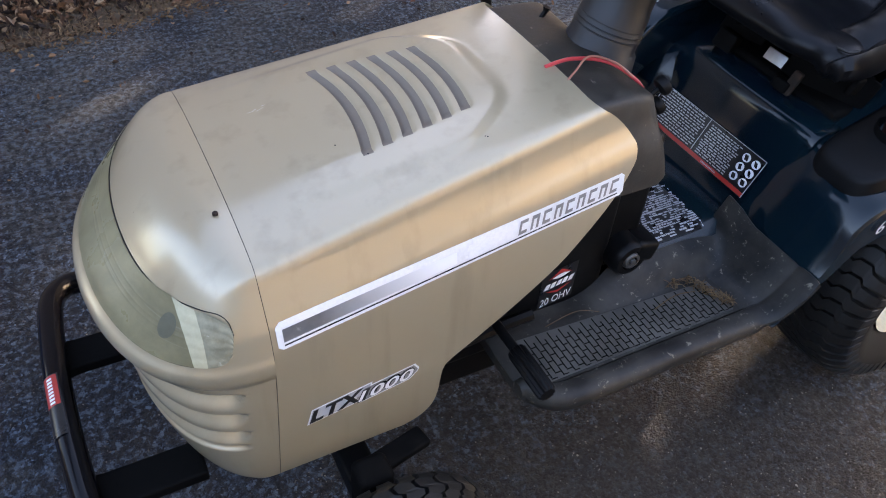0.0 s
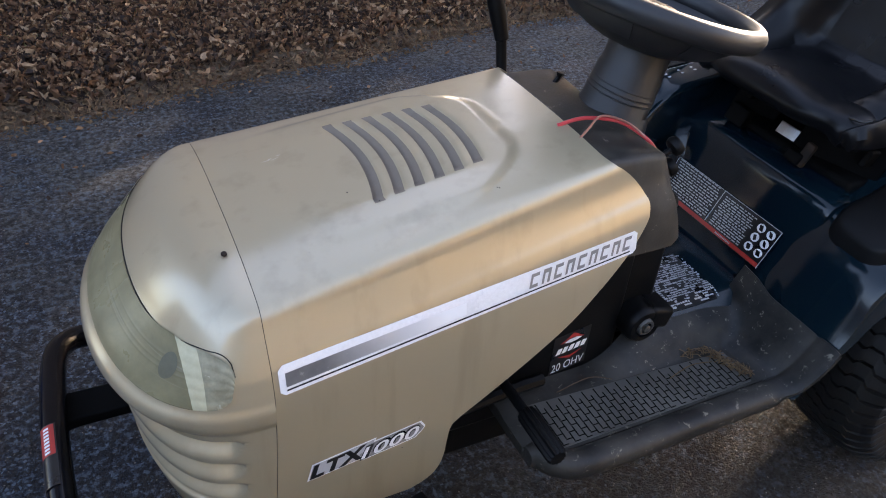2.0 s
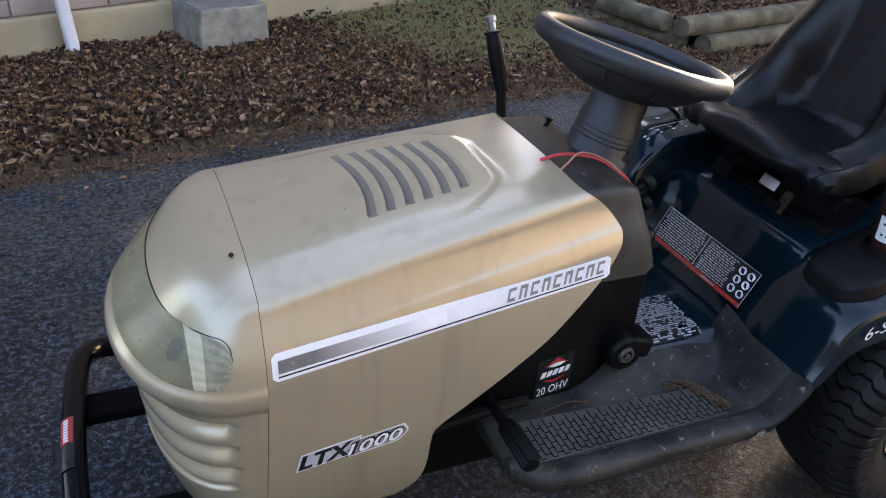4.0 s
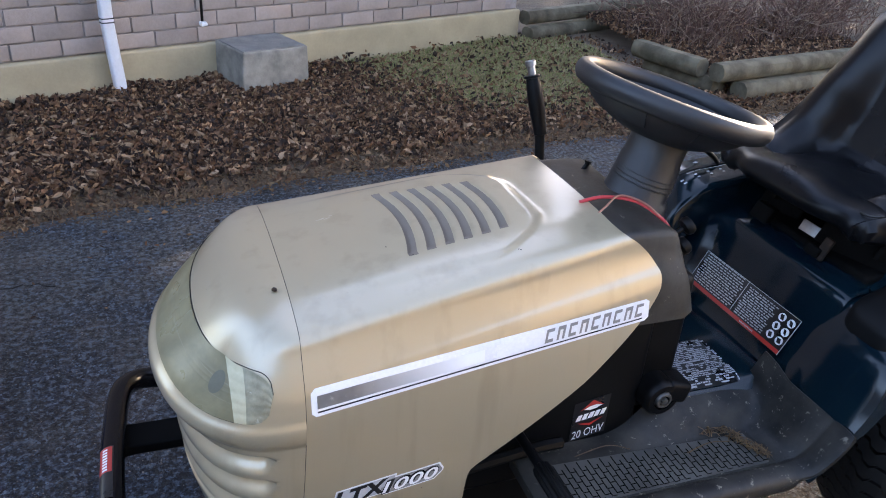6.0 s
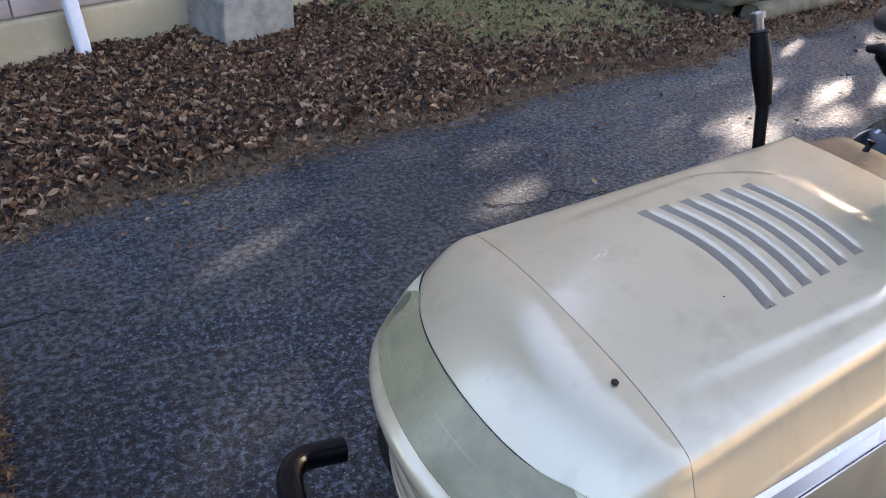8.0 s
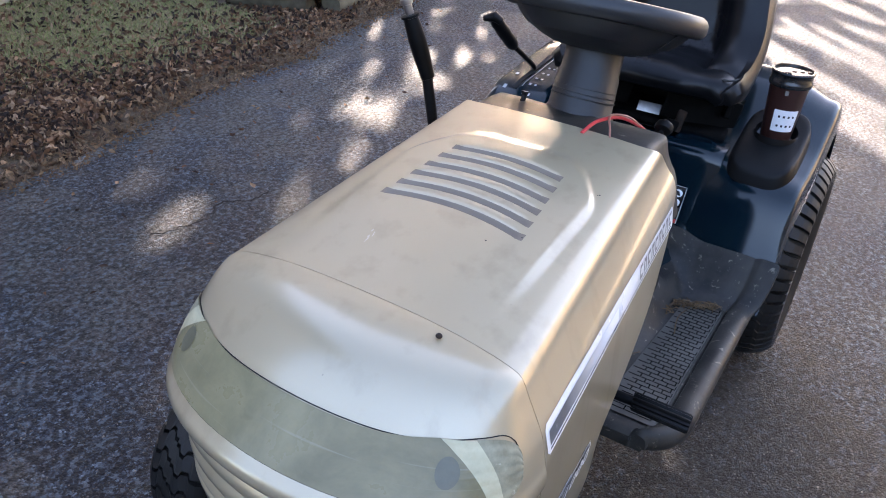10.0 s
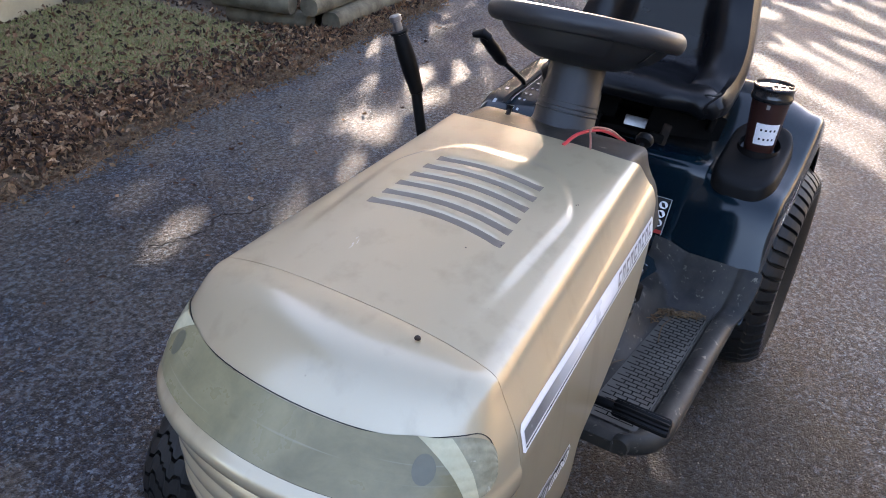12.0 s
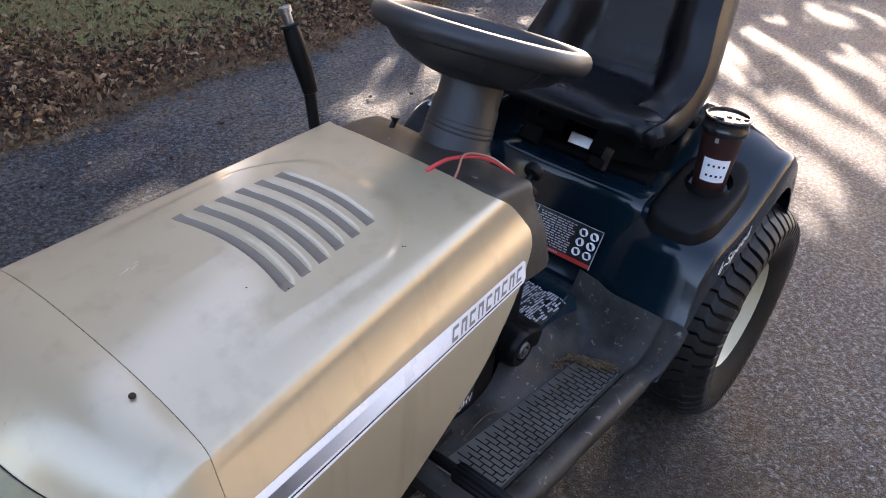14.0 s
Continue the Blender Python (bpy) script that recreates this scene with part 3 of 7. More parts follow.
def build_house():
    wall = root("wall_house", "brick house wall on a cream painted foundation", "wall")
    wall["kind"] = "structure"
    bm = bmesh.new()
    m = WALL_M @ Matrix.Translation((0.19, 0.16, 2.25))
    rbox(bm, (4.98, 0.28, 4.1), 0.004, m, 1)
    part("mortar_core", bm, M_MORTAR, wall)
    bm = bmesh.new()
    rbox(bm, (5.00, 0.36, 0.60), 0.012, WALL_M @ Matrix.Translation((0.19, 0.165, -0.10)), 24,
         lambda q: (q.x, q.y + 0.003 * noise.noise((q.x * 3, q.z * 6, 0)), q.z))
    part("foundation", bm, M_CREAM, wall, "cream painted rough concrete foundation")
    # unseen roof, added to bound the sky that the nose mirrors
    bm = bmesh.new()
    rbox(bm, (5.5, 3.4, 0.16), 0.02, WALL_M @ Matrix.Translation((0.19, 1.25, 4.42)) @ Matrix.Rotation(radians(18), 4, 'X'), 2)
    part("roof", bm, M_COLUMN, wall, "unseen dark roof slab that bounds the mirrored sky")
    # bricks: shared meshes, one object each
    bricks = []
    for k in range(3):
        bm = bmesh.new()
        rbox(bm, (0.2075, 0.09, 0.068), 0.004, None, 1, lambda q: (q.x, q.y + 0.0025 * noise.noise((q.x * 20 + k * 9, q.z * 30, k)), q.z + 0.001 * noise.noise((q.x * 14, k, 0))))
        me = to_mesh("brick", bm)
        me.materials.append(M_BRICK)
        bricks.append(me)
    # the courses higher up, joined
    verts, faces = [], []
    for row in range(5, 53):
        for c in range(-21, 13):
            x = 0.105 + 0.2145 * c + (0.107 if row % 2 else 0.0)
            if not -2.2 < x < 2.58:
                continue
            z = 0.204 + 0.0385 + 0.0745 * row
            n0 = len(verts)
            verts += [WALL_M @ Vector((x + a * 0.1037, 0.010 + b, z + d * 0.034)) for b in (0.0, 0.09) for a, d in ((-1, -1), (1, -1), (1, 1), (-1, 1))]
            faces += [tuple(n0 + k for k in f) for f in ((0, 1, 2, 3), (0, 4, 5, 1), (1, 5, 6, 2), (2, 6, 7, 3), (3, 7, 4, 0))]
    me = bpy.data.meshes.new("brick_courses")
    me.from_pydata(verts, [], faces)
    me.materials.append(M_BRICK)
    upper = new("brick_courses", me)
    upper.parent = wall
    upper["kind"] = "stuff"
    rnd = random.Random(4)
    for row in range(5):
        z = 0.204 + 0.0385 + 0.0745 * row
        for c in range(-21, 13):
            x = 0.105 + 0.2145 * c + (0.107 if row % 2 else 0.0) + rnd.uniform(-0.002, 0.002)
            if -2.2 < x < 2.6:
                b = new("brick", bricks[rnd.randrange(3)])
                b.parent = wall
                b.matrix_basis = WALL_M @ Matrix.Translation((x, 0.045 + 0.010 + rnd.uniform(-0.002, 0.002), z)) @ Matrix.Rotation(rnd.choice((0, math.pi)), 4, 'Z')


def build_downspout():
    s = root("downspout", "white painted metal downspout against the house wall", "downspout")
    bm = bmesh.new()
    prof = []
    def ring(c, tilt):
        pts = []
        for k in range(24):
            a = 2 * math.pi * k / 24
            pts.append(WALL_M @ Vector((c[0] + 0.028 * math.copysign(abs(math.cos(a)) ** 0.5, math.cos(a)) + tilt, c[1] + 0.024 * math.copysign(abs(math.sin(a)) ** 0.5, math.sin(a)), c[2])))
        return pts
    path = [(x - 0.035, y, z) for x, y, z in ((0.030, -0.075, 0.0), (0.025, -0.07, 0.10), (0.018, -0.066, 0.20), (0.011, -0.064, 0.30), (0.006, -0.062, 0.38), (0.006, -0.06, 0.6), (0.006, -0.06, 1.6))]
    vs = grid(bm, [ring(c, 0) for c in path], closed=True)
    cap(bm, vs[0], True)
    bmesh.ops.recalc_face_normals(bm, faces=bm.faces)
    thicken(part("pipe", bm, M_SPOUT, s), 0.002)
    bm = bmesh.new()
    for z in (0.356, 0.374):
        vs = grid(bm, [[WALL_M @ (WALL_M.inverted() @ p + Vector((0, 0, dz))) for p in [WALL_M @ (WALL_M.inverted() @ q - Vector((0, -0.001, 0))) for q in ring((-0.0275, -0.0625, z), 0)]] for dz in (0.0, 0.005)], closed=True)
    for v in bm.verts:
        q = WALL_M.inverted() @ v.co
        q.x = -0.0275 + (q.x + 0.0275) * 1.08
        q.y = -0.0625 + (q.y + 0.0625) * 1.08
        v.co = WALL_M @ q
    part("strap", bm, M_DARK, s, "dark crimped joint lines")


def build_step():
    bm = bmesh.new()
    rbox(bm, (0.36, 0.30, 0.22), 0.010, WALL_M @ Matrix.Translation((0.69, -0.155, 0.103)), 14,
         lambda q: (q.x * (1 + 0.10 * (0.11 - q.z) / 0.22 * 0.5) + 0.004 * noise.noise(q * 9), q.y + 0.005 * noise.noise(q * 11 + Vector((3, 0, 0))), q.z + 0.004 * noise.noise(q * 8 + Vector((0, 5, 0)))))
    step = root("concrete_step", "weathered grey concrete block against the foundation", "step block")
    part("block", bm, M_CONCRETE, step)
    bm = bmesh.new()
    rbox(bm, (0.345, 0.285, 0.008), 0.003, WALL_M @ Matrix.Translation((0.69, -0.155, 0.2135)), 10, lambda q: (q.x + 0.004 * noise.noise(q * 30), q.y + 0.004 * noise.noise(q * 34), q.z + 0.0035 * noise.noise(q * 9)))
    part("worn_top", bm, M_CONCRETE_TOP, step, "darker worn top with pale specks")


def build_cable_end():
    c = root("wall_cable", "black cable end with a pale plug on the brick wall", "cable")
    bm = bmesh.new()
    tube(bm, [WALL_M @ Vector((0.44, -0.028, z)) for z in (0.6, 0.45, 0.36, 0.315)], 0.007, 8)
    part("cable", bm, M_BLACK, c)
    bm = bmesh.new()
    rbox(bm, (0.034, 0.03, 0.022), 0.006, WALL_M @ Matrix.Translation((0.445, -0.03, 0.302)), 2, lambda q: (q.x + 0.006 * noise.noise(q * 90), q.y, q.z + 0.005 * noise.noise(q * 70)))
    part("plug", bm, M_WHITE, c, "pale plug")


def build_timbers():
    def log(a, b, r, seed):
        bm = bmesh.new()
        a, b = Vector(a), Vector(b)
        pts, rr = [], []
        for i in range(13):
            t = i / 12
            p = a.lerp(b, t) + Vector((0, 0, 0.004 * noise.noise((t * 4, seed, 0))))
            pts.append(p)
            rr.append(r * (1 + 0.05 * noise.noise((t * 6, seed, 3))))
        rr[0] *= 0.93
        rr[-1] *= 0.93
        tube(bm, pts, rr, 12)
        for v in bm.verts:                       # flattened top and bottom, as landscape timbers are
            t = max(0.0, min(1.0, (v.co - a).dot(b - a) / (b - a).length_squared))
            c = a.lerp(b, t).z
            v.co.z = c + max(-r * 0.80, min(r * 0.80, v.co.z - c))
        return single("landscape_timber", bm, M_TIMBER, "weathered landscape timber edging a planting bed", "timber")
    for k, (a, b, r) in enumerate((
            ((3.06, 2.44, 0.058), (4.9, 2.80, 0.058), 0.064), ((2.90, 2.46, 0.160), (4.9, 2.86, 0.160), 0.060),
            ((2.98, 2.52, 0.058), (2.84, 3.00, 0.058), 0.064), ((2.88, 2.56, 0.160), (2.75, 3.02, 0.160), 0.060),
            ((2.40, 3.87, 0.150), (3.9, 4.43, 0.150), 0.055), ((2.42, 3.84, 0.045), (3.9, 4.40, 0.045), 0.058))):
        log(a, b, r, k * 7.3)["group"] = "landscape timbers"
    # red-brown twigs behind them
    rnd = random.Random(12)
    verts, faces = [], []
    for i in range(1300):
        x, y = rnd.uniform(2.95, 5.2), rnd.uniform(2.75, 4.3)
        if rnd.random() > 0.35 + noise.noise((x * 2.2, y * 2.2, 9)):
            x = rnd.choice((3.35, 4.35)) + rnd.gauss(0, 0.16)
            y = 3.35 + rnd.gauss(0, 0.2)
        y = max(y, 2.95 + 0.2 * (x - 2.9) + abs(rnd.gauss(0, 0.12)))
        p = Vector((x, y, 0.10))
        d = Vector((rnd.gauss(0, 0.28), rnd.gauss(0, 0.28), 1.0)).normalized()
        for s in range(5):
            q = p + d * rnd.uniform(0.05, 0.14)
            side = d.cross(Vector((rnd.gauss(0, 1), rnd.gauss(0, 1), 0.2))).normalized() * 0.0025
            n0 = len(verts)
            verts += [p - side, p + side, q + side * 0.6, q - side * 0.6]
            faces.append((n0, n0 + 1, n0 + 2, n0 + 3))
            p = q
            d = (d + Vector((rnd.gauss(0, 0.5), rnd.gauss(0, 0.5), rnd.gauss(0, 0.3)))).normalized()
    me = bpy.data.meshes.new("bare_shrub_twigs")
    me.from_pydata(verts, [], faces)
    me.materials.append(M_TWIG)
    tagged(new("bare_shrub_twigs", me), "tangle of red-brown bare shrub twigs behind the timbers", "shrub", kind="stuff")
    bm = bmesh.new()
    grid(bm, [[(x, y + 0.2 * (x - 2.9), 0.10 + 0.03 * noise.noise((x * 5, y * 5, 0))) for x in [2.98 + 0.1 * i for i in range(24)]] for y in [2.5 + 0.1 * j for j in range(9)]])
    single("planting_bed", bm, M_SOIL, "raised bed of brown mulch behind the timbers", "bed", "structure")


def scatter(name, material, count, region, maker, label, category, seed):
    rnd = random.Random(seed)
    verts, faces = [], []
    made = 0
    while made < count:
        p = region(rnd)
        if p is None:
            continue
        maker(rnd, p, verts, faces)
        made += 1
    me = bpy.data.meshes.new(name)
    me.from_pydata(verts, [], faces)
    me.materials.append(material)
    tagged(new(name, me), label, category, kind="stuff")


def leaf(rnd, p, verts, faces, size=(0.007, 0.022), lie=0.75):
    """A curled dead leaf of two bent halves."""
    s = rnd.uniform(*size)
    m = Matrix.Translation(p) @ Euler((rnd.gauss(0, lie), rnd.gauss(0, lie), rnd.uniform(0, 6.28))).to_matrix().to_4x4()
    c = rnd.uniform(0.15, 0.85) * s
    w = s * rnd.uniform(0.20, 0.62)
    j = [rnd.uniform(0.5, 1.35) for _ in range(6)]
    pts = [(-s, 0, c * 0.6), (-0.35 * s, w * j[0], c * j[1]), (0.4 * s, w * 0.85 * j[2], c * 0.8 * j[3]), (s * 1.1, 0, c * 0.5 * j[4]),
           (0.4 * s, -w * 0.85 * j[5], c * j[0]), (-0.35 * s, -w * j[2], c * 0.9 * j[3]), (-0.3 * s, 0, 0), (0.45 * s, 0, 0.0)]
    n0 = len(verts)
    verts += [m @ Vector(q) for q in pts]
    for f in ((0, 6, 1), (1, 6, 7, 2), (2, 7, 3), (0, 5, 6), (6, 5, 4, 7), (7, 4, 3)):
        faces.append(tuple(n0 + i for i in f))


def blade(rnd, p, verts, faces, h=(0.012, 0.040), w=0.0019, lean=0.7):
    d = Vector((rnd.gauss(0, lean), rnd.gauss(0, lean), 1)).normalized() * rnd.uniform(*h)
    side = Vector((-d.y, d.x, 0.001)).normalized() * w
    q = p + d * 0.6
    r = p + d + Vector((d.x * 0.5, d.y * 0.5, -abs(d.x + d.y) * 0.4))
    n0 = len(verts)
    verts += [p - side, p + side, q + side * 0.7, q - side * 0.7, r]
    faces += [(n0, n0 + 1, n0 + 2, n0 + 3), (n0 + 3, n0 + 2, n0 + 4)]


def wall_d(x, y):
    return (WALL_M.inverted() @ Vector((x, y, 0))).y


def build_litter():
    def leafy(x, y):
        """How thick the leaves lie: deep by the house, thin where the grass starts."""
        d = y - edge_y(x)
        if x > 2.95 and y > 2.58 + 0.2 * (x - 2.9):
            return 0.55
        a = 1.0 - smooth01((x - 0.72 + 0.5 * (wall_d(x, y) + 0.6) + 0.45 * noise.noise((x * 1.6, y * 1.6, 4))) / 0.9)
        return max(a * smooth01((d + (0.14 if x < -0.4 else 0.05)) / 0.34), lerp(0.22, 0.06, smooth01((d - 0.2) / 0.7)) if d > 0 else 0.0)

    def region_leaf(rnd):
        x, y = rnd.uniform(-2.6, 4.6), rnd.uniform(1.5, 4.2)
        if wall_d(x, y) > -0.005 or y < edge_y(x) - (0.08 if x < -0.48 else 0.01) or (x < -0.5 and y < 1.515) or rnd.random() > leafy(x, y):
            return None
        q = WALL_M.inverted() @ Vector((x, y, 0))
        if 0.50 < q.x < 0.87 and q.y > -0.30:
            return None
        pile = 0.05 * max(0.0, 1 + q.y / 0.25) * (0.5 + noise.noise((x * 4, 1, 2)))
        base = 0.11 if x > 2.95 and y > 2.58 + 0.2 * (x - 2.9) else lawn_height(x, y)
        return Vector((x, y, base + rnd.uniform(0.002, 0.022) + max(0, pile) * rnd.random()))

    scatter("dead_leaves", M_LEAF, 72000, region_leaf, leaf, "deep litter of curled brown dead leaves by the wall", "leaves", 21)

    def region_grass(rnd):
        x, y = rnd.uniform(-1.2, 5.0), rnd.uniform(1.55, 4.6)
        d = y - edge_y(x)
        if wall_d(x, y) > -0.01 or d < 0.0 or rnd.random() < leafy(x, y) - 0.14:
            return None
        if x > 2.75 and y > 2.35 + 0.2 * (x - 3.0):
            return None
        if rnd.random() > smooth01((d - 0.10) / 0.7) or (x < 0.7 and d < 0.5):
            return None
        return Vector((x, y, lawn_height(x, y) - 0.002))

    scatter("lawn_grass", M_GRASS, 76000, region_grass, blade, "patchy short winter grass, half green half straw", "grass", 22)

    def region_edge(rnd):
        x = rnd.uniform(-0.6, 4.2)
        y = edge_y(x) + rnd.gauss(0.10, 0.12)
        if y < edge_y(x) - 0.10:
            return None
        return Vector((x, y, max(lawn_height(x, y), 0.0) + rnd.uniform(0.0, 0.006)))

    scatter("dry_needles", M_STRAW, 17000, region_edge, lambda r, p, v, f: blade(r, p, v, f, (0.015, 0.045), 0.0012, 4.0) if r.random() < 0.55 else leaf(r, p, v, f, (0.004, 0.013), 0.6), "dry needles and chaff along the asphalt's edge", "plant litter", 23)

    def region_crumb(rnd):
        y = 1.56 - 1.4 * rnd.random() ** 1.6
        x = -0.448 - 0.062 * y + rnd.gauss(0.0, 0.013)
        return Vector((x, y, (0.010 if x < -0.468 - 0.062 * y else 0.002) + rnd.uniform(0, 0.006)))

    scatter("edge_crumbs", M_STRAW, 1700, region_crumb, lambda r, p, v, f: leaf(r, p, v, f, (0.003, 0.010), 0.5), "crumbs of leaf and grit beside the pavers", "plant litter", 24)

    def region_grit(rnd):
        x, y = rnd.uniform(-0.45, 2.4), rnd.uniform(-1.0, 1.75)
        k = noise.noise((x * 3.1, y * 3.1, 6)) + 0.6 * noise.noise((x * 9, y * 9, 2))
        if y > edge_y(x) - 0.02 or rnd.random() > 0.25 + 1.3 * max(0.0, k):
            return None
        return Vector((x, y, 0.0008))

    def pebble(rnd, p, verts, faces):
        r = rnd.uniform(0.0008, 0.0019) * (1.6 if rnd.random() < 0.06 else 1.0)
        a = rnd.uniform(0, 6.28)
        n0 = len(verts)
        for k in range(4):
            verts.append(p + Vector((r * rnd.uniform(0.7, 1.3) * math.cos(a + 1.57 * k), r * rnd.uniform(0.7, 1.3) * math.sin(a + 1.57 * k), -0.0006)))
        verts.append(p + Vector((rnd.gauss(0, 0.3) * r, rnd.gauss(0, 0.3) * r, r * rnd.uniform(0.5, 1.0))))
        for k in range(4):
            faces.append((n0 + k, n0 + (k + 1) % 4, n0 + 4))

    scatter("loose_grit", M_GRIT, 26000, region_grit, pebble, "fine pale grit lying on the asphalt", "grit", 27)

    def region_loose(rnd):
        x = rnd.uniform(-0.45, 3.6)
        y = edge_y(x) - abs(rnd.gauss(0, 0.35)) - 0.03
        return Vector((x, y, 0.004))

    scatter("loose_leaf_bits", M_LEAF, 160, region_loose, lambda r, p, v, f: leaf(r, p, v, f, (0.005, 0.014), 0.2), "small leaf bits blown onto the asphalt", "leaves", 25)


def build_pavers():
    edging = root("paver_edging", "double row of grey concrete pavers along the driveway", "pavers")
    edging["kind"] = "structure"
    meshes = []
    for k in range(3):
        bm = bmesh.new()
        rbox(bm, (0.1035, 0.163, 0.06), 0.005, None, 1, lambda q: (q.x + 0.001 * noise.noise((q.y * 20, k, 0)), q.y, q.z + 0.0012 * noise.noise((q.x * 20, q.y * 20, k))))
        me = to_mesh("paver", bm)
        me.materials.append(M_PAVER)
        meshes.append(me)
    bm = bmesh.new()
    grid(bm, [[(-0.462 - 0.062 * y - 0.036 * i, y, 0.003 + 0.003 * noise.noise((i * 3, y * 30, 0))) for i in range(11)] for y in [-0.25 + 0.03 * j for j in range(61)]])
    bmesh.ops.recalc_face_normals(bm, faces=bm.faces)
    part("joint_sand", bm, M_SOIL, edging, "dirt and sand in the joints")
    rnd = random.Random(5)
    for col in range(3):
        for i in range(-2, 9):
            y = 1.405 - 0.168 * i - (0.05 if col == 1 else 0)
            x = -0.582 - 0.062 * (y - 1.0) - 0.107 * col
            b = new("paver", meshes[rnd.randrange(3)])
            b.parent = edging
            b.matrix_basis = Matrix.Translation((x, y, -0.012 + rnd.uniform(-0.004, 0.004))) @ Euler((rnd.gauss(0, 0.012), rnd.gauss(0, 0.012), 0.062 + rnd.gauss(0, 0.012))).to_matrix().to_4x4()
            if y > 1.52:
                bpy.data.objects.remove(b)


def build_bin():
    """Blue plastic tub standing on the pavers."""
    tub = root("plastic_bin", "blue plastic bin standing on the pavers", "bin", (-0.785, 0.66, 0.016))
    bm = bmesh.new()
    rows = []
    for w, d, z in ((0.02, 0.02, 0.0), (0.20, 0.20, 0.0), (0.215, 0.215, 0.02), (0.235, 0.235, 0.27), (0.235, 0.235, 0.285), (0.225, 0.225, 0.285), (0.205, 0.205, 0.03), (0.02, 0.02, 0.02)):
        ring = []
        for k in range(40):
            a = 2 * math.pi * k / 40
            c, q = math.cos(a), math.sin(a)
            ring.append((w * math.copysign(abs(c) ** 0.45, c), d * math.copysign(abs(q) ** 0.45, q), z))
        rows.append(ring)
    vs = grid(bm, rows, closed=True)
    cap(bm, vs[0], True)
    cap(bm, vs[-1])
    bmesh.ops.recalc_face_normals(bm, faces=bm.faces)
    part("tub", bm, M_BLUE, tub, "blue plastic tub")
    bm = bmesh.new()
    pts = [(0.242 * math.copysign(abs(math.cos(2 * math.pi * k / 40)) ** 0.45, math.cos(2 * math.pi * k / 40)), 0.242 * math.copysign(abs(math.sin(2 * math.pi * k / 40)) ** 0.45, math.sin(2 * math.pi * k / 40)), 0.285) for k in range(41)]
    tube(bm, pts, 0.009, 8)
    part("rim", bm, M_BLUE, tub, "rolled rim")


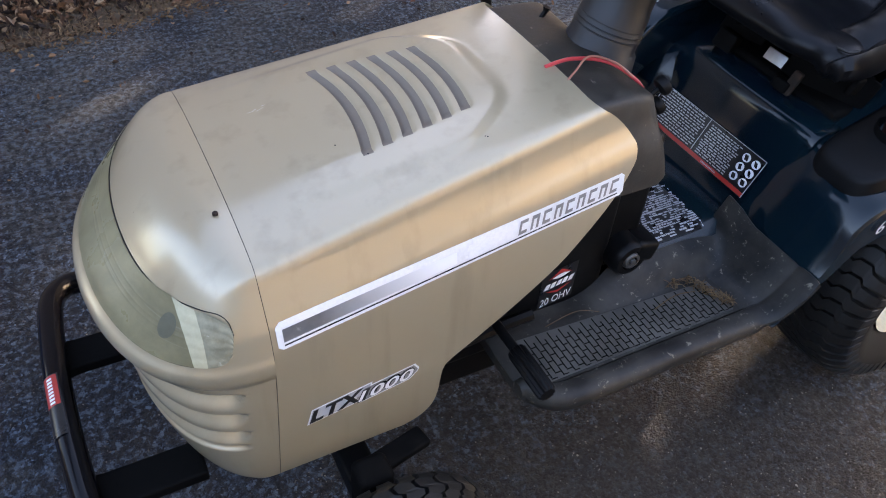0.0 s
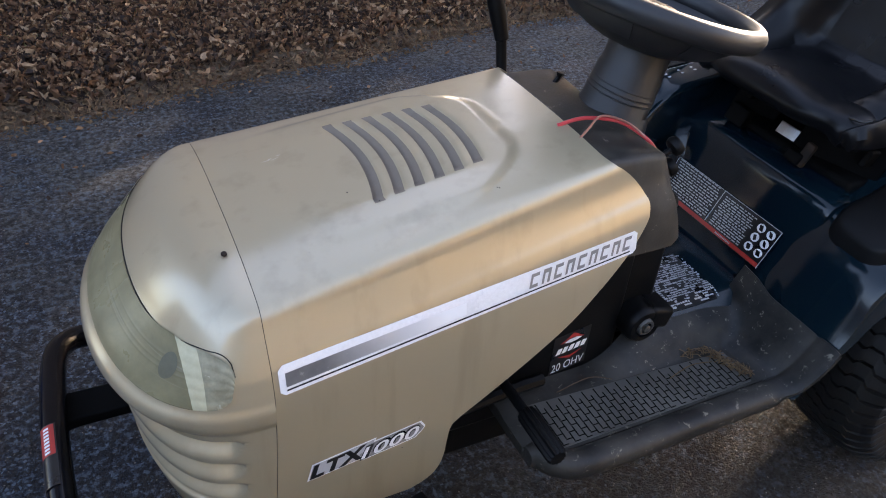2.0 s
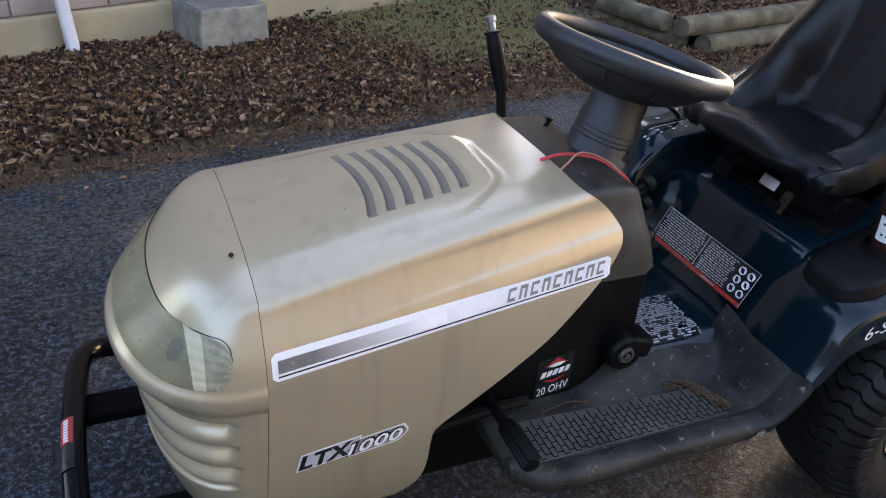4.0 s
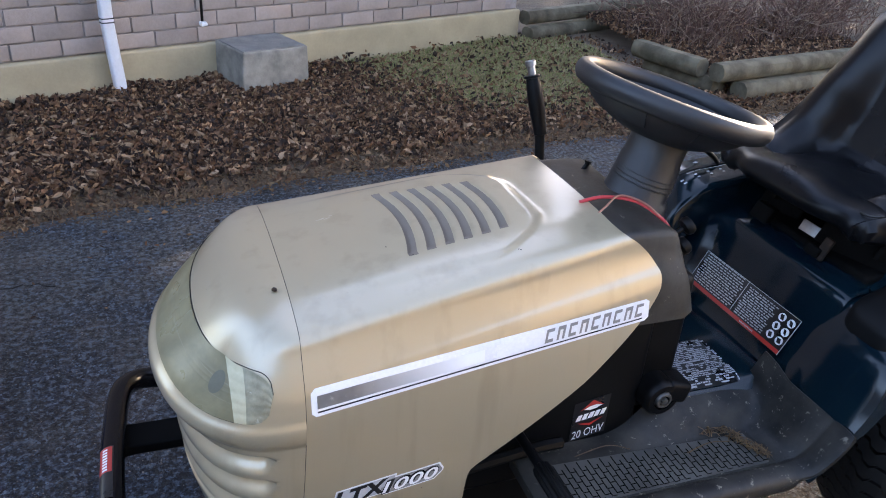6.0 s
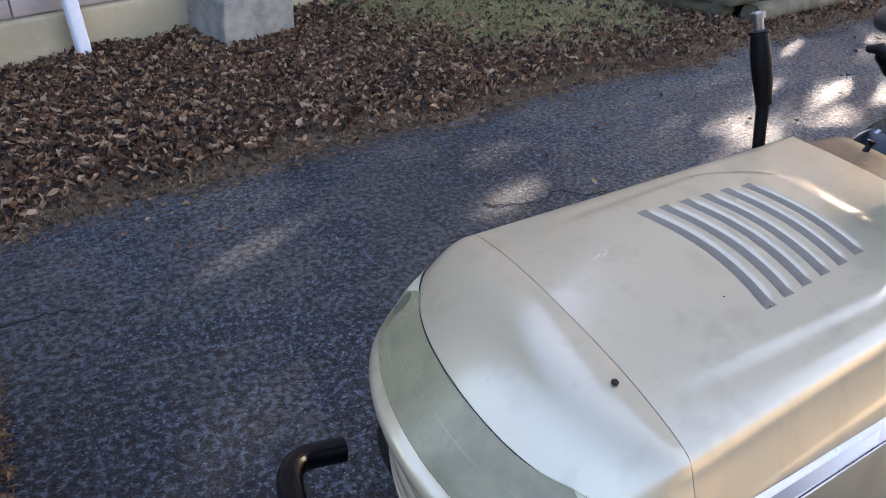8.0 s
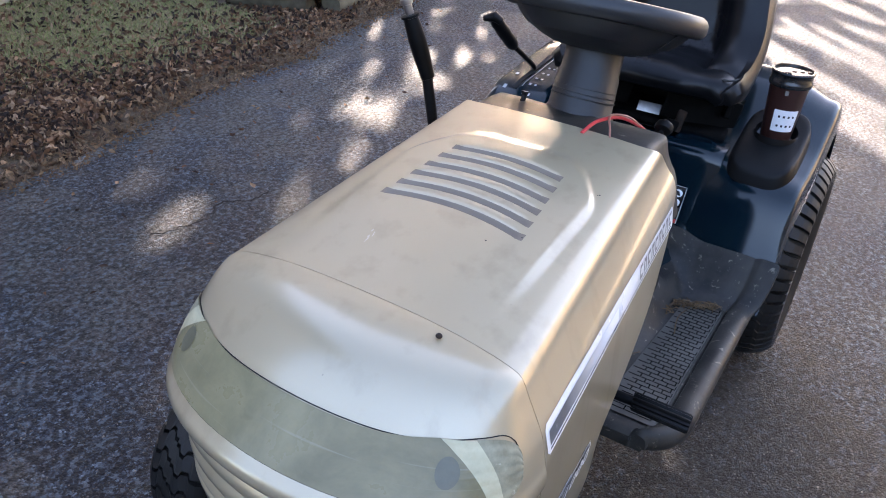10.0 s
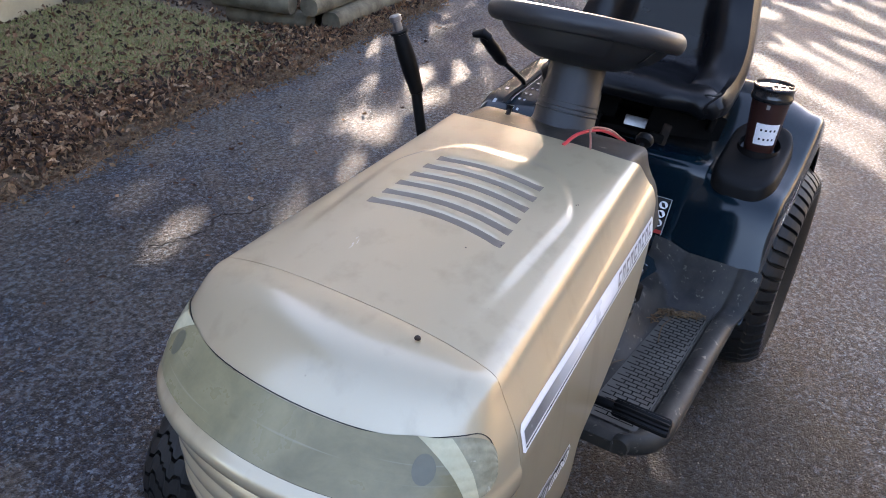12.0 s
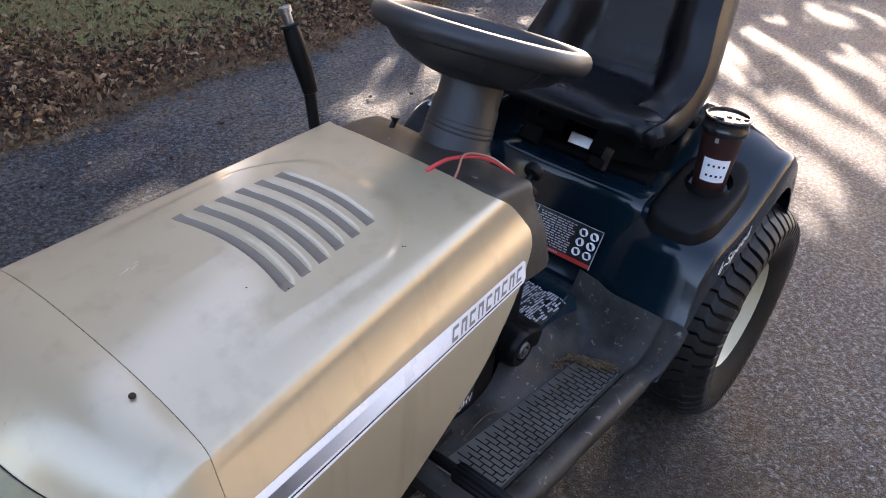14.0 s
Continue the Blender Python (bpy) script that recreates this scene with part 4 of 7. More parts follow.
def build_shade_trees():
    """Evergreens added between the low sun and the driveway: out of the camera's view, they throw the dappled shade."""
    far = 11.0
    n = Vector((math.cos(SUN_AZ), math.sin(SUN_AZ), 0))
    side = Vector((-n.y, n.x, 0))
    slope = math.tan(SUN_EL)

    def plan(u, h):
        """Ground point whose sun ray crosses the hedge at u along it and at height h."""
        return n * (far - h / slope) + side * u

    # where crowns are left open, so that sun falls on chosen ground
    def lit(u, h):
        p = plan(u, h)
        for x, y, r in ((0.95, 1.28, 0.064), (2.05, 1.40, 0.13), (2.27, 1.62, 0.10), (2.5, 1.45, 0.13), (2.75, 1.6, 0.08), (3.0, 1.47, 0.09)):
            if (p.x - x) ** 2 * 0.6 + (p.y - y) ** 2 < r * r * 1.1:
                return noise.noise((p.x * 24, p.y * 36, 2.2)) > (-0.25 if x < 1.5 else 0.10)
        w = noise.noise((p.x * 1.1, p.y * 1.9, 3.3)) + 0.5 * noise.noise((p.x * 3.1, p.y * 4.3, 8))
        a, b = 0.68 * p.x + 0.73 * p.y, 0.73 * p.x - 0.68 * p.y
        w2 = noise.noise((a * 0.9, b * 4.2, 3.3)) + 0.5 * noise.noise((a * 2.2, b * 9.0, 8))
        if p.x > 2.42 + 0.25 * noise.noise((p.y * 2, 1, 1)) and p.y < 0.9:
            return w2 > 0.27 - 0.10 * smooth01((p.x - 2.9) / 0.7)
        if p.y < -0.85 + 0.87 * (p.x - 1.45) and p.x < 1.9 and p.y < -0.6:
            return p.y < -1.08 and w > -0.05
        if p.y < -1.35 + 0.4 * noise.noise((p.x * 0.8, 4, 4)):
            return w > -0.5
        return False

    rnd, thin = random.Random(77), random.Random(78)
    # the last two are added to block open sky in the south-east
    for k, u0 in enumerate((-3.2, -1.6, 0.0, 1.6, 3.2, 4.8, 6.4, -4.8, -6.4)):
        tree = root("shade_tree", "unseen evergreen that shades the driveway", "tree", tuple(n * far + side * u0), "evergreen row")
        bm = bmesh.new()
        tube(bm, [(0.05 * noise.noise((z, k, 0)), 0.05 * noise.noise((z, k, 5)), z) for z in (-0.05, 0.4, 0.8)] + [(0, 0, 1.1)], [0.14, 0.11, 0.10, 0.09], 10)
        part("trunk", bm, M_BARK, tree)
        verts, faces = [], []
        def tuft(gen, p, s):
            a = (side * gen.gauss(1, 0.3) + Vector((0, 0, gen.gauss(0, 0.5)))).normalized() * s
            b = (Vector((0, 0, 1)) * gen.gauss(1, 0.3) + n * gen.gauss(0, 0.4)).normalized() * s
            n0 = len(verts)
            verts.extend((p - a, p - b * 0.6, p + a, p + b))
            faces.append((n0, n0 + 1, n0 + 2, n0 + 3))
        for i in range(21000):
            u, h = rnd.uniform(-0.85, 0.85), rnd.uniform(0.02, 8.0)
            s = rnd.uniform(0.03, 0.06)
            p = side * u + n * rnd.uniform(-0.04, 0.04) + Vector((0, 0, h))
            near = h < 4.3
            if i % 4 == 0 if not near else any(lit(u0 + u + a * s, h + b * s) for a, b in ((0, 0), (0.8, 0), (-0.8, 0), (0, 0.8), (0, -0.5))):
                for _ in range(3):
                    du, dh, f = thin.uniform(-s, s), thin.uniform(-s, s), s * 0.34
                    if near and not any(lit(u0 + u + du + a * f, h + dh + b * f) for a, b in ((0, 0), (0.8, 0), (-0.8, 0), (0, 0.8), (0, -0.5))):
                        tuft(thin, p + side * du + Vector((0, 0, dh)), f)
                continue
            tuft(rnd, p, s)
        # height added to dim the sky that the hood mirrors
        for i in range(6500):                    # the thinner tops
            p = side * thin.uniform(-0.85, 0.85) + n * thin.uniform(-0.25, 0.25) + Vector((0, 0, thin.uniform(8.0, 24.0)))
            tuft(thin, p, thin.uniform(0.06, 0.10))
        me = bpy.data.meshes.new("crown")
        me.from_pydata(verts, [], faces)
        me.materials.append(M_FOLIAGE)
        crown = new("crown", me)
        crown.parent = tree


def build_far_side():
    """Plain unseen facade across the driveway, behind the camera, added to bounce warm light."""
    house = root("bounce_wall", "unseen tan wall that bounces warm light onto the tractor", "house")
    house["kind"] = "structure"
    bm = bmesh.new()
    rbox(bm, (22.0, 0.4, 3.4), 0.02, Matrix.Translation((1.0, -6.5, 1.6)), 2)
    part("wall", bm, M_BOUNCE, house, "plain tan face")


def build_west_block():
    """Unseen hedge shape past the pavers, added to darken what the nose reflects."""
    hedge = root("west_sky_block", "unseen dark hedge shape that blocks the low western sky", "hedge", (-7.5, -3.0, 0))
    bm = bmesh.new()
    rbox(bm, (1.0, 15.0, 3.0), 0.2, Matrix.Translation((0, 0, 1.45)), 24, lambda q: q + 0.12 * Vector((noise.noise(q * 2.1), noise.noise(q * 2.3), noise.noise(q * 1.9))))
    part("sky_block_body", bm, M_FOLIAGE, hedge)


build_ground()
build_west_block()
build_far_side()
build_driveway()
build_crack([(0.82, 1.27), (0.856, 1.248), (0.974, 1.226), (1.03, 1.235), (1.087, 1.26), (1.159, 1.208), (1.23, 1.20)], 0.005)
build_crack([(-0.5, 1.17), (-0.38, 1.19), (-0.30, 1.16)], 0.004)
build_house()
build_downspout()
build_step()
build_cable_end()
build_timbers()
build_bin()
build_shade_trees()


# ---- garden tractor ----
mower = root("lawn_tractor", "tan and dark green-blue lawn tractor parked on the asphalt driveway", "lawn tractor")

# half sections of the hood, from the crown to the lower edge: (y, z) at the front seam and at the rear
SEC_A = [(0, .6872), (.03, .6870), (.06, .6863), (.09, .6848), (.118, .6823), (.142, .6790), (.162, .6755), (.179, .6715), (.1925, .6665), (.2005, .6570), (.2062, .645), (.2165, .625), (.224, .610), (.228, .600), (.233, .580),
         (.236, .565), (.2365, .540), (.2365, .510), (.236, .480), (.235, .450), (.234, .425), (.233, .405), (.231, .380), (.229, .355), (.226, .330), (.222, .310), (.219, .297)]
SEC_B = [(0, .744), (.03, .744), (.06, .7435), (.09, .743), (.115, .7418), (.135, .7403), (.148, .7390), (.156, .7368), (.1602, .7325), (.1628, .7255), (.1658, .7120), (.1702, .6965), (.1765, .6815), (.1832, .6690), (.1890, .6500),
         (.194, .622), (.199, .595), (.203, .565), (.207, .535), (.210, .500), (.212, .460), (.2135, .425), (.2145, .390), (.215, .360), (.2145, .330), (.213, .305), (.211, .285)]
XEND = [.622, .622, .622, .622, .622, .623, .625, .6285, .634, .643, .657, .670, .680, .686, .685, .667, .640, .605, .565, .505, .440, .392, .386, .384, .378, .364, .335]
SEAM_X = 0.155
ENDS = list(enumerate(XEND))


def section(x):
    t = (x - SEAM_X) / (0.63 - SEAM_X)
    s = math.sin(min(1, max(0, t)) * math.pi)
    out = []
    for i, (a, b) in enumerate(zip(SEC_A, SEC_B)):
        y, z = lerp(a[0], b[0], t), lerp(a[1], b[1], t)
        z += 0.004 * s * (1 - min(1, i / 9))
        if 9 <= i <= 14:                       # shallow flute under the shoulder
            y -= 0.0016 * smooth01(t * 5) * math.sin((i - 9) / 5 * math.pi)
        out.append((y, z))
    return out


def flank_y(x, z):
    sec = section(x)
    for (y0, z0), (y1, z1) in zip(sec[7:], sec[8:]):
        if z1 <= z <= z0:
            return lerp(y0, y1, (z0 - z) / (z0 - z1))
    return sec[-1][0]


def on_flank(off=0.0012, sign=-1):
    return lambda x, z: Vector((x, sign * (flank_y(x, z) + off), z))


VENTS = [(0.323 + 0.0276 * i, 0.103 - 0.0036 * i) for i in range(6)]
VENT_W = 0.0205


def bow(x, y):
    """How far the louvres' arcs lie to the rear at y; it dies out before and behind them."""
    return 0.013 * (1 - min(1.0, (y / 0.094) ** 2)) * smooth01((x - 0.17) / 0.12) * smooth01((0.60 - x) / 0.10)


def top_relief(x, y):
    """Raised field with six scooped louvres; x is taken before the bow."""
    ay = abs(y)
    xb = x + bow(x, y)
    arch = 0.545 - 0.9 * max(0.0, ay - 0.05) ** 2 * 12
    inside = smooth01((arch - xb) / 0.026) * smooth01((0.150 - ay) / 0.020) * smooth01((xb - 0.16) / 0.16)
    dz = 0.0034 * inside
    for xv, h in VENTS:
        if ay < h:
            w = VENT_W
            d = x - xv
            if 0 <= d < w:
                dz -= 0.0064 * (1 - smooth01(d / w)) * smooth01((1 - ay / h) * 5)
    return dz


def build_hood():
    nk = len(SEC_A)
    # finer steps round the section
    ks = []
    for i in range(nk - 1):
        steps = 18 if i < 5 else (6 if i < 15 else 3)
        ks += [i + j / steps for j in range(steps)]
    ks.append(nk - 1)
    us = []
    x = 0.0
    while x < 1.0:
        us.append(x)
        x += 0.0036 if 0.33 < x < 0.78 else 0.012
    us.append(1.0)
    u_of = lambda xx: (xx - SEAM_X - 0.0008) / (0.622 - SEAM_X - 0.0008)
    us = [u for u in us if not any(xv - 0.002 < SEAM_X + 0.0008 + u * (0.622 - SEAM_X - 0.0008) < xv + VENT_W + 0.001 for xv, _ in VENTS)]
    for xv, _ in VENTS:
        us += [u_of(xv - 0.0012), u_of(xv - 0.0001), u_of(xv + 0.0003)] + [u_of(xv + VENT_W * k / 9) for k in range(1, 10)]
    us.sort()

    def point(k, u, sign):
        i = min(int(k), nk - 2)
        f = k - i
        xe = table(k, ENDS)
        x = SEAM_X + 0.0008 + u * (xe - SEAM_X - 0.0008)
        if k > 12:
            x -= 0.010 * (1 - u) * smooth01((0.60 - lerp(SEC_A[i][1], SEC_A[i + 1][1], f)) / 0.3)
        sec = section(x)
        a, b = sec[max(i - 1, 0)], sec[min(i + 2, nk - 1)]
        p, q = sec[i], sec[i + 1]
        y, z = (0.5 * (2 * p[c] + (q[c] - a[c]) * f + (2 * a[c] - 5 * p[c] + 4 * q[c] - b[c]) * f * f + (3 * p[c] - a[c] - 3 * q[c] + b[c]) * f ** 3) if i else lerp(p[c], q[c], f) for c in (0, 1))
        if k < 8:
            z += top_relief(x, sign * y)
            x += bow(x, y)
        return Vector((x, sign * y, z))

    bm = bmesh.new()
    rows = []
    for u in us:
        rows.append([point(k, u, -1) for k in reversed(ks)] + [point(k, u, 1) for k in ks[1:]])
    grid(bm, rows)
    bmesh.ops.recalc_face_normals(bm, faces=bm.faces)
    bm.faces.ensure_lookup_table()
    cols = 2 * len(ks) - 2
    # louvre floors take the darker tan, their shade painted in
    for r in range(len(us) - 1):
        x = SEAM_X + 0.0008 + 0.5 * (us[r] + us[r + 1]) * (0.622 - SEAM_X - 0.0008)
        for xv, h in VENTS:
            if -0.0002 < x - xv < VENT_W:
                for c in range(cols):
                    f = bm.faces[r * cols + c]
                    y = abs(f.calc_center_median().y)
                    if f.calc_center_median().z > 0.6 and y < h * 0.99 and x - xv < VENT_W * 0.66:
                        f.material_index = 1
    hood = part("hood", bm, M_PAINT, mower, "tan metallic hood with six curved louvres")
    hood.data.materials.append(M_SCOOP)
    thicken(hood, 0.003, -1.0)
    return hood


# nose rings: height, tip x, half width at the seam
NOSE = [(.297, .060, .219), (.310, .040, .222), (.330, .026, .226), (.360, .014, .230), (.390, .006, .2325), (.405, .004, .233), (.440, .001, .2345), (.480, -.003, .236), (.510, -.004, .2360), (.526, -.006, .2360),
        (.536, -.020, .2390), (.546, -.0265, .2400), (.557, -.0245, .2392), (.566, -.016, .2360), (.580, -.004, .233), (.600, .016, .228), (.625, .040, .2165), (.645, .0568, .2062), (.657, .0682, .2005), (.6665, .0788, .1925), (.6755, .0928, .162), (.684, .113, .118), (.689, .136, .06), (.690, .154, .002)]


def nose_at(phi, z, off=0.0):
    tip, w = table(z, NOSE, 1), table(z, NOSE, 2)
    c, s = max(0.0, math.cos(phi)), math.sin(phi)
    x = SEAM_X - (SEAM_X - tip) * c ** 0.72
    if z < 0.60:
        x -= 0.010 * (1 - c) * smooth01((0.60 - z) / 0.3)
    y = w * s
    nrm = Vector((-max(c, 0.001) * w, s * (SEAM_X - tip), 0)).normalized()
    return Vector((x, y, z)) + nrm * off


CROWN = [(0.0, .1545), (.03, .1475), (.06, .1375), (.09, .1255), (.118, .1130), (.142, .1015), (.162, .0928), (.179, .0855), (.1925, .0788)]


def crown_at(phi, w):
    """The nose above its shoulder, by its half width at the seam."""
    tip, z = table(w, CROWN), table(w, SEC_A[:10])
    c, s = max(0.0, math.cos(phi)), math.sin(phi)
    return Vector((SEAM_X - (SEAM_X - tip) * c ** 0.72, w * s, z))


def nose_phi(x, z):
    """The angle, near side, at which the nose stands at x."""
    lo, hi = -math.pi / 2, 0.0
    for _ in range(40):
        mid = (lo + hi) / 2
        if nose_at(mid, z).x > x:
            lo = mid
        else:
            hi = mid
    return lo


RIBS = (0.511, 0.472, 0.434)


def grille_relief(p):
    """Three grooves round the front, undercut at the top and easing out below, ending in rounded scoops short of the seam."""
    z = p.z
    d, end = 0.0, 0.112
    for g in RIBS:
        t = (z - g) / (0.008 if z > g else 0.026)
        if abs(t) < 1:
            d -= 0.0115 * (1 - smooth01(abs(t)))
            end = 0.106 + 0.010 * (1 - abs(t))
    if 0.396 < z < 0.411:
        d -= 0.005 * math.sin((z - 0.396) / 0.015 * math.pi)
    return d * smooth01((end - p.x) / 0.012)


def build_nose():
    nose = part("nose", nose_mesh(0.297), M_PAINT, mower, "tan plastic nose with moulded grille grooves")
    thicken(nose, 0.003, -1.0)
    return nose


def nose_mesh(z0):
    bm = bmesh.new()
    zs = []
    z = z0
    while z < 0.6655:
        zs.append(z)
        z += 0.0016 if 0.39 < z < 0.53 else 0.0027
    rows = []
    for z in zs:
        row = []
        for i in range(97):
            a = (i / 96 - 0.5) * math.pi
            row.append(nose_at(a, z, grille_relief(nose_at(a, z))))
        rows.append(row)
    for i in range(41):
        w = 0.1925 * (1 - i / 40)
        rows.append([crown_at((j / 96 - 0.5) * math.pi, w) for j in range(97)])
    # the shoulder's edge dies away round the front
    for _ in range(44):
        flow = [[p.copy() for p in row] for row in rows]
        for i in range(1, len(rows) - 1):
            for j in range(1, 96):
                k = smooth01((rows[i][j].z - 0.633) / 0.012) * smooth01((48 - abs(j - 48)) / 15)
                if k:
                    flow[i][j] += ((rows[i - 1][j] + rows[i + 1][j]) / 2 - rows[i][j]) * (0.5 * k)
        rows = flow
    grid(bm, rows)
    bmesh.ops.remove_doubles(bm, verts=bm.verts, dist=0.0002)
    bmesh.ops.recalc_face_normals(bm, faces=bm.faces)
    return bm


def lens_z(x):
    """Lower and upper edge of the lamp lens at x: rounded off at its rear end."""
    lo, hi = 0.5705, lerp(0.6225, 0.6290, smooth01((x - 0.02) / 0.055))
    end = 0.116
    r = 0.026
    d = end - x
    if d < r:
        e = r - math.sqrt(max(0.0, r * r - (r - d) ** 2))
        return lo + e * 0.55, hi - e
    return lo, hi


def lens_strip(bm, angle, n, off, relief=None, nz=14):
    """angle(f, z): how far round the nose the strip stands at share f of its length."""
    rows = []
    for i in range(n + 1):
        f = i / n
        lo, hi = lens_z(nose_at(angle(f, 0.60), 0.60).x)
        rows.append([nose_at(angle(f, lerp(lo, hi, j / nz)), lerp(lo, hi, j / nz), off + (relief(j / nz) if relief else 0.0)) for j in range(nz + 1)])
    grid(bm, rows)
    bmesh.ops.recalc_face_normals(bm, faces=bm.faces)
    return bm


DIV_X = 0.0705


def build_lens():
    end = nose_phi(0.1158, 0.60)
    cut = [nose_phi(DIV_X, 0.565 + 0.005 * k) for k in range(15)]

    def div(z):
        k = max(0.0, min(13.99, (z - 0.565) / 0.005))
        return lerp(cut[int(k)], cut[int(k) + 1], k - int(k))

    arcs = lambda v: sum(0.0002 * math.exp(-((v - c) / 0.014) ** 2) for c in (0.50, 0.58, 0.70))
    lens = part("lens", lens_strip(bmesh.new(), lambda f, z: lerp(div(z), -div(z), f), 70, 0.0016, arcs, 72), M_LENS, mower, "hazed yellowish full-width lamp lens")
    for s in (1, -1):
        ribbed = lambda v: 0.0005 * abs(math.sin(v * math.pi * 5.5))
        bm = lens_strip(bmesh.new(), lambda f, z: s * lerp(end, div(z), 0.60 * f), 40, 0.0016, ribbed, 40)
        light = part("headlight", bm, M_PRISM, lens, "clear ribbed headlight end, clouded")
        bm = lens_strip(bmesh.new(), lambda f, z: s * lerp(end, div(z), 0.60 + 0.40 * f), 30, 0.0018, ribbed, 40)
        part("reflector", bm, M_REFLECT, light, "pale reflector facets showing through")
        bm = bmesh.new()
        mid = s * lerp(div(0.6), 0, 0.16)
        rows = []
        for r in (0.0, 0.004, 0.008, 0.0125):
            rows.append([nose_at(mid + s * r / 0.175 * math.cos(k * math.pi / 12), 0.604 + r * math.sin(k * math.pi / 12), 0.0024) for k in range(24)])
        grid(bm, rows, closed=True)
        bmesh.ops.remove_doubles(bm, verts=bm.verts, dist=0.0001)
        bmesh.ops.recalc_face_normals(bm, faces=bm.faces)
        part("bulb_shadow", bm, M_BULB, lens, "dull round lamp socket behind the haze")
    # dark gap round the lens
    bm = bmesh.new()
    pts = [nose_at(lerp(end, -end, i / 80), lens_z(nose_at(lerp(end, -end, i / 80), 0.60).x)[1] + 0.0006, 0.0008) for i in range(81)]
    tube(bm, pts, 0.0006, 6)
    pts = [nose_at(lerp(end, -end, i / 80), lens_z(nose_at(lerp(end, -end, i / 80), 0.60).x)[0] - 0.0006, 0.0006) for i in range(81)]
    tube(bm, pts, 0.0005, 6)
    part("lens_gap", bm, M_DARK, mower, "dark gap round the lamp lens")


def build_seam():
    bm = bmesh.new()
    rows = []
    pts = [(-y, z) for y, z in reversed(SEC_A)] + [(y, z) for y, z in SEC_A[1:]]
    line = curve_pts([(SEAM_X - 0.0005 - (0.010 * smooth01((0.60 - z) / 0.3)), y, z) for y, z in pts], 4)
    for k, p in enumerate(line):
        d = line[min(k + 1, len(line) - 1)] - line[max(k - 1, 0)]
        inward = Vector((0, d.z, -d.y)).normalized()
        if inward.dot(Vector((0, p.y, p.z - 0.5))) > 0:
            inward = -inward
        q = p + inward * 0.0011
        rows.append([q + Vector((-0.004, 0, 0)), q + Vector((0.004, 0, 0))])
    grid(bm, rows)
    bmesh.ops.recalc_face_normals(bm, faces=bm.faces)
    part("hood_seam", bm, M_DARK, mower, "dark seam between hood and nose")
    screw = Matrix.Translation((0.139, -0.107, 0.6845)) @ Matrix.Rotation(radians(8), 4, 'X')
    bm = bmesh.new()
    lathe(bm, [(0.0036, 0.0), (0.0036, 0.0015), (0.0026, 0.0028), (0.001, 0.0032)], screw, 12)
    part("screw", bm, M_RUST, mower, "small rusty screw head")


def build_hood_marks():
    """Pale rubbed spots and a few dark specks on the hood's top."""
    rnd = random.Random(15)

    def lay(x, y):
        sec = section(x)
        for (y0, z0), (y1, z1) in zip(sec, sec[1:]):
            if y0 <= abs(y) <= y1:
                return Vector((x, y, lerp(z0, z1, (abs(y) - y0) / (y1 - y0)) + top_relief(x - bow(x, y), y) + 0.00035))
        return Vector((x, y, sec[0][1]))

    for cx, cy, n, spread, ink in ((0.241, 0.053, 4, 0.007, M_SCUFF), (0.299, -0.068, 1, 0.001, M_DARK), (0.473, -0.137, 2, 0.002, M_DARK), (0.330, -0.10, 1, 0.001, M_DARK)):
        bm = bmesh.new()
        for _ in range(n):
            x, y = cx + rnd.gauss(0, spread), cy + rnd.gauss(0, spread * 0.4)
            a, ln, wd = rnd.gauss(0.3, 0.4), rnd.uniform(0.002, 0.006) if n > 2 else 0.0012, rnd.uniform(0.0006, 0.0014)
            ring = []
            for k in range(7):
                t = 2 * math.pi * k / 7
                u, v = ln * math.cos(t) * rnd.uniform(0.7, 1.2), wd * math.sin(t) * rnd.uniform(0.6, 1.3)
                ring.append(bm.verts.new(lay(x + u * math.cos(a) - v * math.sin(a), y + u * math.sin(a) + v * math.cos(a))))
            bm.faces.new(ring)
        bmesh.ops.recalc_face_normals(bm, faces=bm.faces)
        for f in bm.faces:
            if f.normal.z < 0:
                f.normal_flip()
        part("paint_scuff", bm, ink, mower, "small worn mark in the paint", False)


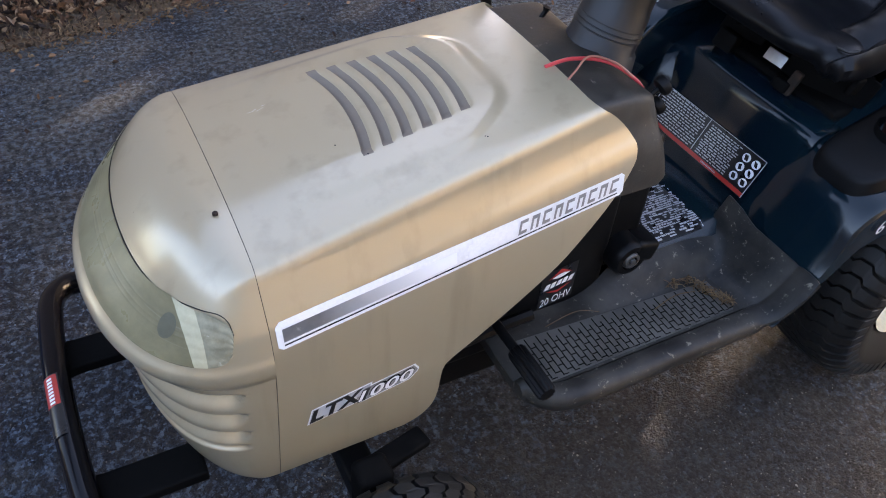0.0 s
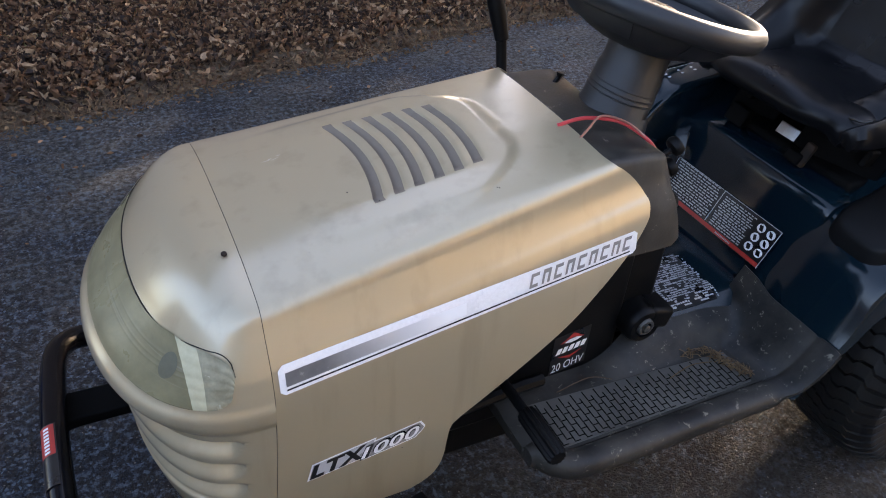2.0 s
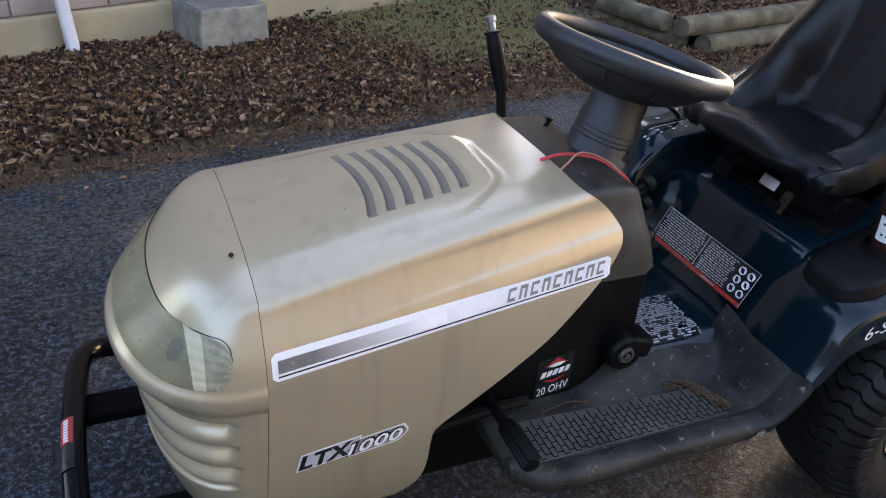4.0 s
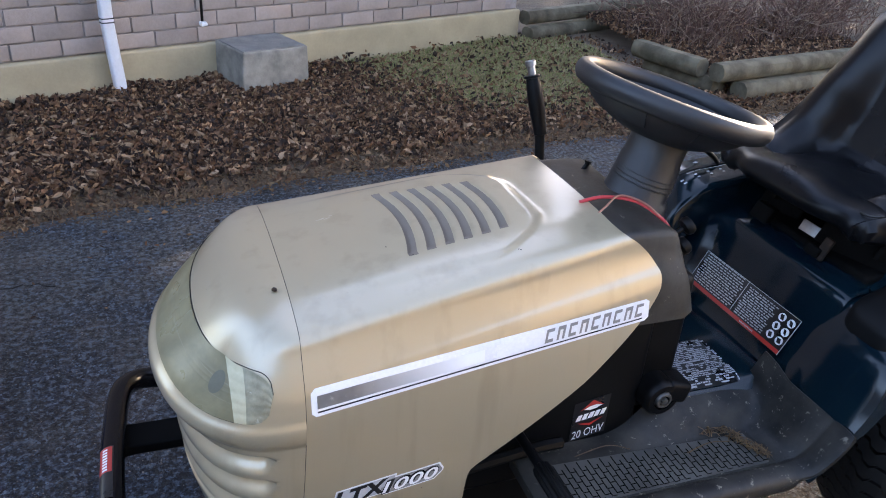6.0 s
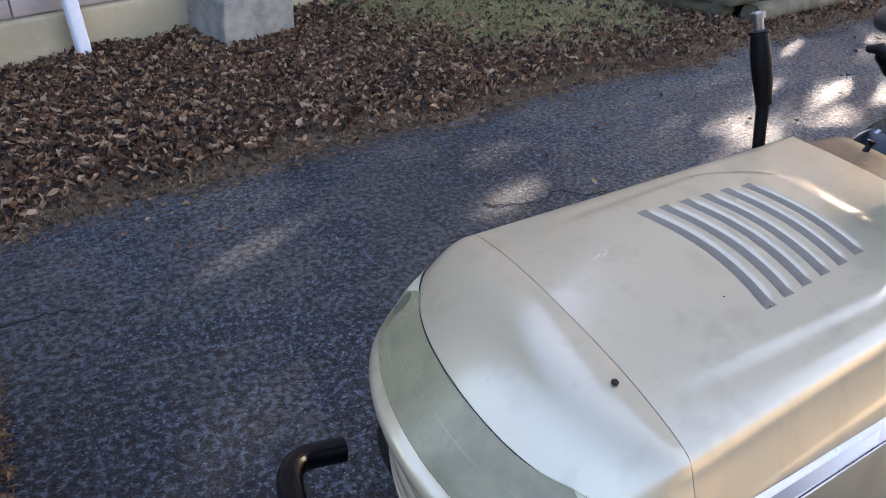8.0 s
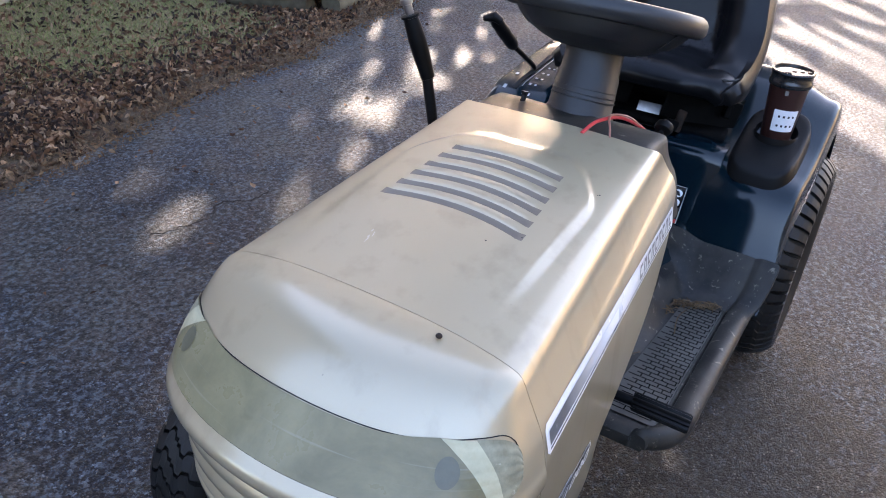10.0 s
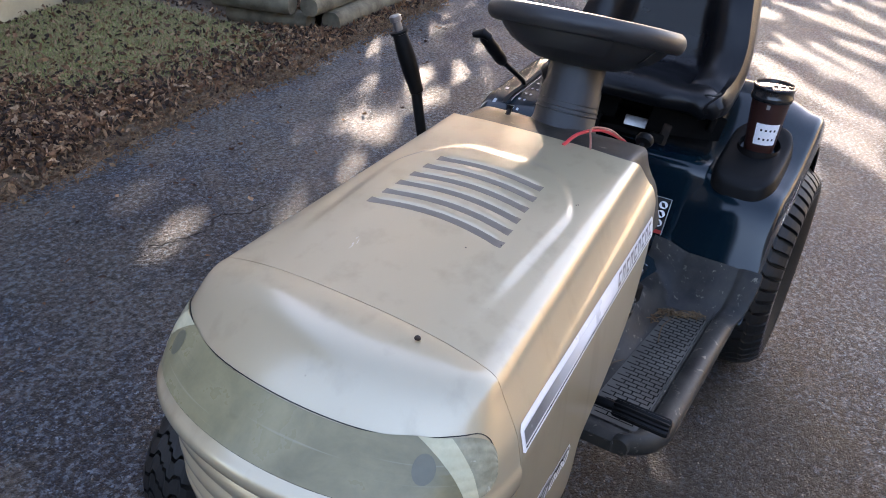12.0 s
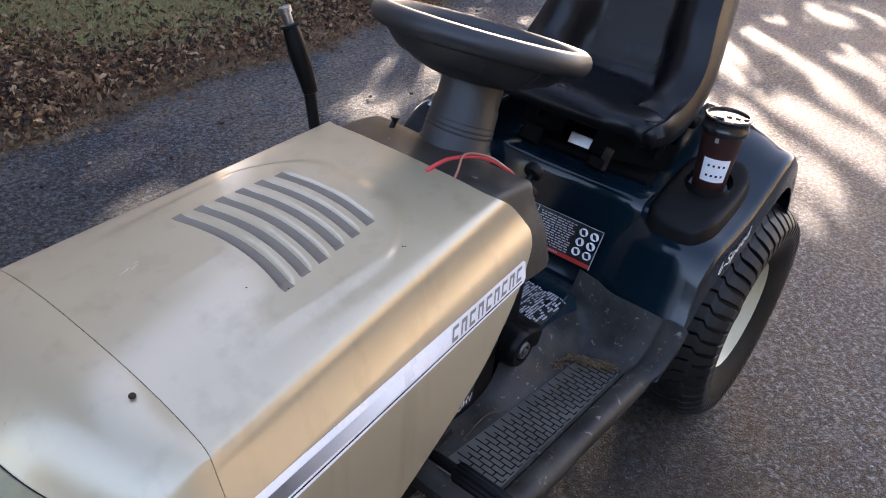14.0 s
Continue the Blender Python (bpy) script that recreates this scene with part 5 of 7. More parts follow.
def build_decals():
    low = lambda x: lerp(0.571, 0.613, (x - 0.160) / 0.505)
    high = lambda x: lerp(0.608, 0.646, (x - 0.160) / 0.505)
    strip = lambda off: (lambda x, v: on_flank(off)(x, lerp(low(x), high(x), v)))
    tall = lambda off: (lambda x, v: strip(off)(x, v / 0.036))          # heights in metres
    bm = quad_patch(bmesh.new(), 0.162, 0.666, 0.0, 0.036, tall(0.0010), 90, 4, 0.005)
    decal = part("stripe_decal", bm, M_WHITE, mower, "white stripe decal with a silver field")
    part("silver_field", quad_patch(bmesh.new(), 0.1695, 0.400, 0.27, 0.74, strip(0.0016), 30, 2), M_SILVER, decal, "worn silver field fading to white")
    part("pin_line", quad_patch(bmesh.new(), 0.1695, 0.655, 0.125, 0.185, strip(0.0016), 50, 1), M_INK, decal, "thin dark pin line")
    # nine grey blocks where the maker's name stands
    for i in range(9):
        bm = bmesh.new()
        x0 = 0.490 + 0.0186 * i
        for (a, b, v0, v1) in ((0.0, 0.0036, 0.28, 0.86), (0.0036, 0.0126, 0.70, 0.86), (0.0086, 0.0126, 0.28, 0.70)) if i % 2 else ((0.0, 0.0036, 0.28, 0.86), (0.0036, 0.0126, 0.28, 0.42), (0.0036, 0.0126, 0.72, 0.86)):
            quad_patch(bm, x0 + a, x0 + b, v0, v1, lambda x, v: strip(0.0017)(x + 0.006 * v, v), 1, 1)
        part("name_block", bm, M_GREYTXT, decal, "grey block shape")
    # model badge
    def badge_place(off):
        return lambda u, v: on_flank(off)(0.186 + u, 0.405 + 0.10 * u + v)
    bm = quad_patch(bmesh.new(), 0.0, 0.086, 0.0, 0.030, lambda u, v: badge_place(0.0010)(u + 0.25 * v, v), 10, 2)
    quad_patch(bm, 0.066, 0.160, -0.004, 0.025, lambda u, v: badge_place(0.0010)(u + 0.25 * v, v), 10, 2, 0.012)
    badge = part("model_badge", bm, M_WHITE, mower, "white outlined model badge")
    part("badge_shade", quad_patch(bmesh.new(), 0.068, 0.158, -0.002, 0.023, lambda u, v: badge_place(0.0014)(u + 0.25 * v, v), 10, 2, 0.011), M_GREYTXT, badge)
    part("badge_grey", quad_patch(bmesh.new(), 0.002, 0.084, 0.002, 0.028, lambda u, v: badge_place(0.0014)(u + 0.25 * v, v), 10, 2), M_PALETXT, badge)
    for body, size, u0, v0, mt, nm in (("LTX", 0.033, 0.004, 0.0035, M_INK, "letters"), ("1000", 0.027, 0.072, 0.001, M_WHITE, "numerals")):
        want = 0.076 if body == "LTX" else 0.082
        for k, (bold, ink) in enumerate(((0.0026, M_INK), (0.0004, M_WHITE)) if body == "1000" else ((0.0014, M_INK),)):
            vs, fs = letters(body, size, 0.25, 1.05, bold)
            wd = max(u for u, _ in vs)
            bm = flat_faces(bmesh.new(), [(u0 + (u - wd / 2) * (want + 1.4 * bold) / wd + want / 2, v0 + v) for u, v in vs], fs, lambda u, v: badge_place(0.0019 + 0.0006 * k)(u, v))
            bmesh.ops.recalc_face_normals(bm, faces=bm.faces)
            part(nm if k == 0 else "numeral_face", bm, ink, badge, smooth=False)


def build_dash():
    """Grey console behind the hood: the hood's section, a little smaller, closed by a sloping back."""
    bm = bmesh.new()
    sec = SEC_B[:17]
    rows = []
    stations = [(0.590, 0.915, -0.012), (0.64, 0.915, -0.010), (0.69, 0.915, -0.012), (0.715, 0.91, -0.016), (0.728, 0.885, -0.028), (0.735, 0.86, -0.05)]
    for x, k, dz in stations:
        half = []
        for i, (y, z) in enumerate(sec):
            zz = 0.744 + (z - 0.744) * (1.0 if k > 0.90 else 0.97) + dz * max(0.0, 1 - i / 14)
            xx = x + 0.030 * smooth01((0.73 - z) / 0.16) - 0.02 * smooth01((0.60 - z) / 0.12)
            half.append((xx, y * k, zz))
        rows.append([(x2, -y2, z2) for x2, y2, z2 in reversed(half)] + half[1:])
    vs = grid(bm, rows)
    cap(bm, vs[-1])
    bmesh.ops.recalc_face_normals(bm, faces=bm.faces)
    dash = part("dash_console", bm, M_DUSTY, mower, "dusty dark grey plastic dash console")
    # choke and throttle knobs
    for y, x, z in ((-0.128, 0.742, 0.712), (-0.118, 0.752, 0.672)):
        bm = bmesh.new()
        m = Matrix.Translation((x - 0.012, y, z)) @ Matrix.Rotation(radians(60), 4, 'Y')
        lathe(bm, [(0.004, 0.0), (0.004, 0.018), (0.013, 0.021), (0.015, 0.027), (0.013, 0.033), (0.004, 0.035)], m, 16)
        part("control_knob", bm, M_BLACK, mower, "black plastic control knob")
    bm = bmesh.new()
    tube(bm, [(0.690, 0.090, 0.728), (0.698, 0.090, 0.740), (0.700, 0.090, 0.747)], [0.005, 0.004, 0.007], 8)
    part("key_stub", bm, M_BLACK, mower)
    bm = bmesh.new()
    tube(bm, curve_pts([(0.608, -0.050, 0.742), (0.645, -0.058, 0.751), (0.690, -0.078, 0.748), (0.725, -0.102, 0.727), (0.742, -0.112, 0.705)], 8), 0.0028, 8)
    part("red_wire", bm, M_WIRE, mower, "red insulated wire")
    bm = bmesh.new()
    tube(bm, curve_pts([(0.613, -0.092, 0.738), (0.635, -0.082, 0.747), (0.665, -0.070, 0.757), (0.70, -0.088, 0.748), (0.73, -0.106, 0.722)], 8), 0.0016, 8)
    part("thin_wire", bm, M_WIRE2, mower, "thin reddish brown wire")


def build_steering():
    tilt = radians(15)
    m = Matrix.Translation((0.785, 0.012, 0.876)) @ Matrix.Rotation(tilt, 4, 'Y')
    R = 0.148
    bm = bmesh.new()
    rows = []
    for i in range(64):
        a = 2 * math.pi * i / 64
        ring = []
        for k in range(14):
            b = 2 * math.pi * k / 14
            grip = 0.0008 * math.cos(a * 60) if math.sin(b) < -0.2 else 0.0
            rr = R + (0.0140 + grip) * math.cos(b)
            ring.append(m @ Vector((rr * math.cos(a), rr * math.sin(a), (0.0165 + grip) * math.sin(b))))
        rows.append(ring)
    rows.append(rows[0])
    grid(bm, rows, closed=True)
    bmesh.ops.remove_doubles(bm, verts=bm.verts, dist=0.0001)
    bmesh.ops.recalc_face_normals(bm, faces=bm.faces)
    wheel = part("steering_wheel", bm, M_COLUMN, mower, "charcoal plastic steering wheel")
    bm = bmesh.new()
    lathe(bm, [(0.138, -0.012), (0.130, -0.024), (0.110, -0.040), (0.088, -0.052), (0.066, -0.060), (0.050, -0.062), (0.048, -0.054), (0.064, -0.050), (0.086, -0.042), (0.107, -0.031), (0.126, -0.015), (0.136, -0.006)], m, 48, False)
    bmesh.ops.recalc_face_normals(bm, faces=bm.faces)
    part("dish", bm, M_COLUMN, wheel, "deep dished wheel underside")
    for a0, a1 in ((radians(140), radians(220)), (radians(255), radians(285)), (radians(75), radians(105))):
        bm = bmesh.new()
        rows = []
        for i in range(13):
            a = lerp(a0, a1, i / 12)
            rows.append([m @ Vector((r * math.cos(a), r * math.sin(a), z)) for r, z in ((0.1375, -0.0155), (0.1265, -0.0285), (0.1125, -0.0405))])
        grid(bm, rows)
        bmesh.ops.recalc_face_normals(bm, faces=bm.faces)
        thicken(part("spoke_panel", bm, M_COLUMN, wheel, "ribbed inset panel"), 0.002, 0)
    bm = bmesh.new()
    lathe(bm, [(0.060, -0.045), (0.062, -0.020), (0.055, -0.008), (0.03, -0.002), (0.002, 0.0)], m, 28)
    part("hub_pad", bm, M_BLACK, wheel, "round hub pad")
    bm = bmesh.new()
    axis = [(0.725, 0.014, 0.60), (0.742, 0.014, 0.68), (0.750, 0.014, 0.715), (0.752, 0.014, 0.722), (0.768, 0.013, 0.775), (0.770, 0.013, 0.781), (0.783, 0.012, 0.830)]
    tube(bm, axis, [0.070, 0.062, 0.0575, 0.0525, 0.0500, 0.0475, 0.0470], 28)
    column = part("steering_column", bm, M_COLUMN, mower, "tapered charcoal steering column")
    for k, r in ((0.30, 0.0520), (0.42, 0.0512), (0.56, 0.0502)):
        a, b = Vector((0.752, 0.014, 0.722)), Vector((0.770, 0.013, 0.781))
        c, d = a.lerp(b, k), (b - a).normalized()
        bm = bmesh.new()
        tube(bm, [c - d * 0.0016, c - d * 0.0008, c + d * 0.0008, c + d * 0.0016], [r - 0.001, r + 0.0012, r + 0.0012, r - 0.001], 28)
        part("collar_ring", bm, M_COLUMN, column, "thin moulded ring")


def fender_z(x):
    return table(x, [(.940, .338), (.960, .348), (.985, .388), (1.020, .455), (1.050, .522), (1.078, .548), (1.13, .563), (1.20, .585), (1.26, .613), (1.32, .642), (1.365, .648), (1.405, .625), (1.435, .575), (1.455, .51), (1.465, .46)])


def build_fenders():
    for s in (-1, 1):
        bm = bmesh.new()
        rows = []
        x = 0.945
        while x <= 1.463:
            z = fender_z(x)
            e = 0.008 + 0.026 * smooth01((x - 0.99) / 0.06)
            up = 0.028 * smooth01((x - 1.16) / 0.14)
            yo = 0.322 + 0.006 * smooth01((x - 1.0) / 0.2)
            row = []
            for y, dz in ((0.140, 0.012 + up), (0.17, 0.010 + up), (0.22, 0.006 + up * 0.8), (0.27, 0.002 + up * 0.3), (0.295, -0.001), (yo - 0.013, -0.005), (yo - 0.005, -0.011), (yo, -0.020), (yo + 0.001, -0.024 - e), (yo + 0.0035, -0.030 - e), (yo + 0.0035, -0.038 - e)):
                back = 0.026 * smooth01((0.225 - y) / 0.085) * (1 - smooth01((x - 1.05) / 0.06))
                rise = smooth01((x - 0.97) / 0.08) * (smooth01((x - 1.04) / 0.06) if dz > 0 else 1.0)
                row.append((x + back, s * y, z + dz * rise))
            rows.append(row)
            x += 0.009 if x < 1.36 else 0.0045
        grid(bm, rows)
        bmesh.ops.recalc_face_normals(bm, faces=bm.faces)
        f = part("fender", bm, M_NAVY, mower, "glossy dark green-blue steel fender, scratched")
        thicken(f, 0.003, -1.0)
    # seat platform between the fenders
    bm = bmesh.new()
    rows = []
    prof = [(.975, .380), (1.005, .400), (1.030, .428), (1.045, .460), (1.060, .498), (1.072, .540), (1.080, .565), (1.092, .578), (1.115, .583), (1.140, .583)]
    for x, z in [(p.x, p.z) for p in curve_pts([(a, 0, b) for a, b in prof], 4)]:
        k = smooth01((z - 0.40) / 0.1)
        rows.append([(x + dx, y, z - dz * k) for y, dx, dz in ((-0.168, 0.006, 0.006), (-0.155, 0.003, 0.003), (-0.12, 0, 0), (-0.06, 0, 0), (0, 0, 0), (0.06, 0, 0), (0.12, 0, 0), (0.155, 0.003, 0.003), (0.168, 0.006, 0.006))])
    grid(bm, rows)
    bmesh.ops.recalc_face_normals(bm, faces=bm.faces)
    thicken(part("seat_platform", bm, M_NAVY, mower, "dark enamelled front of the seat platform"), 0.003, -1.0)
    bm = bmesh.new()
    rbox(bm, (0.44, 0.30, 0.10), 0.01, Matrix.Translation((1.36, 0, 0.545)), 3)
    part("platform_deck", bm, M_GREASE, mower, "grimy metal deck under the seat")
    # panel added to keep light from behind off the deck
    bm = bmesh.new()
    rbox(bm, (0.02, 0.28, 0.18), 0.008, Matrix.Translation((1.55, 0, 0.52)), 4)
    part("rear_light_block", bm, M_NAVY, mower, "dark enamelled panel added behind the seat to block light")
    # springs, brackets and strap under the seat
    for y in (-0.10, 0.10):
        bm = bmesh.new()
        pts = [(1.24 + 0.018 * math.cos(a), y + 0.018 * math.sin(a), 0.592 + 0.0022 * a) for a in [0.4 * i for i in range(64)]]
        tube(bm, pts, 0.003, 6)
        part("seat_spring", bm, M_GREASE, mower, "coil spring under the seat")
    # the last two dark plates are added to block light from behind
    for (x, y, z, sx, sy, sz, mt, nm) in ((1.125, -0.060, 0.606, 0.012, 0.018, 0.045, M_RUST, "rusty_bracket"), (1.20, -0.13, 0.625, 0.10, 0.012, 0.03, M_GREASE, "slide_rail"), (1.20, 0.13, 0.625, 0.10, 0.012, 0.03, M_GREASE, "slide_rail"), (1.13, 0.105, 0.602, 0.03, 0.04, 0.035, M_GREASE, "safety_switch"), (1.12, -0.045, 0.597, 0.03, 0.03, 0.02, M_GREASE, "cable_clip"), (1.18, -0.085, 0.620, 0.006, 0.15, 0.075, M_GREASE, "seat_light_block"), (1.185, 0.115, 0.620, 0.006, 0.09, 0.075, M_GREASE, "seat_light_block")):
        bm = bmesh.new()
        rbox(bm, (sx, sy, sz), 0.004, Matrix.Translation((x, y, z)) @ Euler((0.2, 0.3, 0.3)).to_matrix().to_4x4(), 2)
        part(nm, bm, mt, mower)


def build_latch_plate():
    bm = bmesh.new()
    rbox(bm, (0.026, 0.050, 0.004), 0.0015, Matrix.Translation((1.166, 0.018, 0.602)) @ Matrix.Rotation(-1.10, 4, 'Y'), 2)
    part("latch_plate", bm, M_STEEL, mower, "bare steel latch plate under the seat")
    # dark box added to block the sunlit gap under the seat
    bm = bmesh.new()
    rbox(bm, (0.05, 0.31, 0.085), 0.008, Matrix.Translation((1.30, 0.0, 0.632)), 3)
    part("gap_block", bm, M_GREASE, mower, "dark box added to close the gap under the seat")


def build_floor():
    """Moulded foot rest with its ribbed mat, and the sloping side of the tunnel."""
    for s in (-1, 1):
        bm = bmesh.new()
        rows = []
        for i in range(61):
            x = lerp(0.513, 1.003, i / 60)
            nose_r = 0.075 - math.sqrt(max(0.0, 0.075 ** 2 - max(0.0, 0.582 - x) ** 2)) if x < 0.582 else 0.0
            yo = 0.303 - nose_r + 0.020 * smooth01((x - 0.92) / 0.08)
            ramp_z = fender_z(x) + 0.005 if x > 0.93 else 0.0
            tun = 0.055 * smooth01((x - 0.66) / 0.14)
            row = [(0.136 - 0.02 * smooth01((x - 0.70) / 0.1), 0.336 + tun), (0.148, 0.336 + tun * 0.75), (0.165, 0.338 + tun * 0.35), (0.180, 0.336 + tun * 0.08), (0.188, 0.335)]
            for g, z in ((0.36, 0.335), (0.662, 0.335), (0.672, 0.3305), (0.722, 0.3305), (0.745, 0.3400), (0.79, 0.3430), (0.86, 0.3445), (0.93, 0.3430), (0.975, 0.3400), (1.0, 0.3340), (1.0, 0.3240), (0.97, 0.3160), (0.91, 0.3130)):
                row.append((lerp(0.188, yo + 0.008, g), z))
            rows.append([(x, s * y, max(z, ramp_z + 0.3 * (z - 0.338))) for y, z in row])
        front = [(x - 0.006, y * 0.995, z - 0.004) for x, y, z in rows[0]]
        rows = [[(x + 0.002, y * 0.99, min(z, max(z - 0.028, 0.311))) for x, y, z in front], front] + rows
        grid(bm, rows)
        bmesh.ops.recalc_face_normals(bm, faces=bm.faces)
        thicken(part("foot_rest", bm, M_FOOT, mower, "scuffed black plastic foot rest"), 0.004, -1.0)
        # mat slab; flat near-black strips paint the shade between its staggered ribs
        bm = bmesh.new()
        rows = []
        for i in range(31):
            x = lerp(0.535, 0.915, i / 30)
            yi = lerp(0.176, 0.196, (x - 0.535) / 0.38)
            rows.append([(x, s * y, z) for y, z in ((yi, 0.336), (yi + 0.002, 0.3415), (0.230, 0.3415), (0.266, 0.3415), (0.268, 0.336))])
        grid(bm, rows)
        bmesh.ops.recalc_face_normals(bm, faces=bm.faces)
        mat = part("foot_mat", bm, M_MAT, mower, "dusty ribbed rubber foot mat")
        if s < 0:
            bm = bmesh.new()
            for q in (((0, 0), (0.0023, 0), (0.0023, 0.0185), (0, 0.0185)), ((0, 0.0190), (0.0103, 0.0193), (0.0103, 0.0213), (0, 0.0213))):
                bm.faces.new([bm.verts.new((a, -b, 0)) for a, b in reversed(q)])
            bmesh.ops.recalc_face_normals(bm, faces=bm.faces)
            groove_shade = to_mesh("groove_shade", bm, False)
            groove_shade.materials.append(M_GROOVE)
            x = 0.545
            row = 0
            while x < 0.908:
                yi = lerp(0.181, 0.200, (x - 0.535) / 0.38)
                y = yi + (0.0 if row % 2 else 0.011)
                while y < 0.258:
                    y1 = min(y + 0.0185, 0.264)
                    g = new("groove_shade", groove_shade)
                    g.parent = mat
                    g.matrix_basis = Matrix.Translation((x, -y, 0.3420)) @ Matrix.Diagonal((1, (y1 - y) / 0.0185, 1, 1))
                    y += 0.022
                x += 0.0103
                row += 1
    # tunnel
    bm = bmesh.new()
    rows = []
    for i in range(20):
        x = lerp(0.77, 1.01, i / 19)
        z = 0.398 + 0.01 * smooth01((x - 0.9) / 0.1)
        rows.append([(x, y, zz) for y, zz in ((-0.150, z - 0.03), (-0.130, z - 0.006), (-0.110, z), (0.0, z + 0.002), (0.110, z), (0.130, z - 0.006), (0.150, z - 0.03))])
    grid(bm, rows)
    bmesh.ops.recalc_face_normals(bm, faces=bm.faces)
    thicken(part("floor_tunnel", bm, M_NAVY, mower, "dark enamelled steel tunnel floor"), 0.003, -1.0)
    # debris: straw on the mat
    rnd = random.Random(8)
    bm = bmesh.new()
    for i in range(150):
        t = rnd.random()
        a = Vector((0.885, -0.190, 0.342)).lerp(Vector((0.918, -0.262, 0.342)), t) if rnd.random() < 0.75 else Vector((0.89, -0.19, 0.342)).lerp(Vector((0.84, -0.178, 0.342)), t)
        p = a + Vector((rnd.gauss(0, 0.0038), rnd.gauss(0, 0.0038), rnd.uniform(0, 0.009)))
        d = Vector((rnd.gauss(0, 1), rnd.gauss(0, 1), rnd.gauss(0, 0.25))).normalized() * rnd.uniform(0.003, 0.011)
        tube(bm, [p - d, p + Vector((0, 0, 0.003)), p + d], 0.0008, 4)
    for p0, p1, p2 in (((0.60, -0.175, 0.345), (0.66, -0.172, 0.352), (0.70, -0.182, 0.343)), ((0.79, -0.215, 0.342), (0.84, -0.205, 0.344), (0.88, -0.21, 0.342))):
        tube(bm, curve_pts([p0, p1, p2], 5), 0.001, 4)
    single("straw_debris", bm, M_CLIPPING, "dry straw and grass clippings on the foot mat", "straw", "stuff")


def build_chassis():
    bm = bmesh.new()
    rbox(bm, (0.56, 0.26, 0.34), 0.015, Matrix.Translation((0.46, 0, 0.435)), 3)
    part("engine_shroud", bm, M_BLACK, mower, "black engine side panel")
    bm = bmesh.new()
    rbox(bm, (0.10, 0.245, 0.26), 0.015, Matrix.Translation((0.755, 0, 0.50)), 3)
    part("tower_panel", bm, M_BLACK, mower, "black lower dash panel")
    bm = bmesh.new()
    rbox(bm, (1.30, 0.24, 0.10), 0.01, Matrix.Translation((0.80, 0, 0.25)), 2)
    part("chassis_frame", bm, M_BLACK, mower, "black pressed steel frame")
    # side exhaust outlet and its fitting
    bm = bmesh.new()
    m = Matrix.Translation((0.762, -0.118, 0.416)) @ Matrix.Rotation(radians(90), 4, 'X')
    lathe(bm, [(0.034, -0.01), (0.034, 0.030), (0.0325, 0.038), (0.028, 0.043), (0.019, 0.044), (0.018, 0.038)], m, 24)
    rbox(bm, (0.050, 0.055, 0.040), 0.010, Matrix.Translation((0.790, -0.135, 0.424)) @ Matrix.Rotation(0.3, 4, 'Y'), 2)
    part("pivot_housing", bm, M_BLACK, mower, "black moulded pivot housing")
    bm = bmesh.new()
    lathe(bm, [(0.016, 0.034), (0.016, 0.042), (0.0135, 0.046), (0.010, 0.046), (0.009, 0.041), (0.006, 0.041), (0.0055, 0.048), (0.001, 0.049)], m, 18)
    part("pivot_bolt", bm, M_DULL, mower, "dull grey bolt end")
    # clutch pedal: ribbed rubber sleeve on a rod
    bm = bmesh.new()
    tube(bm, [(0.502, -0.14, 0.398), (0.502, -0.240, 0.402)], 0.008, 10)
    part("pedal_rod", bm, M_BLACK, mower)
    bm = bmesh.new()
    rows = []
    for y in (-0.234, -0.237, -0.316, -0.320):
        k = 0.85 if y in (-0.234, -0.320) else 1.0
        rows.append([(0.502 + k * (0.0135 + 0.0014 * math.cos(12 * 2 * math.pi * i / 72)) * math.cos(2 * math.pi * i / 72), y, 0.402 + k * (0.0135 + 0.0014 * math.cos(12 * 2 * math.pi * i / 72)) * math.sin(2 * math.pi * i / 72)) for i in range(72)])
    vs = grid(bm, rows, closed=True)
    cap(bm, vs[0])
    cap(bm, vs[-1], True)
    bmesh.ops.recalc_face_normals(bm, faces=bm.faces)
    part("clutch_pedal", bm, M_BLACK, mower, "ribbed black rubber pedal")
    bm = bmesh.new()
    tube(bm, [(0.36, -0.150, 0.335), (0.45, -0.155, 0.352), (0.54, -0.16, 0.368), (0.58, -0.158, 0.366)], 0.010, 8)
    part("drag_link", bm, M_BLACK, mower, "black steering link bar")
    # front axle
    bm = bmesh.new()
    rbox(bm, (0.05, 0.56, 0.05), 0.008, Matrix.Translation((0.268, 0, 0.19)), 2)
    part("front_axle", bm, M_BLACK, mower)
    for s in (-1, 1):
        bm = bmesh.new()
        rbox(bm, (0.055, 0.05, 0.11), 0.012, Matrix.Translation((0.268, s * 0.255, 0.225)), 2)
        rbox(bm, (0.12, 0.035, 0.016), 0.005, Matrix.Translation((0.305, s * 0.24, 0.265)) @ Matrix.Rotation(0.2, 4, 'Z'), 2)
        part("steering_spindle", bm, M_GREASE, mower, "grimy steering spindle")
    # rear axle
    bm = bmesh.new()
    tube(bm, [(1.393, -0.30, 0.255), (1.393, 0.30, 0.255)], 0.03, 12)
    part("rear_axle", bm, M_BLACK, mower)


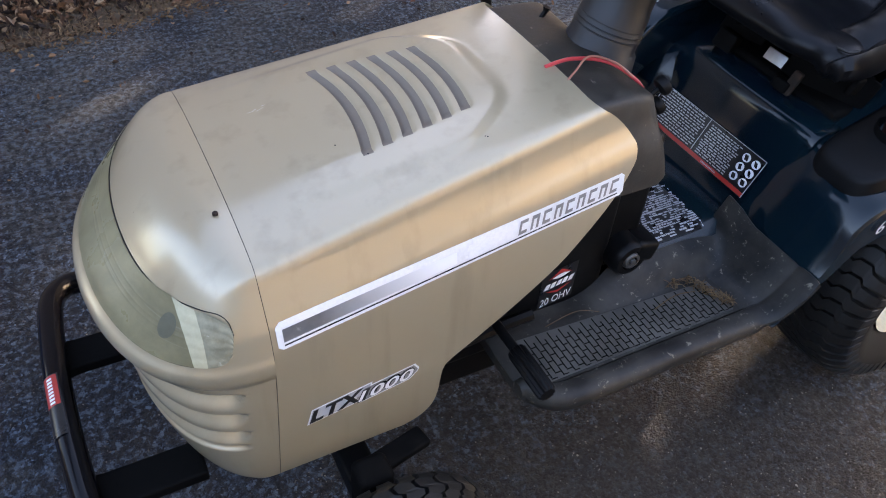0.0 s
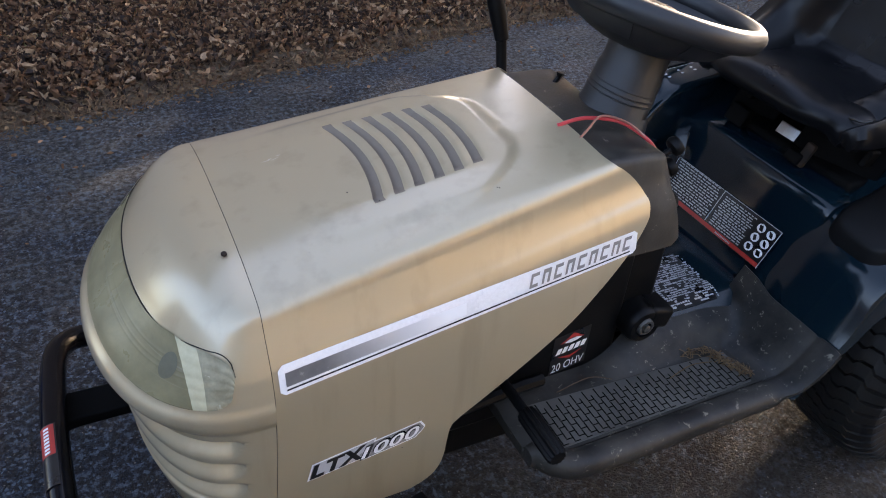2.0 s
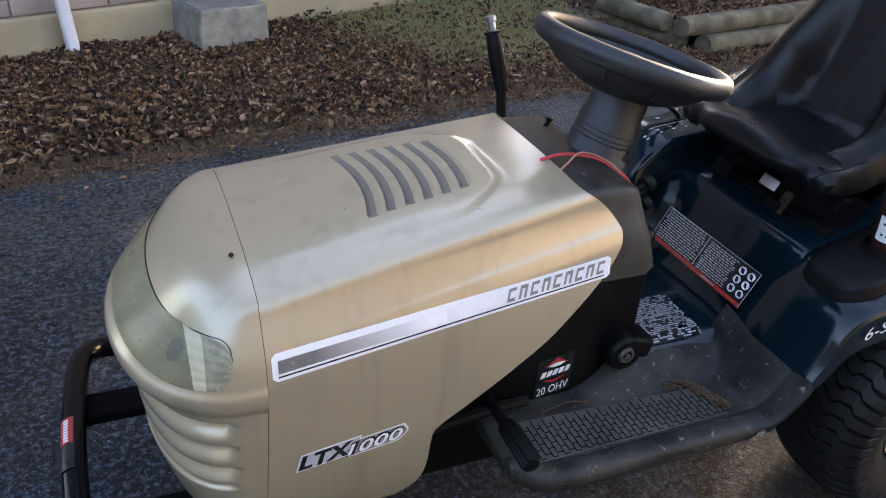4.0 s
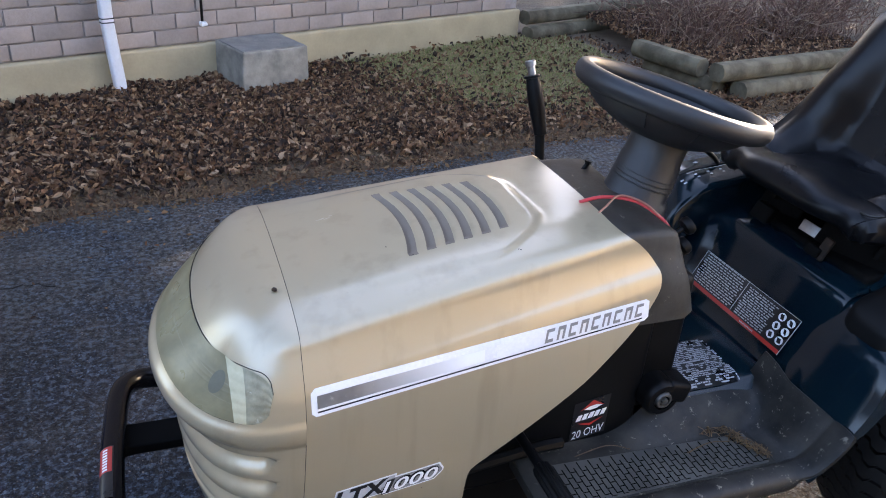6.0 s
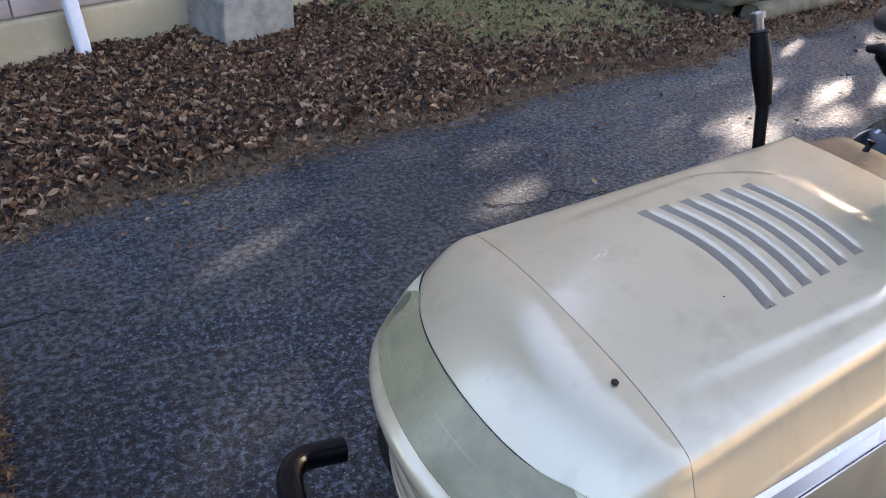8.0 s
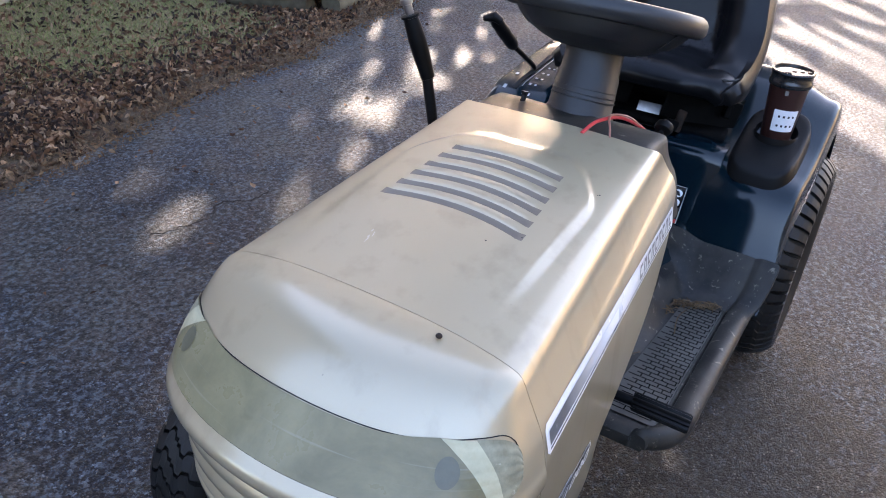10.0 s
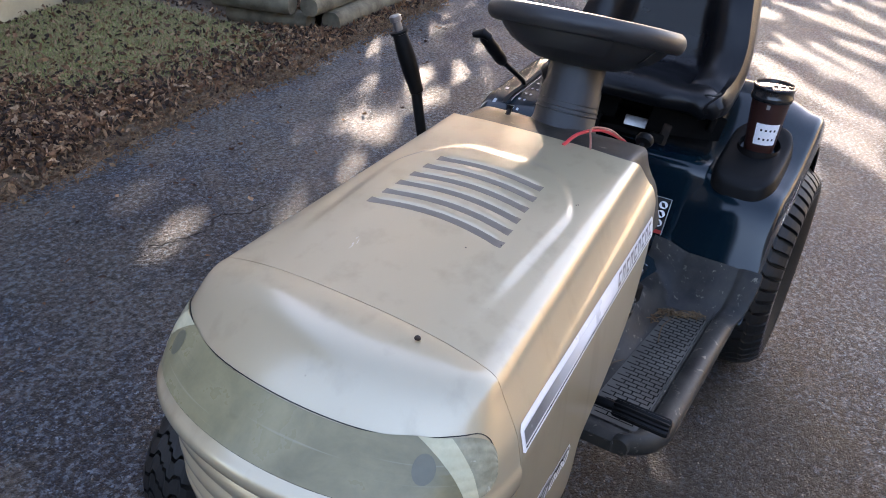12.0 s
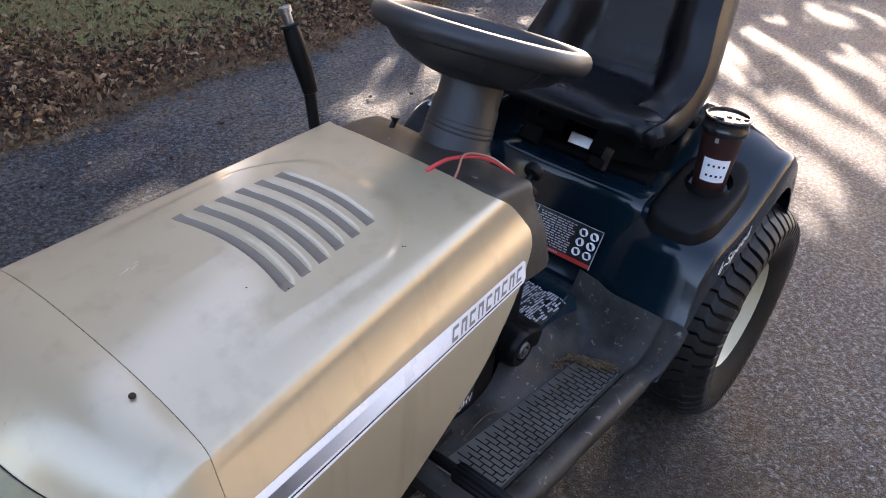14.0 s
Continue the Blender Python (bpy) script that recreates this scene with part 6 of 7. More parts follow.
def build_wheel(x, y, r, w, rim_r, lugs, out):
    """A tyre with turf tread on a pressed rim; out is +1 or -1, the side that faces away from the tractor."""
    m = Matrix.Translation((x, y, r)) @ Matrix.Rotation(radians(90), 4, 'X')
    hw = w / 2
    bm = bmesh.new()
    lathe(bm, [(rim_r * 1.06, -hw * 0.76), (rim_r * 1.02, -hw * 0.66), (rim_r * 0.93, -hw * 0.40), (rim_r * 0.55, -hw * 0.12), (rim_r * 0.5, 0.0), (rim_r * 0.55, hw * 0.12), (rim_r * 0.93, hw * 0.40), (rim_r * 1.02, hw * 0.66), (rim_r * 1.06, hw * 0.76)], m, 40, False)
    lathe(bm, [(0.032, -hw * 0.55), (0.036, -hw * 0.2), (0.036, hw * 0.2), (0.032, hw * 0.55)], m, 16)
    bmesh.ops.recalc_face_normals(bm, faces=bm.faces)
    wheel = part("wheel", bm, M_RIM, mower, "cream painted pressed steel wheel")
    bm = bmesh.new()
    half = [(rim_r * 1.0, 0.58), (rim_r * 1.08, 0.72), (r * 0.58, 0.86), (r * 0.66, 0.95), (r * 0.73, 1.0), (r * 0.79, 0.99), (r * 0.815, 0.96), (r * 0.853, 0.88), (r * 0.895, 0.72), (r * 0.922, 0.45), (r * 0.93, 0.0)]
    prof = [(a, -hw * b) for a, b in half] + [(a, hw * b) for a, b in reversed(half[:-1])]
    lathe(bm, prof, m, 64, False)
    bmesh.ops.recalc_face_normals(bm, faces=bm.faces)
    tyre = part("tyre", bm, M_RUBBER, wheel, "worn turf tread tyre")
    # zigzag tread bars: two shared meshes, turned round the axle
    step = 2 * math.pi / lugs
    line = [(0.0, 0.0), (0.12, 0.02), (0.20, 0.34), (0.34, 0.40), (0.42, 0.10), (0.62, 0.02), (0.70, 0.36), (0.84, 0.40), (0.93, 0.40), (0.99, 0.42), (1.03, 0.44)]
    for s in (-1, 1):
        bm = bmesh.new()
        top, bot = [], []
        for q, sh in line:
            aa = step * (sh * s + (0.18 if s > 0 else 0.0))
            drop = 1.0 - 0.145 * q ** 4
            wide = 0.40 if q < 0.8 else 0.33
            for lst, rr in ((top, 1.0), (bot, 0.89)):
                for d in (-wide, wide):
                    wd = d * step * (1.08 if rr < 1 else 1.0)
                    lst.append(Vector((r * rr * drop * math.cos(aa + wd), r * rr * drop * math.sin(aa + wd), s * hw * min(q, 1.0))))
        tv = [bm.verts.new(p) for p in top]
        bv = [bm.verts.new(p) for p in bot]
        for j in range(len(line) - 1):
            k = 2 * j
            bm.faces.new((tv[k], tv[k + 1], tv[k + 3], tv[k + 2]))
            bm.faces.new((bv[k], tv[k], tv[k + 2], bv[k + 2]))
            bm.faces.new((tv[k + 1], bv[k + 1], bv[k + 3], tv[k + 3]))
        bm.faces.new((bv[0], bv[1], tv[1], tv[0]))
        bm.faces.new((tv[-2], tv[-1], bv[-1], bv[-2]))
        bmesh.ops.recalc_face_normals(bm, faces=bm.faces)
        me = to_mesh("tread_bar", bm, False)
        me.materials.append(M_TREAD)
        for i in range(lugs):
            bar = new("tread_bar", me)
            bar.parent = wheel
            bar.matrix_basis = m @ Matrix.Rotation(step * i, 4, 'Z')
    bm = bmesh.new()
    lathe(bm, [(0.026, out * -hw * 0.3), (0.026, out * -hw * 0.62), (0.020, out * -hw * 0.68), (0.002, out * -hw * 0.69)], m, 16)
    part("hub_cap", bm, M_BLACK, wheel, "black hub cap")
    return wheel


SEAT_Y = 0.026


def build_seat():
    """One-piece bucket seat: the middle line dips and turns up the back, the rim runs straight from front to top."""
    mid = curve_pts([(1.072, 0, 0.690), (1.067, 0, 0.698), (1.080, 0, 0.707), (1.12, 0, 0.708), (1.18, 0, 0.701), (1.235, 0, 0.699), (1.275, 0, 0.715), (1.300, 0, 0.755), (1.318, 0, 0.81), (1.335, 0, 0.87), (1.352, 0, 0.94), (1.365, 0, 0.985), (1.38, 0, 1.000), (1.40, 0, 0.990)], 5)
    rim = curve_pts([(1.096, 0, 0.684), (1.088, 0, 0.694), (1.098, 0, 0.705), (1.135, 0, 0.712), (1.178, 0, 0.722), (1.212, 0, 0.744), (1.240, 0, 0.776), (1.260, 0, 0.815), (1.280, 0, 0.858), (1.306, 0, 0.900), (1.334, 0, 0.942), (1.354, 0, 0.966), (1.37, 0, 0.975), (1.39, 0, 0.965)], 5)
    n = len(mid)
    rows = []
    for i in range(n):
        f = i / (n - 1)
        row = []
        wide = 0.174 * lerp(0.90, 1.0, smooth01(f * 5)) * lerp(1.0, 0.80, smooth01((f - 0.36) / 0.4))
        for j in range(-16, 17):
            t = j / 16
            a = abs(t)
            k = smooth01((a - 0.48) / 0.36)
            p = mid[i].lerp(rim[i], k)
            crease = 0.013 * math.exp(-((a - 0.62) / 0.055) ** 2) * smooth01((f - 0.20) / 0.10) * (1 - smooth01((f - 0.52) / 0.10))
            fold = 0.006 * math.exp(-((f - 0.50) / 0.02) ** 2) * (a < 0.6)
            p = p + Vector((0.4 * (crease + fold), 0, -0.7 * crease - fold))
            # dent between front pad and side bolster, and pleats where the bolster turns up
            dent = 0.011 * math.exp(-((p.x - 1.148) / 0.011) ** 2) * smooth01((a - 0.45) / 0.25) * (f < 0.5)
            pleat = 0.0014 * math.sin((f - 0.42) * 60 + 5 * a) * smooth01((a - 0.40) / 0.15) * (1 - smooth01((a - 0.80) / 0.15)) * smooth01((f - 0.40) / 0.05) * (1 - smooth01((f - 0.62) / 0.08))
            ripple = 0.0018 * noise.noise((p.x * 22, t * 5, 3.0)) * (f > 0.12)
            puff = 0.011 * math.cos(min(1.0, a / 0.62) * math.pi / 2) * smooth01((f - 0.10) / 0.08) * (1 - smooth01((f - 0.36) / 0.10)) - 0.010 * smooth01((a - 0.86) / 0.14)
            p = p + Vector((-0.6 * pleat, 0, 0.6 * pleat - dent + ripple + puff))
            row.append((p.x, SEAT_Y + t * wide, p.z))
        # rolled edge, down and under
        ends = ((0.010, 0.008, -0.005), (0.034, 0.012, -0.018), (0.066, 0.010, -0.038), (0.088, -0.004, -0.050))
        steep = smooth01((f - 0.15) / 0.5)
        left = [(rim[i].x + dx * steep, SEAT_Y - (wide + dy), rim[i].z + dz * (0.45 + 0.55 * smooth01((f - 0.12) / 0.15)) * (1 - 0.75 * steep)) for dx, dy, dz in reversed(ends)]
        right = [(rim[i].x + dx * steep, SEAT_Y + wide + dy, rim[i].z + dz * (0.45 + 0.55 * smooth01((f - 0.12) / 0.15)) * (1 - 0.75 * steep)) for dx, dy, dz in ends]
        rows.append(left + row + right)
    bm = bmesh.new()
    grid(bm, rows)
    bmesh.ops.recalc_face_normals(bm, faces=bm.faces)
    ob = part("seat", bm, M_VINYL, mower, "black vinyl bucket seat, scuffed at a front corner")
    thicken(ob, 0.012, -1.0)
    bm = bmesh.new()
    rbox(bm, (0.24, 0.33, 0.020), 0.009, Matrix.Translation((1.225, SEAT_Y, 0.674)), 4)
    part("seat_pan", bm, M_BLACK, mower, "black seat pan edge")
    # worn, split corner of the front roll
    bm = bmesh.new()
    tube(bm, curve_pts([(1.098, -0.123, 0.713), (1.096, -0.136, 0.716), (1.102, -0.148, 0.716), (1.115, -0.154, 0.718)], 5), 0.0022, 6)
    part("split_seam", bm, M_DUSTY, mower, "rubbed grey split in the vinyl")


def build_guard():
    """Tubular front guard, ends turned back, on two plates."""
    pts = [(0.005, 0.256, 0.300), (-0.050, 0.254, 0.309), (-0.076, 0.235, 0.317), (-0.091, 0.195, 0.325), (-0.098, 0.10, 0.331), (-0.100, 0, 0.333), (-0.098, -0.10, 0.331), (-0.091, -0.195, 0.325), (-0.076, -0.235, 0.317), (-0.050, -0.254, 0.309), (0.005, -0.256, 0.300)]
    bm = bmesh.new()
    tube(bm, curve_pts(pts, 6), 0.0185, 16)
    guard = part("front_guard", bm, M_GUARD, mower, "glossy black tubular front guard")
    for s in (-1, 1):
        bm = bmesh.new()
        rbox(bm, (0.17, 0.058, 0.020), 0.004, Matrix.Translation((-0.028, s * 0.127 - 0.032, 0.306)), 12, lambda q: (q.x, q.y * (1 + 0.5 * smooth01((-0.045 - q.x) / 0.04)), q.z))
        part("guard_plate", bm, M_PLATE, guard, "flat black mounting plate")
    ring = lambda u, v: Vector((-0.0997 - 0.0190 * math.cos(v), u, 0.3328 + 0.0190 * math.sin(v)))
    lab = part("guard_label", quad_patch(bmesh.new(), -0.075, 0.035, 0.40, 1.75, ring, 10, 6), M_INK, guard, "black label with a red field")
    ring2 = lambda u, v: Vector((-0.0997 - 0.0195 * math.cos(v), u, 0.3328 + 0.0195 * math.sin(v)))
    part("red_field", quad_patch(bmesh.new(), -0.022, 0.033, 0.55, 1.65, ring2, 6, 6), M_RED, lab)
    ring3 = lambda u, v: Vector((-0.0997 - 0.0200 * math.cos(v), u, 0.3328 + 0.0200 * math.sin(v)))
    bm = bmesh.new()
    for i in range(8):
        quad_patch(bm, -0.019 + 0.0062 * i, -0.0152 + 0.0062 * i, 0.90, 1.30, ring3, 1, 2)
    part("pale_blocks", bm, M_WHITE, lab)


def build_levers():
    # lift lever beside the hood
    a, b, c = Vector((0.708, 0.250, 0.50)), Vector((0.703, 0.283, 0.735)), Vector((0.688, 0.311, 0.830))
    bm = bmesh.new()
    tube(bm, [a, Vector((0.707, 0.262, 0.62)), b], 0.0095, 12)
    lever = part("lift_lever", bm, M_BLACK, mower, "black attachment lift lever")
    d = (c - b).normalized()
    bm = bmesh.new()
    tube(bm, [b - d * 0.012, b - d * 0.010, b + d * 0.004, b + d * 0.03, b + d * 0.06, b + d * 0.085, c - d * 0.004, c - d * 0.003, c + d * 0.001, c + d * 0.002], [0.010, 0.0125, 0.0130, 0.0150, 0.0155, 0.0140, 0.0130, 0.0165, 0.0165, 0.012], 16)
    part("grip", bm, M_BLACK, lever, "black rubber grip")
    bm = bmesh.new()
    tube(bm, [c, c + d * 0.018, c + d * 0.019, c + d * 0.027, c + d * 0.029], [0.0075, 0.0075, 0.0105, 0.0105, 0.008], 14)
    part("push_button", bm, M_STEEL, lever, "bare metal push button")
    # gear quadrant on the far fender
    bm = bmesh.new()
    prof = [(0.965, 0.50), (0.985, 0.565), (1.02, 0.605), (1.06, 0.626), (1.12, 0.634), (1.20, 0.645), (1.30, 0.657), (1.38, 0.655)]
    pts = curve_pts([(x, 0, z) for x, z in prof], 5)
    grid(bm, [[(p.x, y, p.z + dz) for y, dz in ((0.190, -0.09), (0.194, -0.012), (0.198, -0.004), (0.206, 0.0), (0.31, 0.0), (0.322, -0.004), (0.328, -0.012), (0.331, -0.06))] for p in pts])
    bmesh.ops.recalc_face_normals(bm, faces=bm.faces)
    quadrant = part("gear_quadrant", bm, M_NAVY, mower, "black gear quadrant plate with white marks")
    qz = lambda x: table(x, prof)
    bm = bmesh.new()
    for i in range(6):
        x = 1.03 + 0.030 * i
        for k in range(2):
            quad_patch(bm, x, x + 0.006, 0.235 + 0.012 * k, 0.240 + 0.012 * k, lambda u, v: Vector((u, v, qz(u) + 0.0012)), 1, 1)
    for i in range(2):
        quad_patch(bm, 1.035 + 0.055 * i, 1.045 + 0.055 * i, 0.294, 0.301, lambda u, v: Vector((u, v, qz(u) + 0.0012)), 1, 1)
    quad_patch(bm, 1.05, 1.21, 0.262, 0.2632, lambda u, v: Vector((u, v, qz(u) + 0.0012)), 10, 1)
    part("gear_marks", bm, M_PALETXT, quadrant, "white gear marks")
    bm = bmesh.new()
    quad_patch(bm, 1.04, 1.25, 0.270, 0.280, lambda u, v: Vector((u, v, qz(u) + 0.0016)), 10, 1)
    part("gear_slot", bm, M_DARK, quadrant)
    bm = bmesh.new()
    tube(bm, curve_pts([(1.135, 0.275, 0.625), (1.130, 0.278, 0.645), (1.095, 0.285, 0.672), (1.055, 0.296, 0.703)], 5), 0.0055, 10)
    shift = part("gear_lever", bm, M_BLACK, mower, "black cranked gear lever")
    bm = bmesh.new()
    p, q = Vector((1.058, 0.295, 0.700)), Vector((0.975, 0.303, 0.772))
    e = (q - p).normalized()
    tube(bm, [p, p + e * 0.008, p + e * 0.03, p + e * 0.045, p + e * 0.06, p + e * 0.08, q - e * 0.012, q], [0.009, 0.0125, 0.0135, 0.0125, 0.0140, 0.0125, 0.0130, 0.007], 14)
    part("knob", bm, M_BLACK, shift, "moulded black plastic grip")
    bm = bmesh.new()
    tube(bm, [q - e * 0.008 + Vector((0, -0.012, 0)), q + Vector((0, 0.0, 0.004)), q - e * 0.004 + Vector((-0.006, 0.022, 0.0))], [0.008, 0.011, 0.006], 10)
    part("thumb_rest", bm, M_BLACK, shift)


def build_labels():
    # warning label on the sloping platform front
    def place(off):
        def f(u, v):          # u along -y from the far end, v upwards
            x = lerp(1.026, 1.0605, v)
            z = lerp(0.432, 0.499, v)
            y = 0.150 - 0.272 * u
            return Vector((x, y, z)) + Vector((-0.888, 0, 0.459)) * off
        return f
    lab = part("warning_label", quad_patch(bmesh.new(), 0, 1, 0, 1, place(0.0030), 6, 2), M_INK, mower, "black safety label with white print and a red band")
    part("red_band", quad_patch(bmesh.new(), 0.0, 1.0, 0.015, 0.115, place(0.0036), 4, 1), M_RED, lab)
    bm = bmesh.new()
    rnd = random.Random(6)
    for (c0, c1, rows, v0, v1) in ((0.02, 0.46, 13, 0.17, 0.97), (0.50, 0.80, 13, 0.17, 0.90)):
        for i in range(rows):
            v = lerp(v0, v1, i / (rows - 1))
            u = c0 + rnd.uniform(0, 0.02)
            while u < c1 - 0.02:
                w = rnd.uniform(0.015, 0.05)
                quad_patch(bm, u, min(u + w, c1), v - 0.016, v + 0.012, place(0.0037), 1, 1)
                u += w + 0.009
    quad_patch(bm, 0.475, 0.482, 0.13, 0.99, place(0.0037), 1, 1)
    for (u0, u1, v0, v1) in ((0, 1, 0.985, 1.0), (0.994, 1.0, 0.0, 1.0), (0.0, 0.005, 0, 1)):
        quad_patch(bm, u0, u1, v0, v1, place(0.0037), 1, 1)
    for k in range(12):
        quad_patch(bm, 0.60 + 0.012 * k, 0.608 + 0.012 * k, 0.045, 0.085, place(0.0040), 1, 1)
    part("fine_print", bm, M_PALETXT, lab, "lines of fine white print", False)["kind"] = "stuff"
    for i in range(6):
        cu, cv = 0.862 + 0.085 * (i % 2), 0.80 - 0.25 * (i // 2)
        bm = bmesh.new()
        bm.faces.new([bm.verts.new(place(0.0039)(cu + 0.033 * math.cos(a), cv + 0.105 * math.sin(a))) for a in [2 * math.pi * k / 16 for k in range(16)]])
        bmesh.ops.recalc_face_normals(bm, faces=bm.faces)
        ic = part("pictogram", bm, M_WHITE, lab, "round white pictogram", False)
        bm = bmesh.new()
        for a in (rnd.uniform(0, 3), rnd.uniform(3, 6)):
            quad_patch(bm, -0.016, 0.016, -0.018, 0.018, lambda u, v: place(0.0043)(cu + u * math.cos(a) - v * 0.4, cv + 3.2 * (v + u * 0.4 * math.sin(a))), 1, 1)
        bmesh.ops.recalc_face_normals(bm, faces=bm.faces)
        part("pictogram_mark", bm, M_INK, ic, "", False)
    # worn silver label on the tunnel
    def floor(off):
        return lambda u, v: Vector((0.835 + 0.135 * u, -0.130 + 0.125 * v, 0.4005 + 0.002 * v + off + (-0.006 * (1 - min(1, v / 0.16)) if v < 0.16 else 0)))
    lab2 = part("tunnel_label", quad_patch(bmesh.new(), 0, 1, 0.0, 1, floor(0.0016), 4, 8), M_INK, mower, "worn black and silver instruction label")
    bm = bmesh.new()
    for i in range(24):
        v = 0.04 + 0.040 * i
        u = 0.02
        while u < 0.96:
            w = rnd.uniform(0.01, 0.07) * (2.2 if i % 6 == 0 else 1.0)
            if rnd.random() < 0.72:
                quad_patch(bm, u, min(u + w, 0.98), v - rnd.uniform(0.008, 0.017), v + rnd.uniform(0.008, 0.017), floor(0.0024), 1, 1)
            u += w + 0.009
    part("worn_print", bm, M_PALETXT, lab2, "rubbed silver print", False)["kind"] = "stuff"
    # engine label
    def eng(off):
        return lambda u, v: Vector((0.612 + u, -0.130 - off, 0.335 + 0.16 * u + v))
    mark = part("engine_label", quad_patch(bmesh.new(), 0.0, 0.066, 0.0, 0.080, eng(0.0015), 2, 2), M_INK, mower, "black engine label with red and white marks")
    for body, size, u0, v0, want in (("20 OHV", 0.024, 0.004, 0.004, 0.058),):
        vs, fs = letters(body, size, 0.0)
        wd = max(u for u, _ in vs)
        bm = flat_faces(bmesh.new(), [(u0 + u * want / wd, v0 + v) for u, v in vs], fs, eng(0.0024))
        bmesh.ops.recalc_face_normals(bm, faces=bm.faces)
        part("lettering", bm, M_WHITE, mark, "white lettering", False)
    bm = bmesh.new()
    for pts in (((0.012, 0.062), (0.034, 0.078), (0.056, 0.062), (0.034, 0.068)), ((0.010, 0.036), (0.034, 0.024), (0.058, 0.036), (0.034, 0.030))):
        bm.faces.new([bm.verts.new(eng(0.0022)(u, v)) for u, v in pts])
    part("red_chevrons", bm, M_RED, mark, "red chevrons", False)
    bm = bmesh.new()
    for i in range(5):
        quad_patch(bm, 0.006 + 0.011 * i, 0.0145 + 0.011 * i, 0.041, 0.053, lambda u, v: eng(0.0024)(u + 0.3 * (v - 0.041), v), 1, 1)
    quad_patch(bm, 0.018, 0.052, 0.059, 0.067, eng(0.0026), 3, 1, 0.004)
    part("white_blocks", bm, M_WHITE, mark, "white block shapes", False)
    # speed lettering along the fender's edge
    vs, fs = letters("6-Speed", 0.036, 0.2)
    wd = max(u for u, _ in vs)
    def edge(u, v):
        x = 1.082 + u * 0.96
        return Vector((x - 0.28 * v, -0.3305 - 0.0006, fender_z(x) - 0.050 + v * 0.9))
    bm = flat_faces(bmesh.new(), [(u * 0.125 / wd, v) for u, v in vs], fs, edge)
    bmesh.ops.recalc_face_normals(bm, faces=bm.faces)
    part("fender_lettering", bm, M_WHITE, mower, "white lettering along the fender edge", False)


def build_cup_holder():
    bm = bmesh.new()
    cx, cy = 1.164, -0.236

    def outline(k, grow, dz, flat=None):
        pts = []
        for i in range(48):
            a = 2 * math.pi * i / 48
            c, s = math.cos(a), math.sin(a)
            x = cx + (0.098 + grow) * math.copysign(abs(c) ** 0.55, c)
            y = cy + (0.062 + grow * 0.8) * math.copysign(abs(s) ** 0.55, s)
            z = fender_z(x) + dz if flat is None else flat
            pts.append(Vector((x, y, z)))
        return pts

    def top(i, k):
        o = outline(0, -0.007, 0.025)[i]
        a = 2 * math.pi * i / 48
        h = Vector((1.190 + 0.0415 * math.cos(a), -0.236 + 0.0415 * math.sin(a), 0))
        h.z = fender_z(h.x) + 0.026
        return o.lerp(h, k)

    rows = [outline(0, 0.004, 0.000), outline(0, 0.0, 0.017), outline(0, -0.002, 0.022), outline(0, -0.007, 0.025)]
    rows += [[top(i, k) for i in range(48)] for k in (0.35, 0.7, 1.0)]
    rows.append([Vector((1.190 + 0.0395 * math.cos(2 * math.pi * i / 48), -0.236 + 0.0395 * math.sin(2 * math.pi * i / 48), 0.608)) for i in range(48)])
    rows.append([Vector((1.190 + 0.036 * math.cos(2 * math.pi * i / 48), -0.236 + 0.036 * math.sin(2 * math.pi * i / 48), 0.582)) for i in range(48)])
    vs = grid(bm, rows, closed=True)
    cap(bm, vs[-1])
    bmesh.ops.recalc_face_normals(bm, faces=bm.faces)
    part("cup_holder", bm, M_BLACK, mower, "dark grey moulded cup holder on the fender")


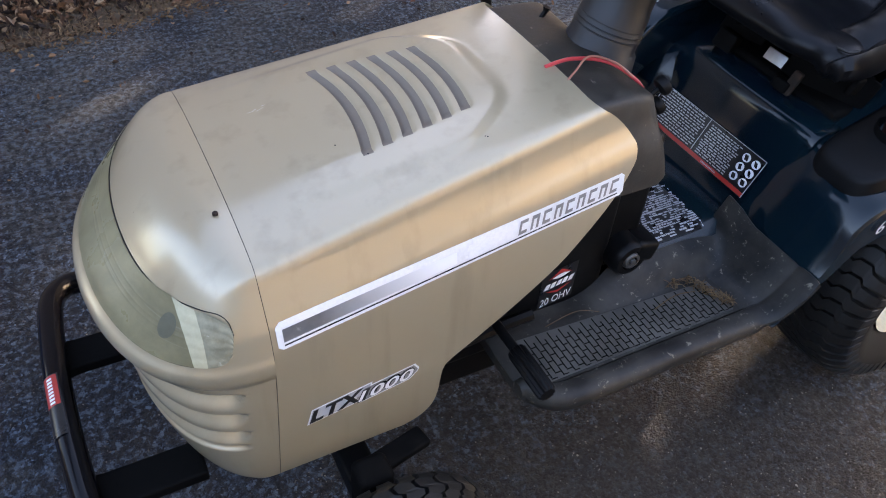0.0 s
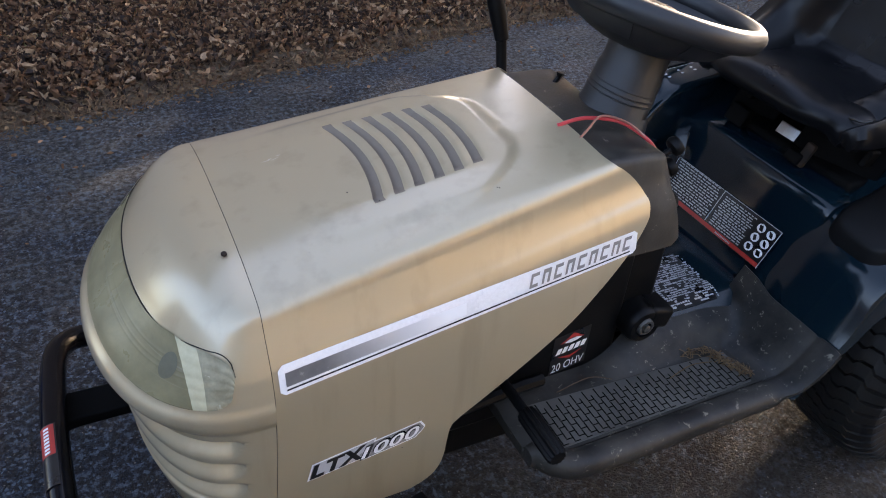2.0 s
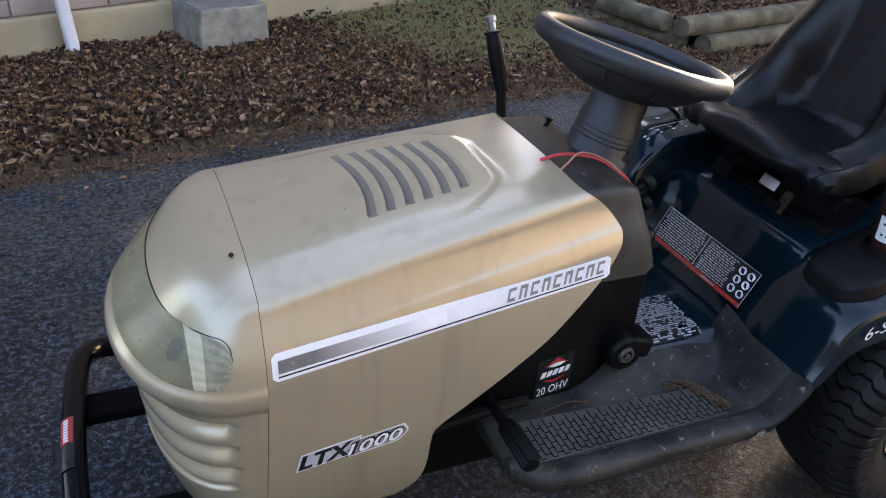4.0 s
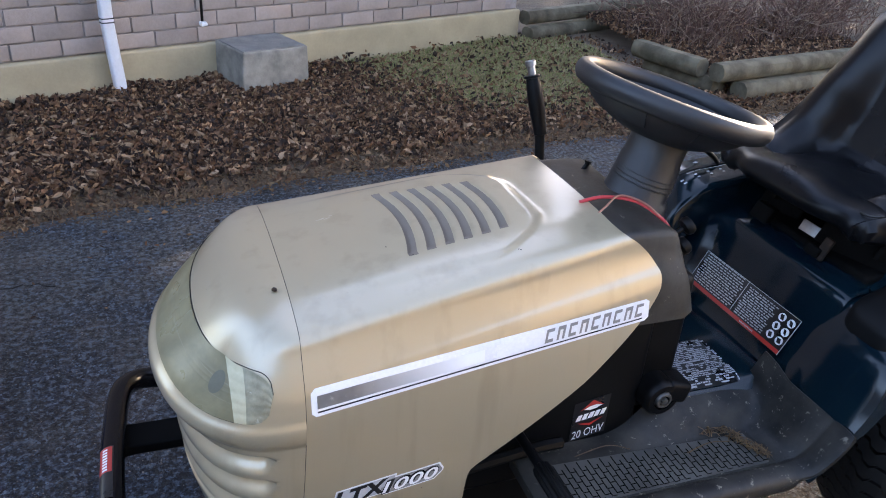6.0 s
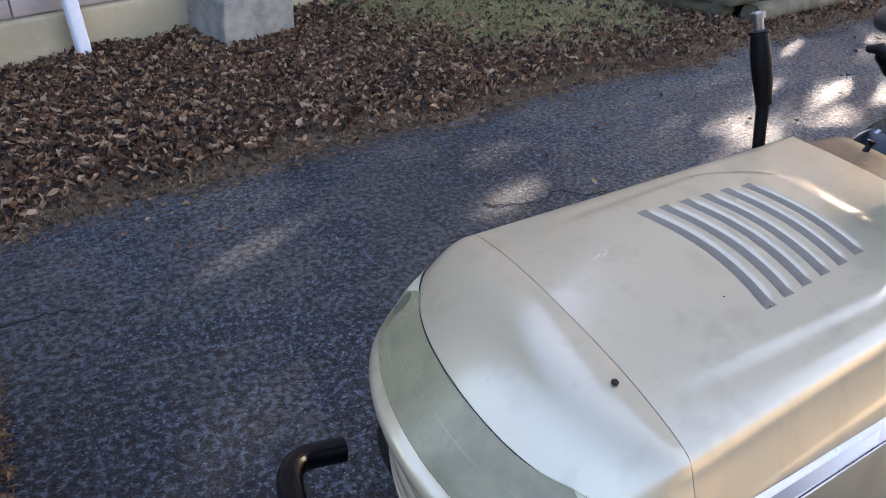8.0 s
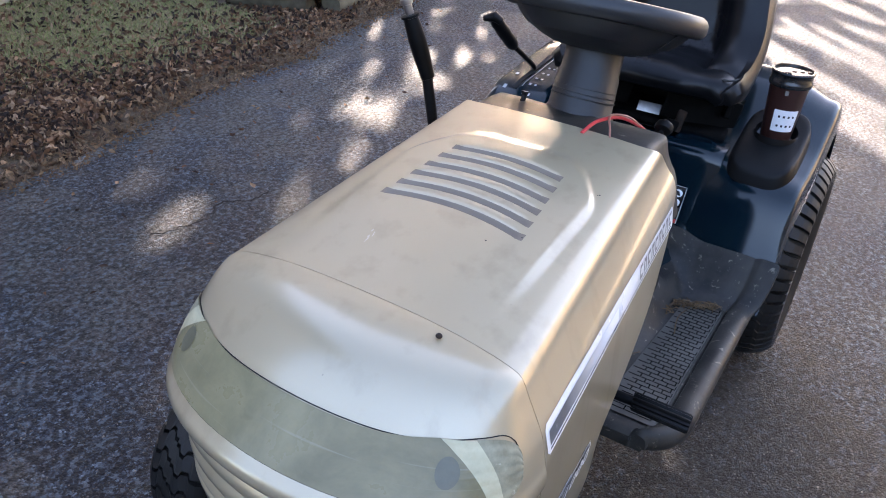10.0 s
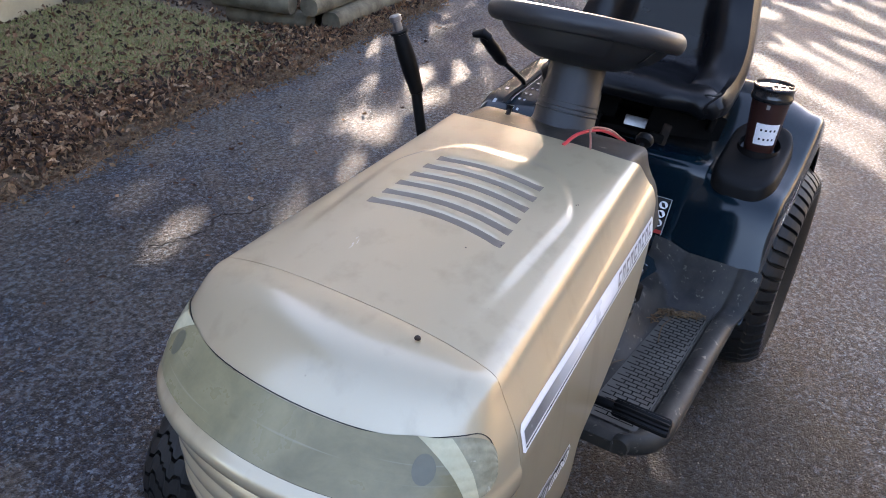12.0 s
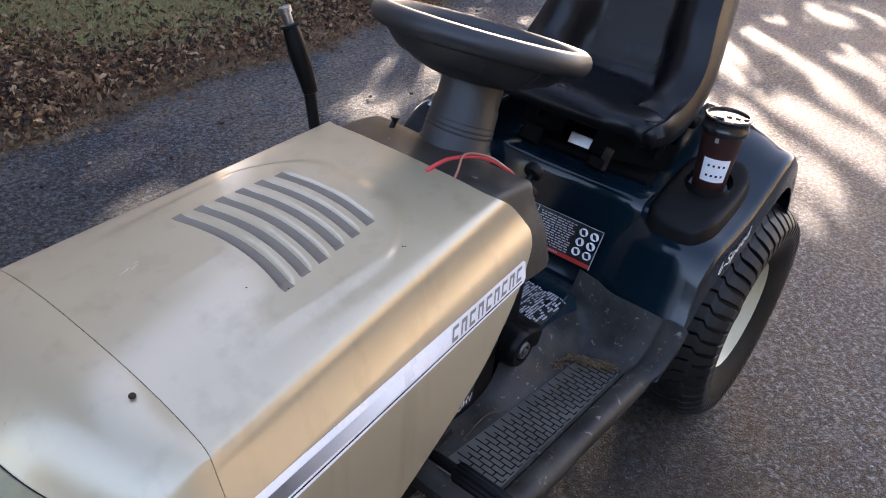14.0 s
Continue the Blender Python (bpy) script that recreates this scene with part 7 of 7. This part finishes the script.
def build_cup():
    cup = root("coffee_cup", "brown paper coffee cup with a black lid in the holder", "cup", (1.190, -0.236, 0.583))
    bm = bmesh.new()
    lathe(bm, [(0.0270, 0.0), (0.0275, 0.003), (0.0365, 0.130), (0.0370, 0.134)], None, 40)
    part("cup_body", bm, M_CUP, cup, "brown card cup")
    bm = bmesh.new()
    lathe(bm, [(0.0372, 0.124), (0.0398, 0.125), (0.0404, 0.130), (0.0398, 0.134), (0.0385, 0.136), (0.0381, 0.146), (0.0398, 0.148), (0.0401, 0.151), (0.0385, 0.1535), (0.0359, 0.153), (0.0350, 0.1495), (0.0175, 0.1500), (0.0009, 0.1502)], None, 40)
    lid = part("lid", bm, M_LID, cup, "black plastic lid")
    bm = bmesh.new()
    rbox(bm, (0.012, 0.022, 0.004), 0.0018, Matrix.Translation((-0.022, 0.012, 0.151)) @ Matrix.Rotation(0.5, 4, 'Z'), 2)
    part("sip_tab", bm, M_LID, lid, "folded sip tab")
    bm = bmesh.new()
    for i in range(3):
        lathe(bm, [(0.0048, 0.1495), (0.0046, 0.1515), (0.002, 0.1518)], Matrix.Translation((0.012 - 0.006 * i, -0.020 + 0.013 * i - 0.008, 0)), 10)
    part("lid_dimples", bm, M_LID, lid)
    wrap = lambda off: (lambda u, v: Vector(((lerp(0.0275, 0.0365, v / 0.130) + off) * math.cos(u), (lerp(0.0275, 0.0365, v / 0.130) + off) * math.sin(u), v)))
    a0 = math.radians(205)
    lab = part("cup_label", quad_patch(bmesh.new(), a0 - 0.75, a0 + 0.70, 0.038, 0.082, wrap(0.0004), 24, 4, 0.0), M_WHITE, cup, "white printed label")
    bm = bmesh.new()
    for r, n in ((0.069, 4), (0.050, 4)):
        for i in range(n):
            u = a0 - 0.40 + 0.27 * i
            quad_patch(bm, u - 0.06, u + 0.06, r - 0.0022, r + 0.0022, lambda a, b: wrap(0.0008)(a, b), 2, 2)
    part("label_marks", bm, M_INK, lab, "small dark printed marks", False)
    bm = quad_patch(bmesh.new(), a0 - 0.42, a0 - 0.24, 0.112, 0.121, wrap(0.0006), 2, 2)
    part("small_tag", bm, M_GREYTXT, cup)


build_hood()
build_nose()
build_lens()
build_seam()
build_hood_marks()
build_decals()
build_dash()
build_steering()
build_fenders()
build_latch_plate()
build_floor()
build_chassis()
build_wheel(0.268, -0.352, 0.160, 0.118, 0.078, 30, -1)
build_wheel(0.268, 0.352, 0.160, 0.118, 0.078, 30, 1)
build_wheel(1.393, -0.247, 0.255, 0.21, 0.118, 52, -1)
build_wheel(1.393, 0.247, 0.255, 0.21, 0.118, 52, 1)
build_seat()
build_guard()
build_levers()
build_labels()
build_cup_holder()
build_cup()
build_litter()
build_pavers()
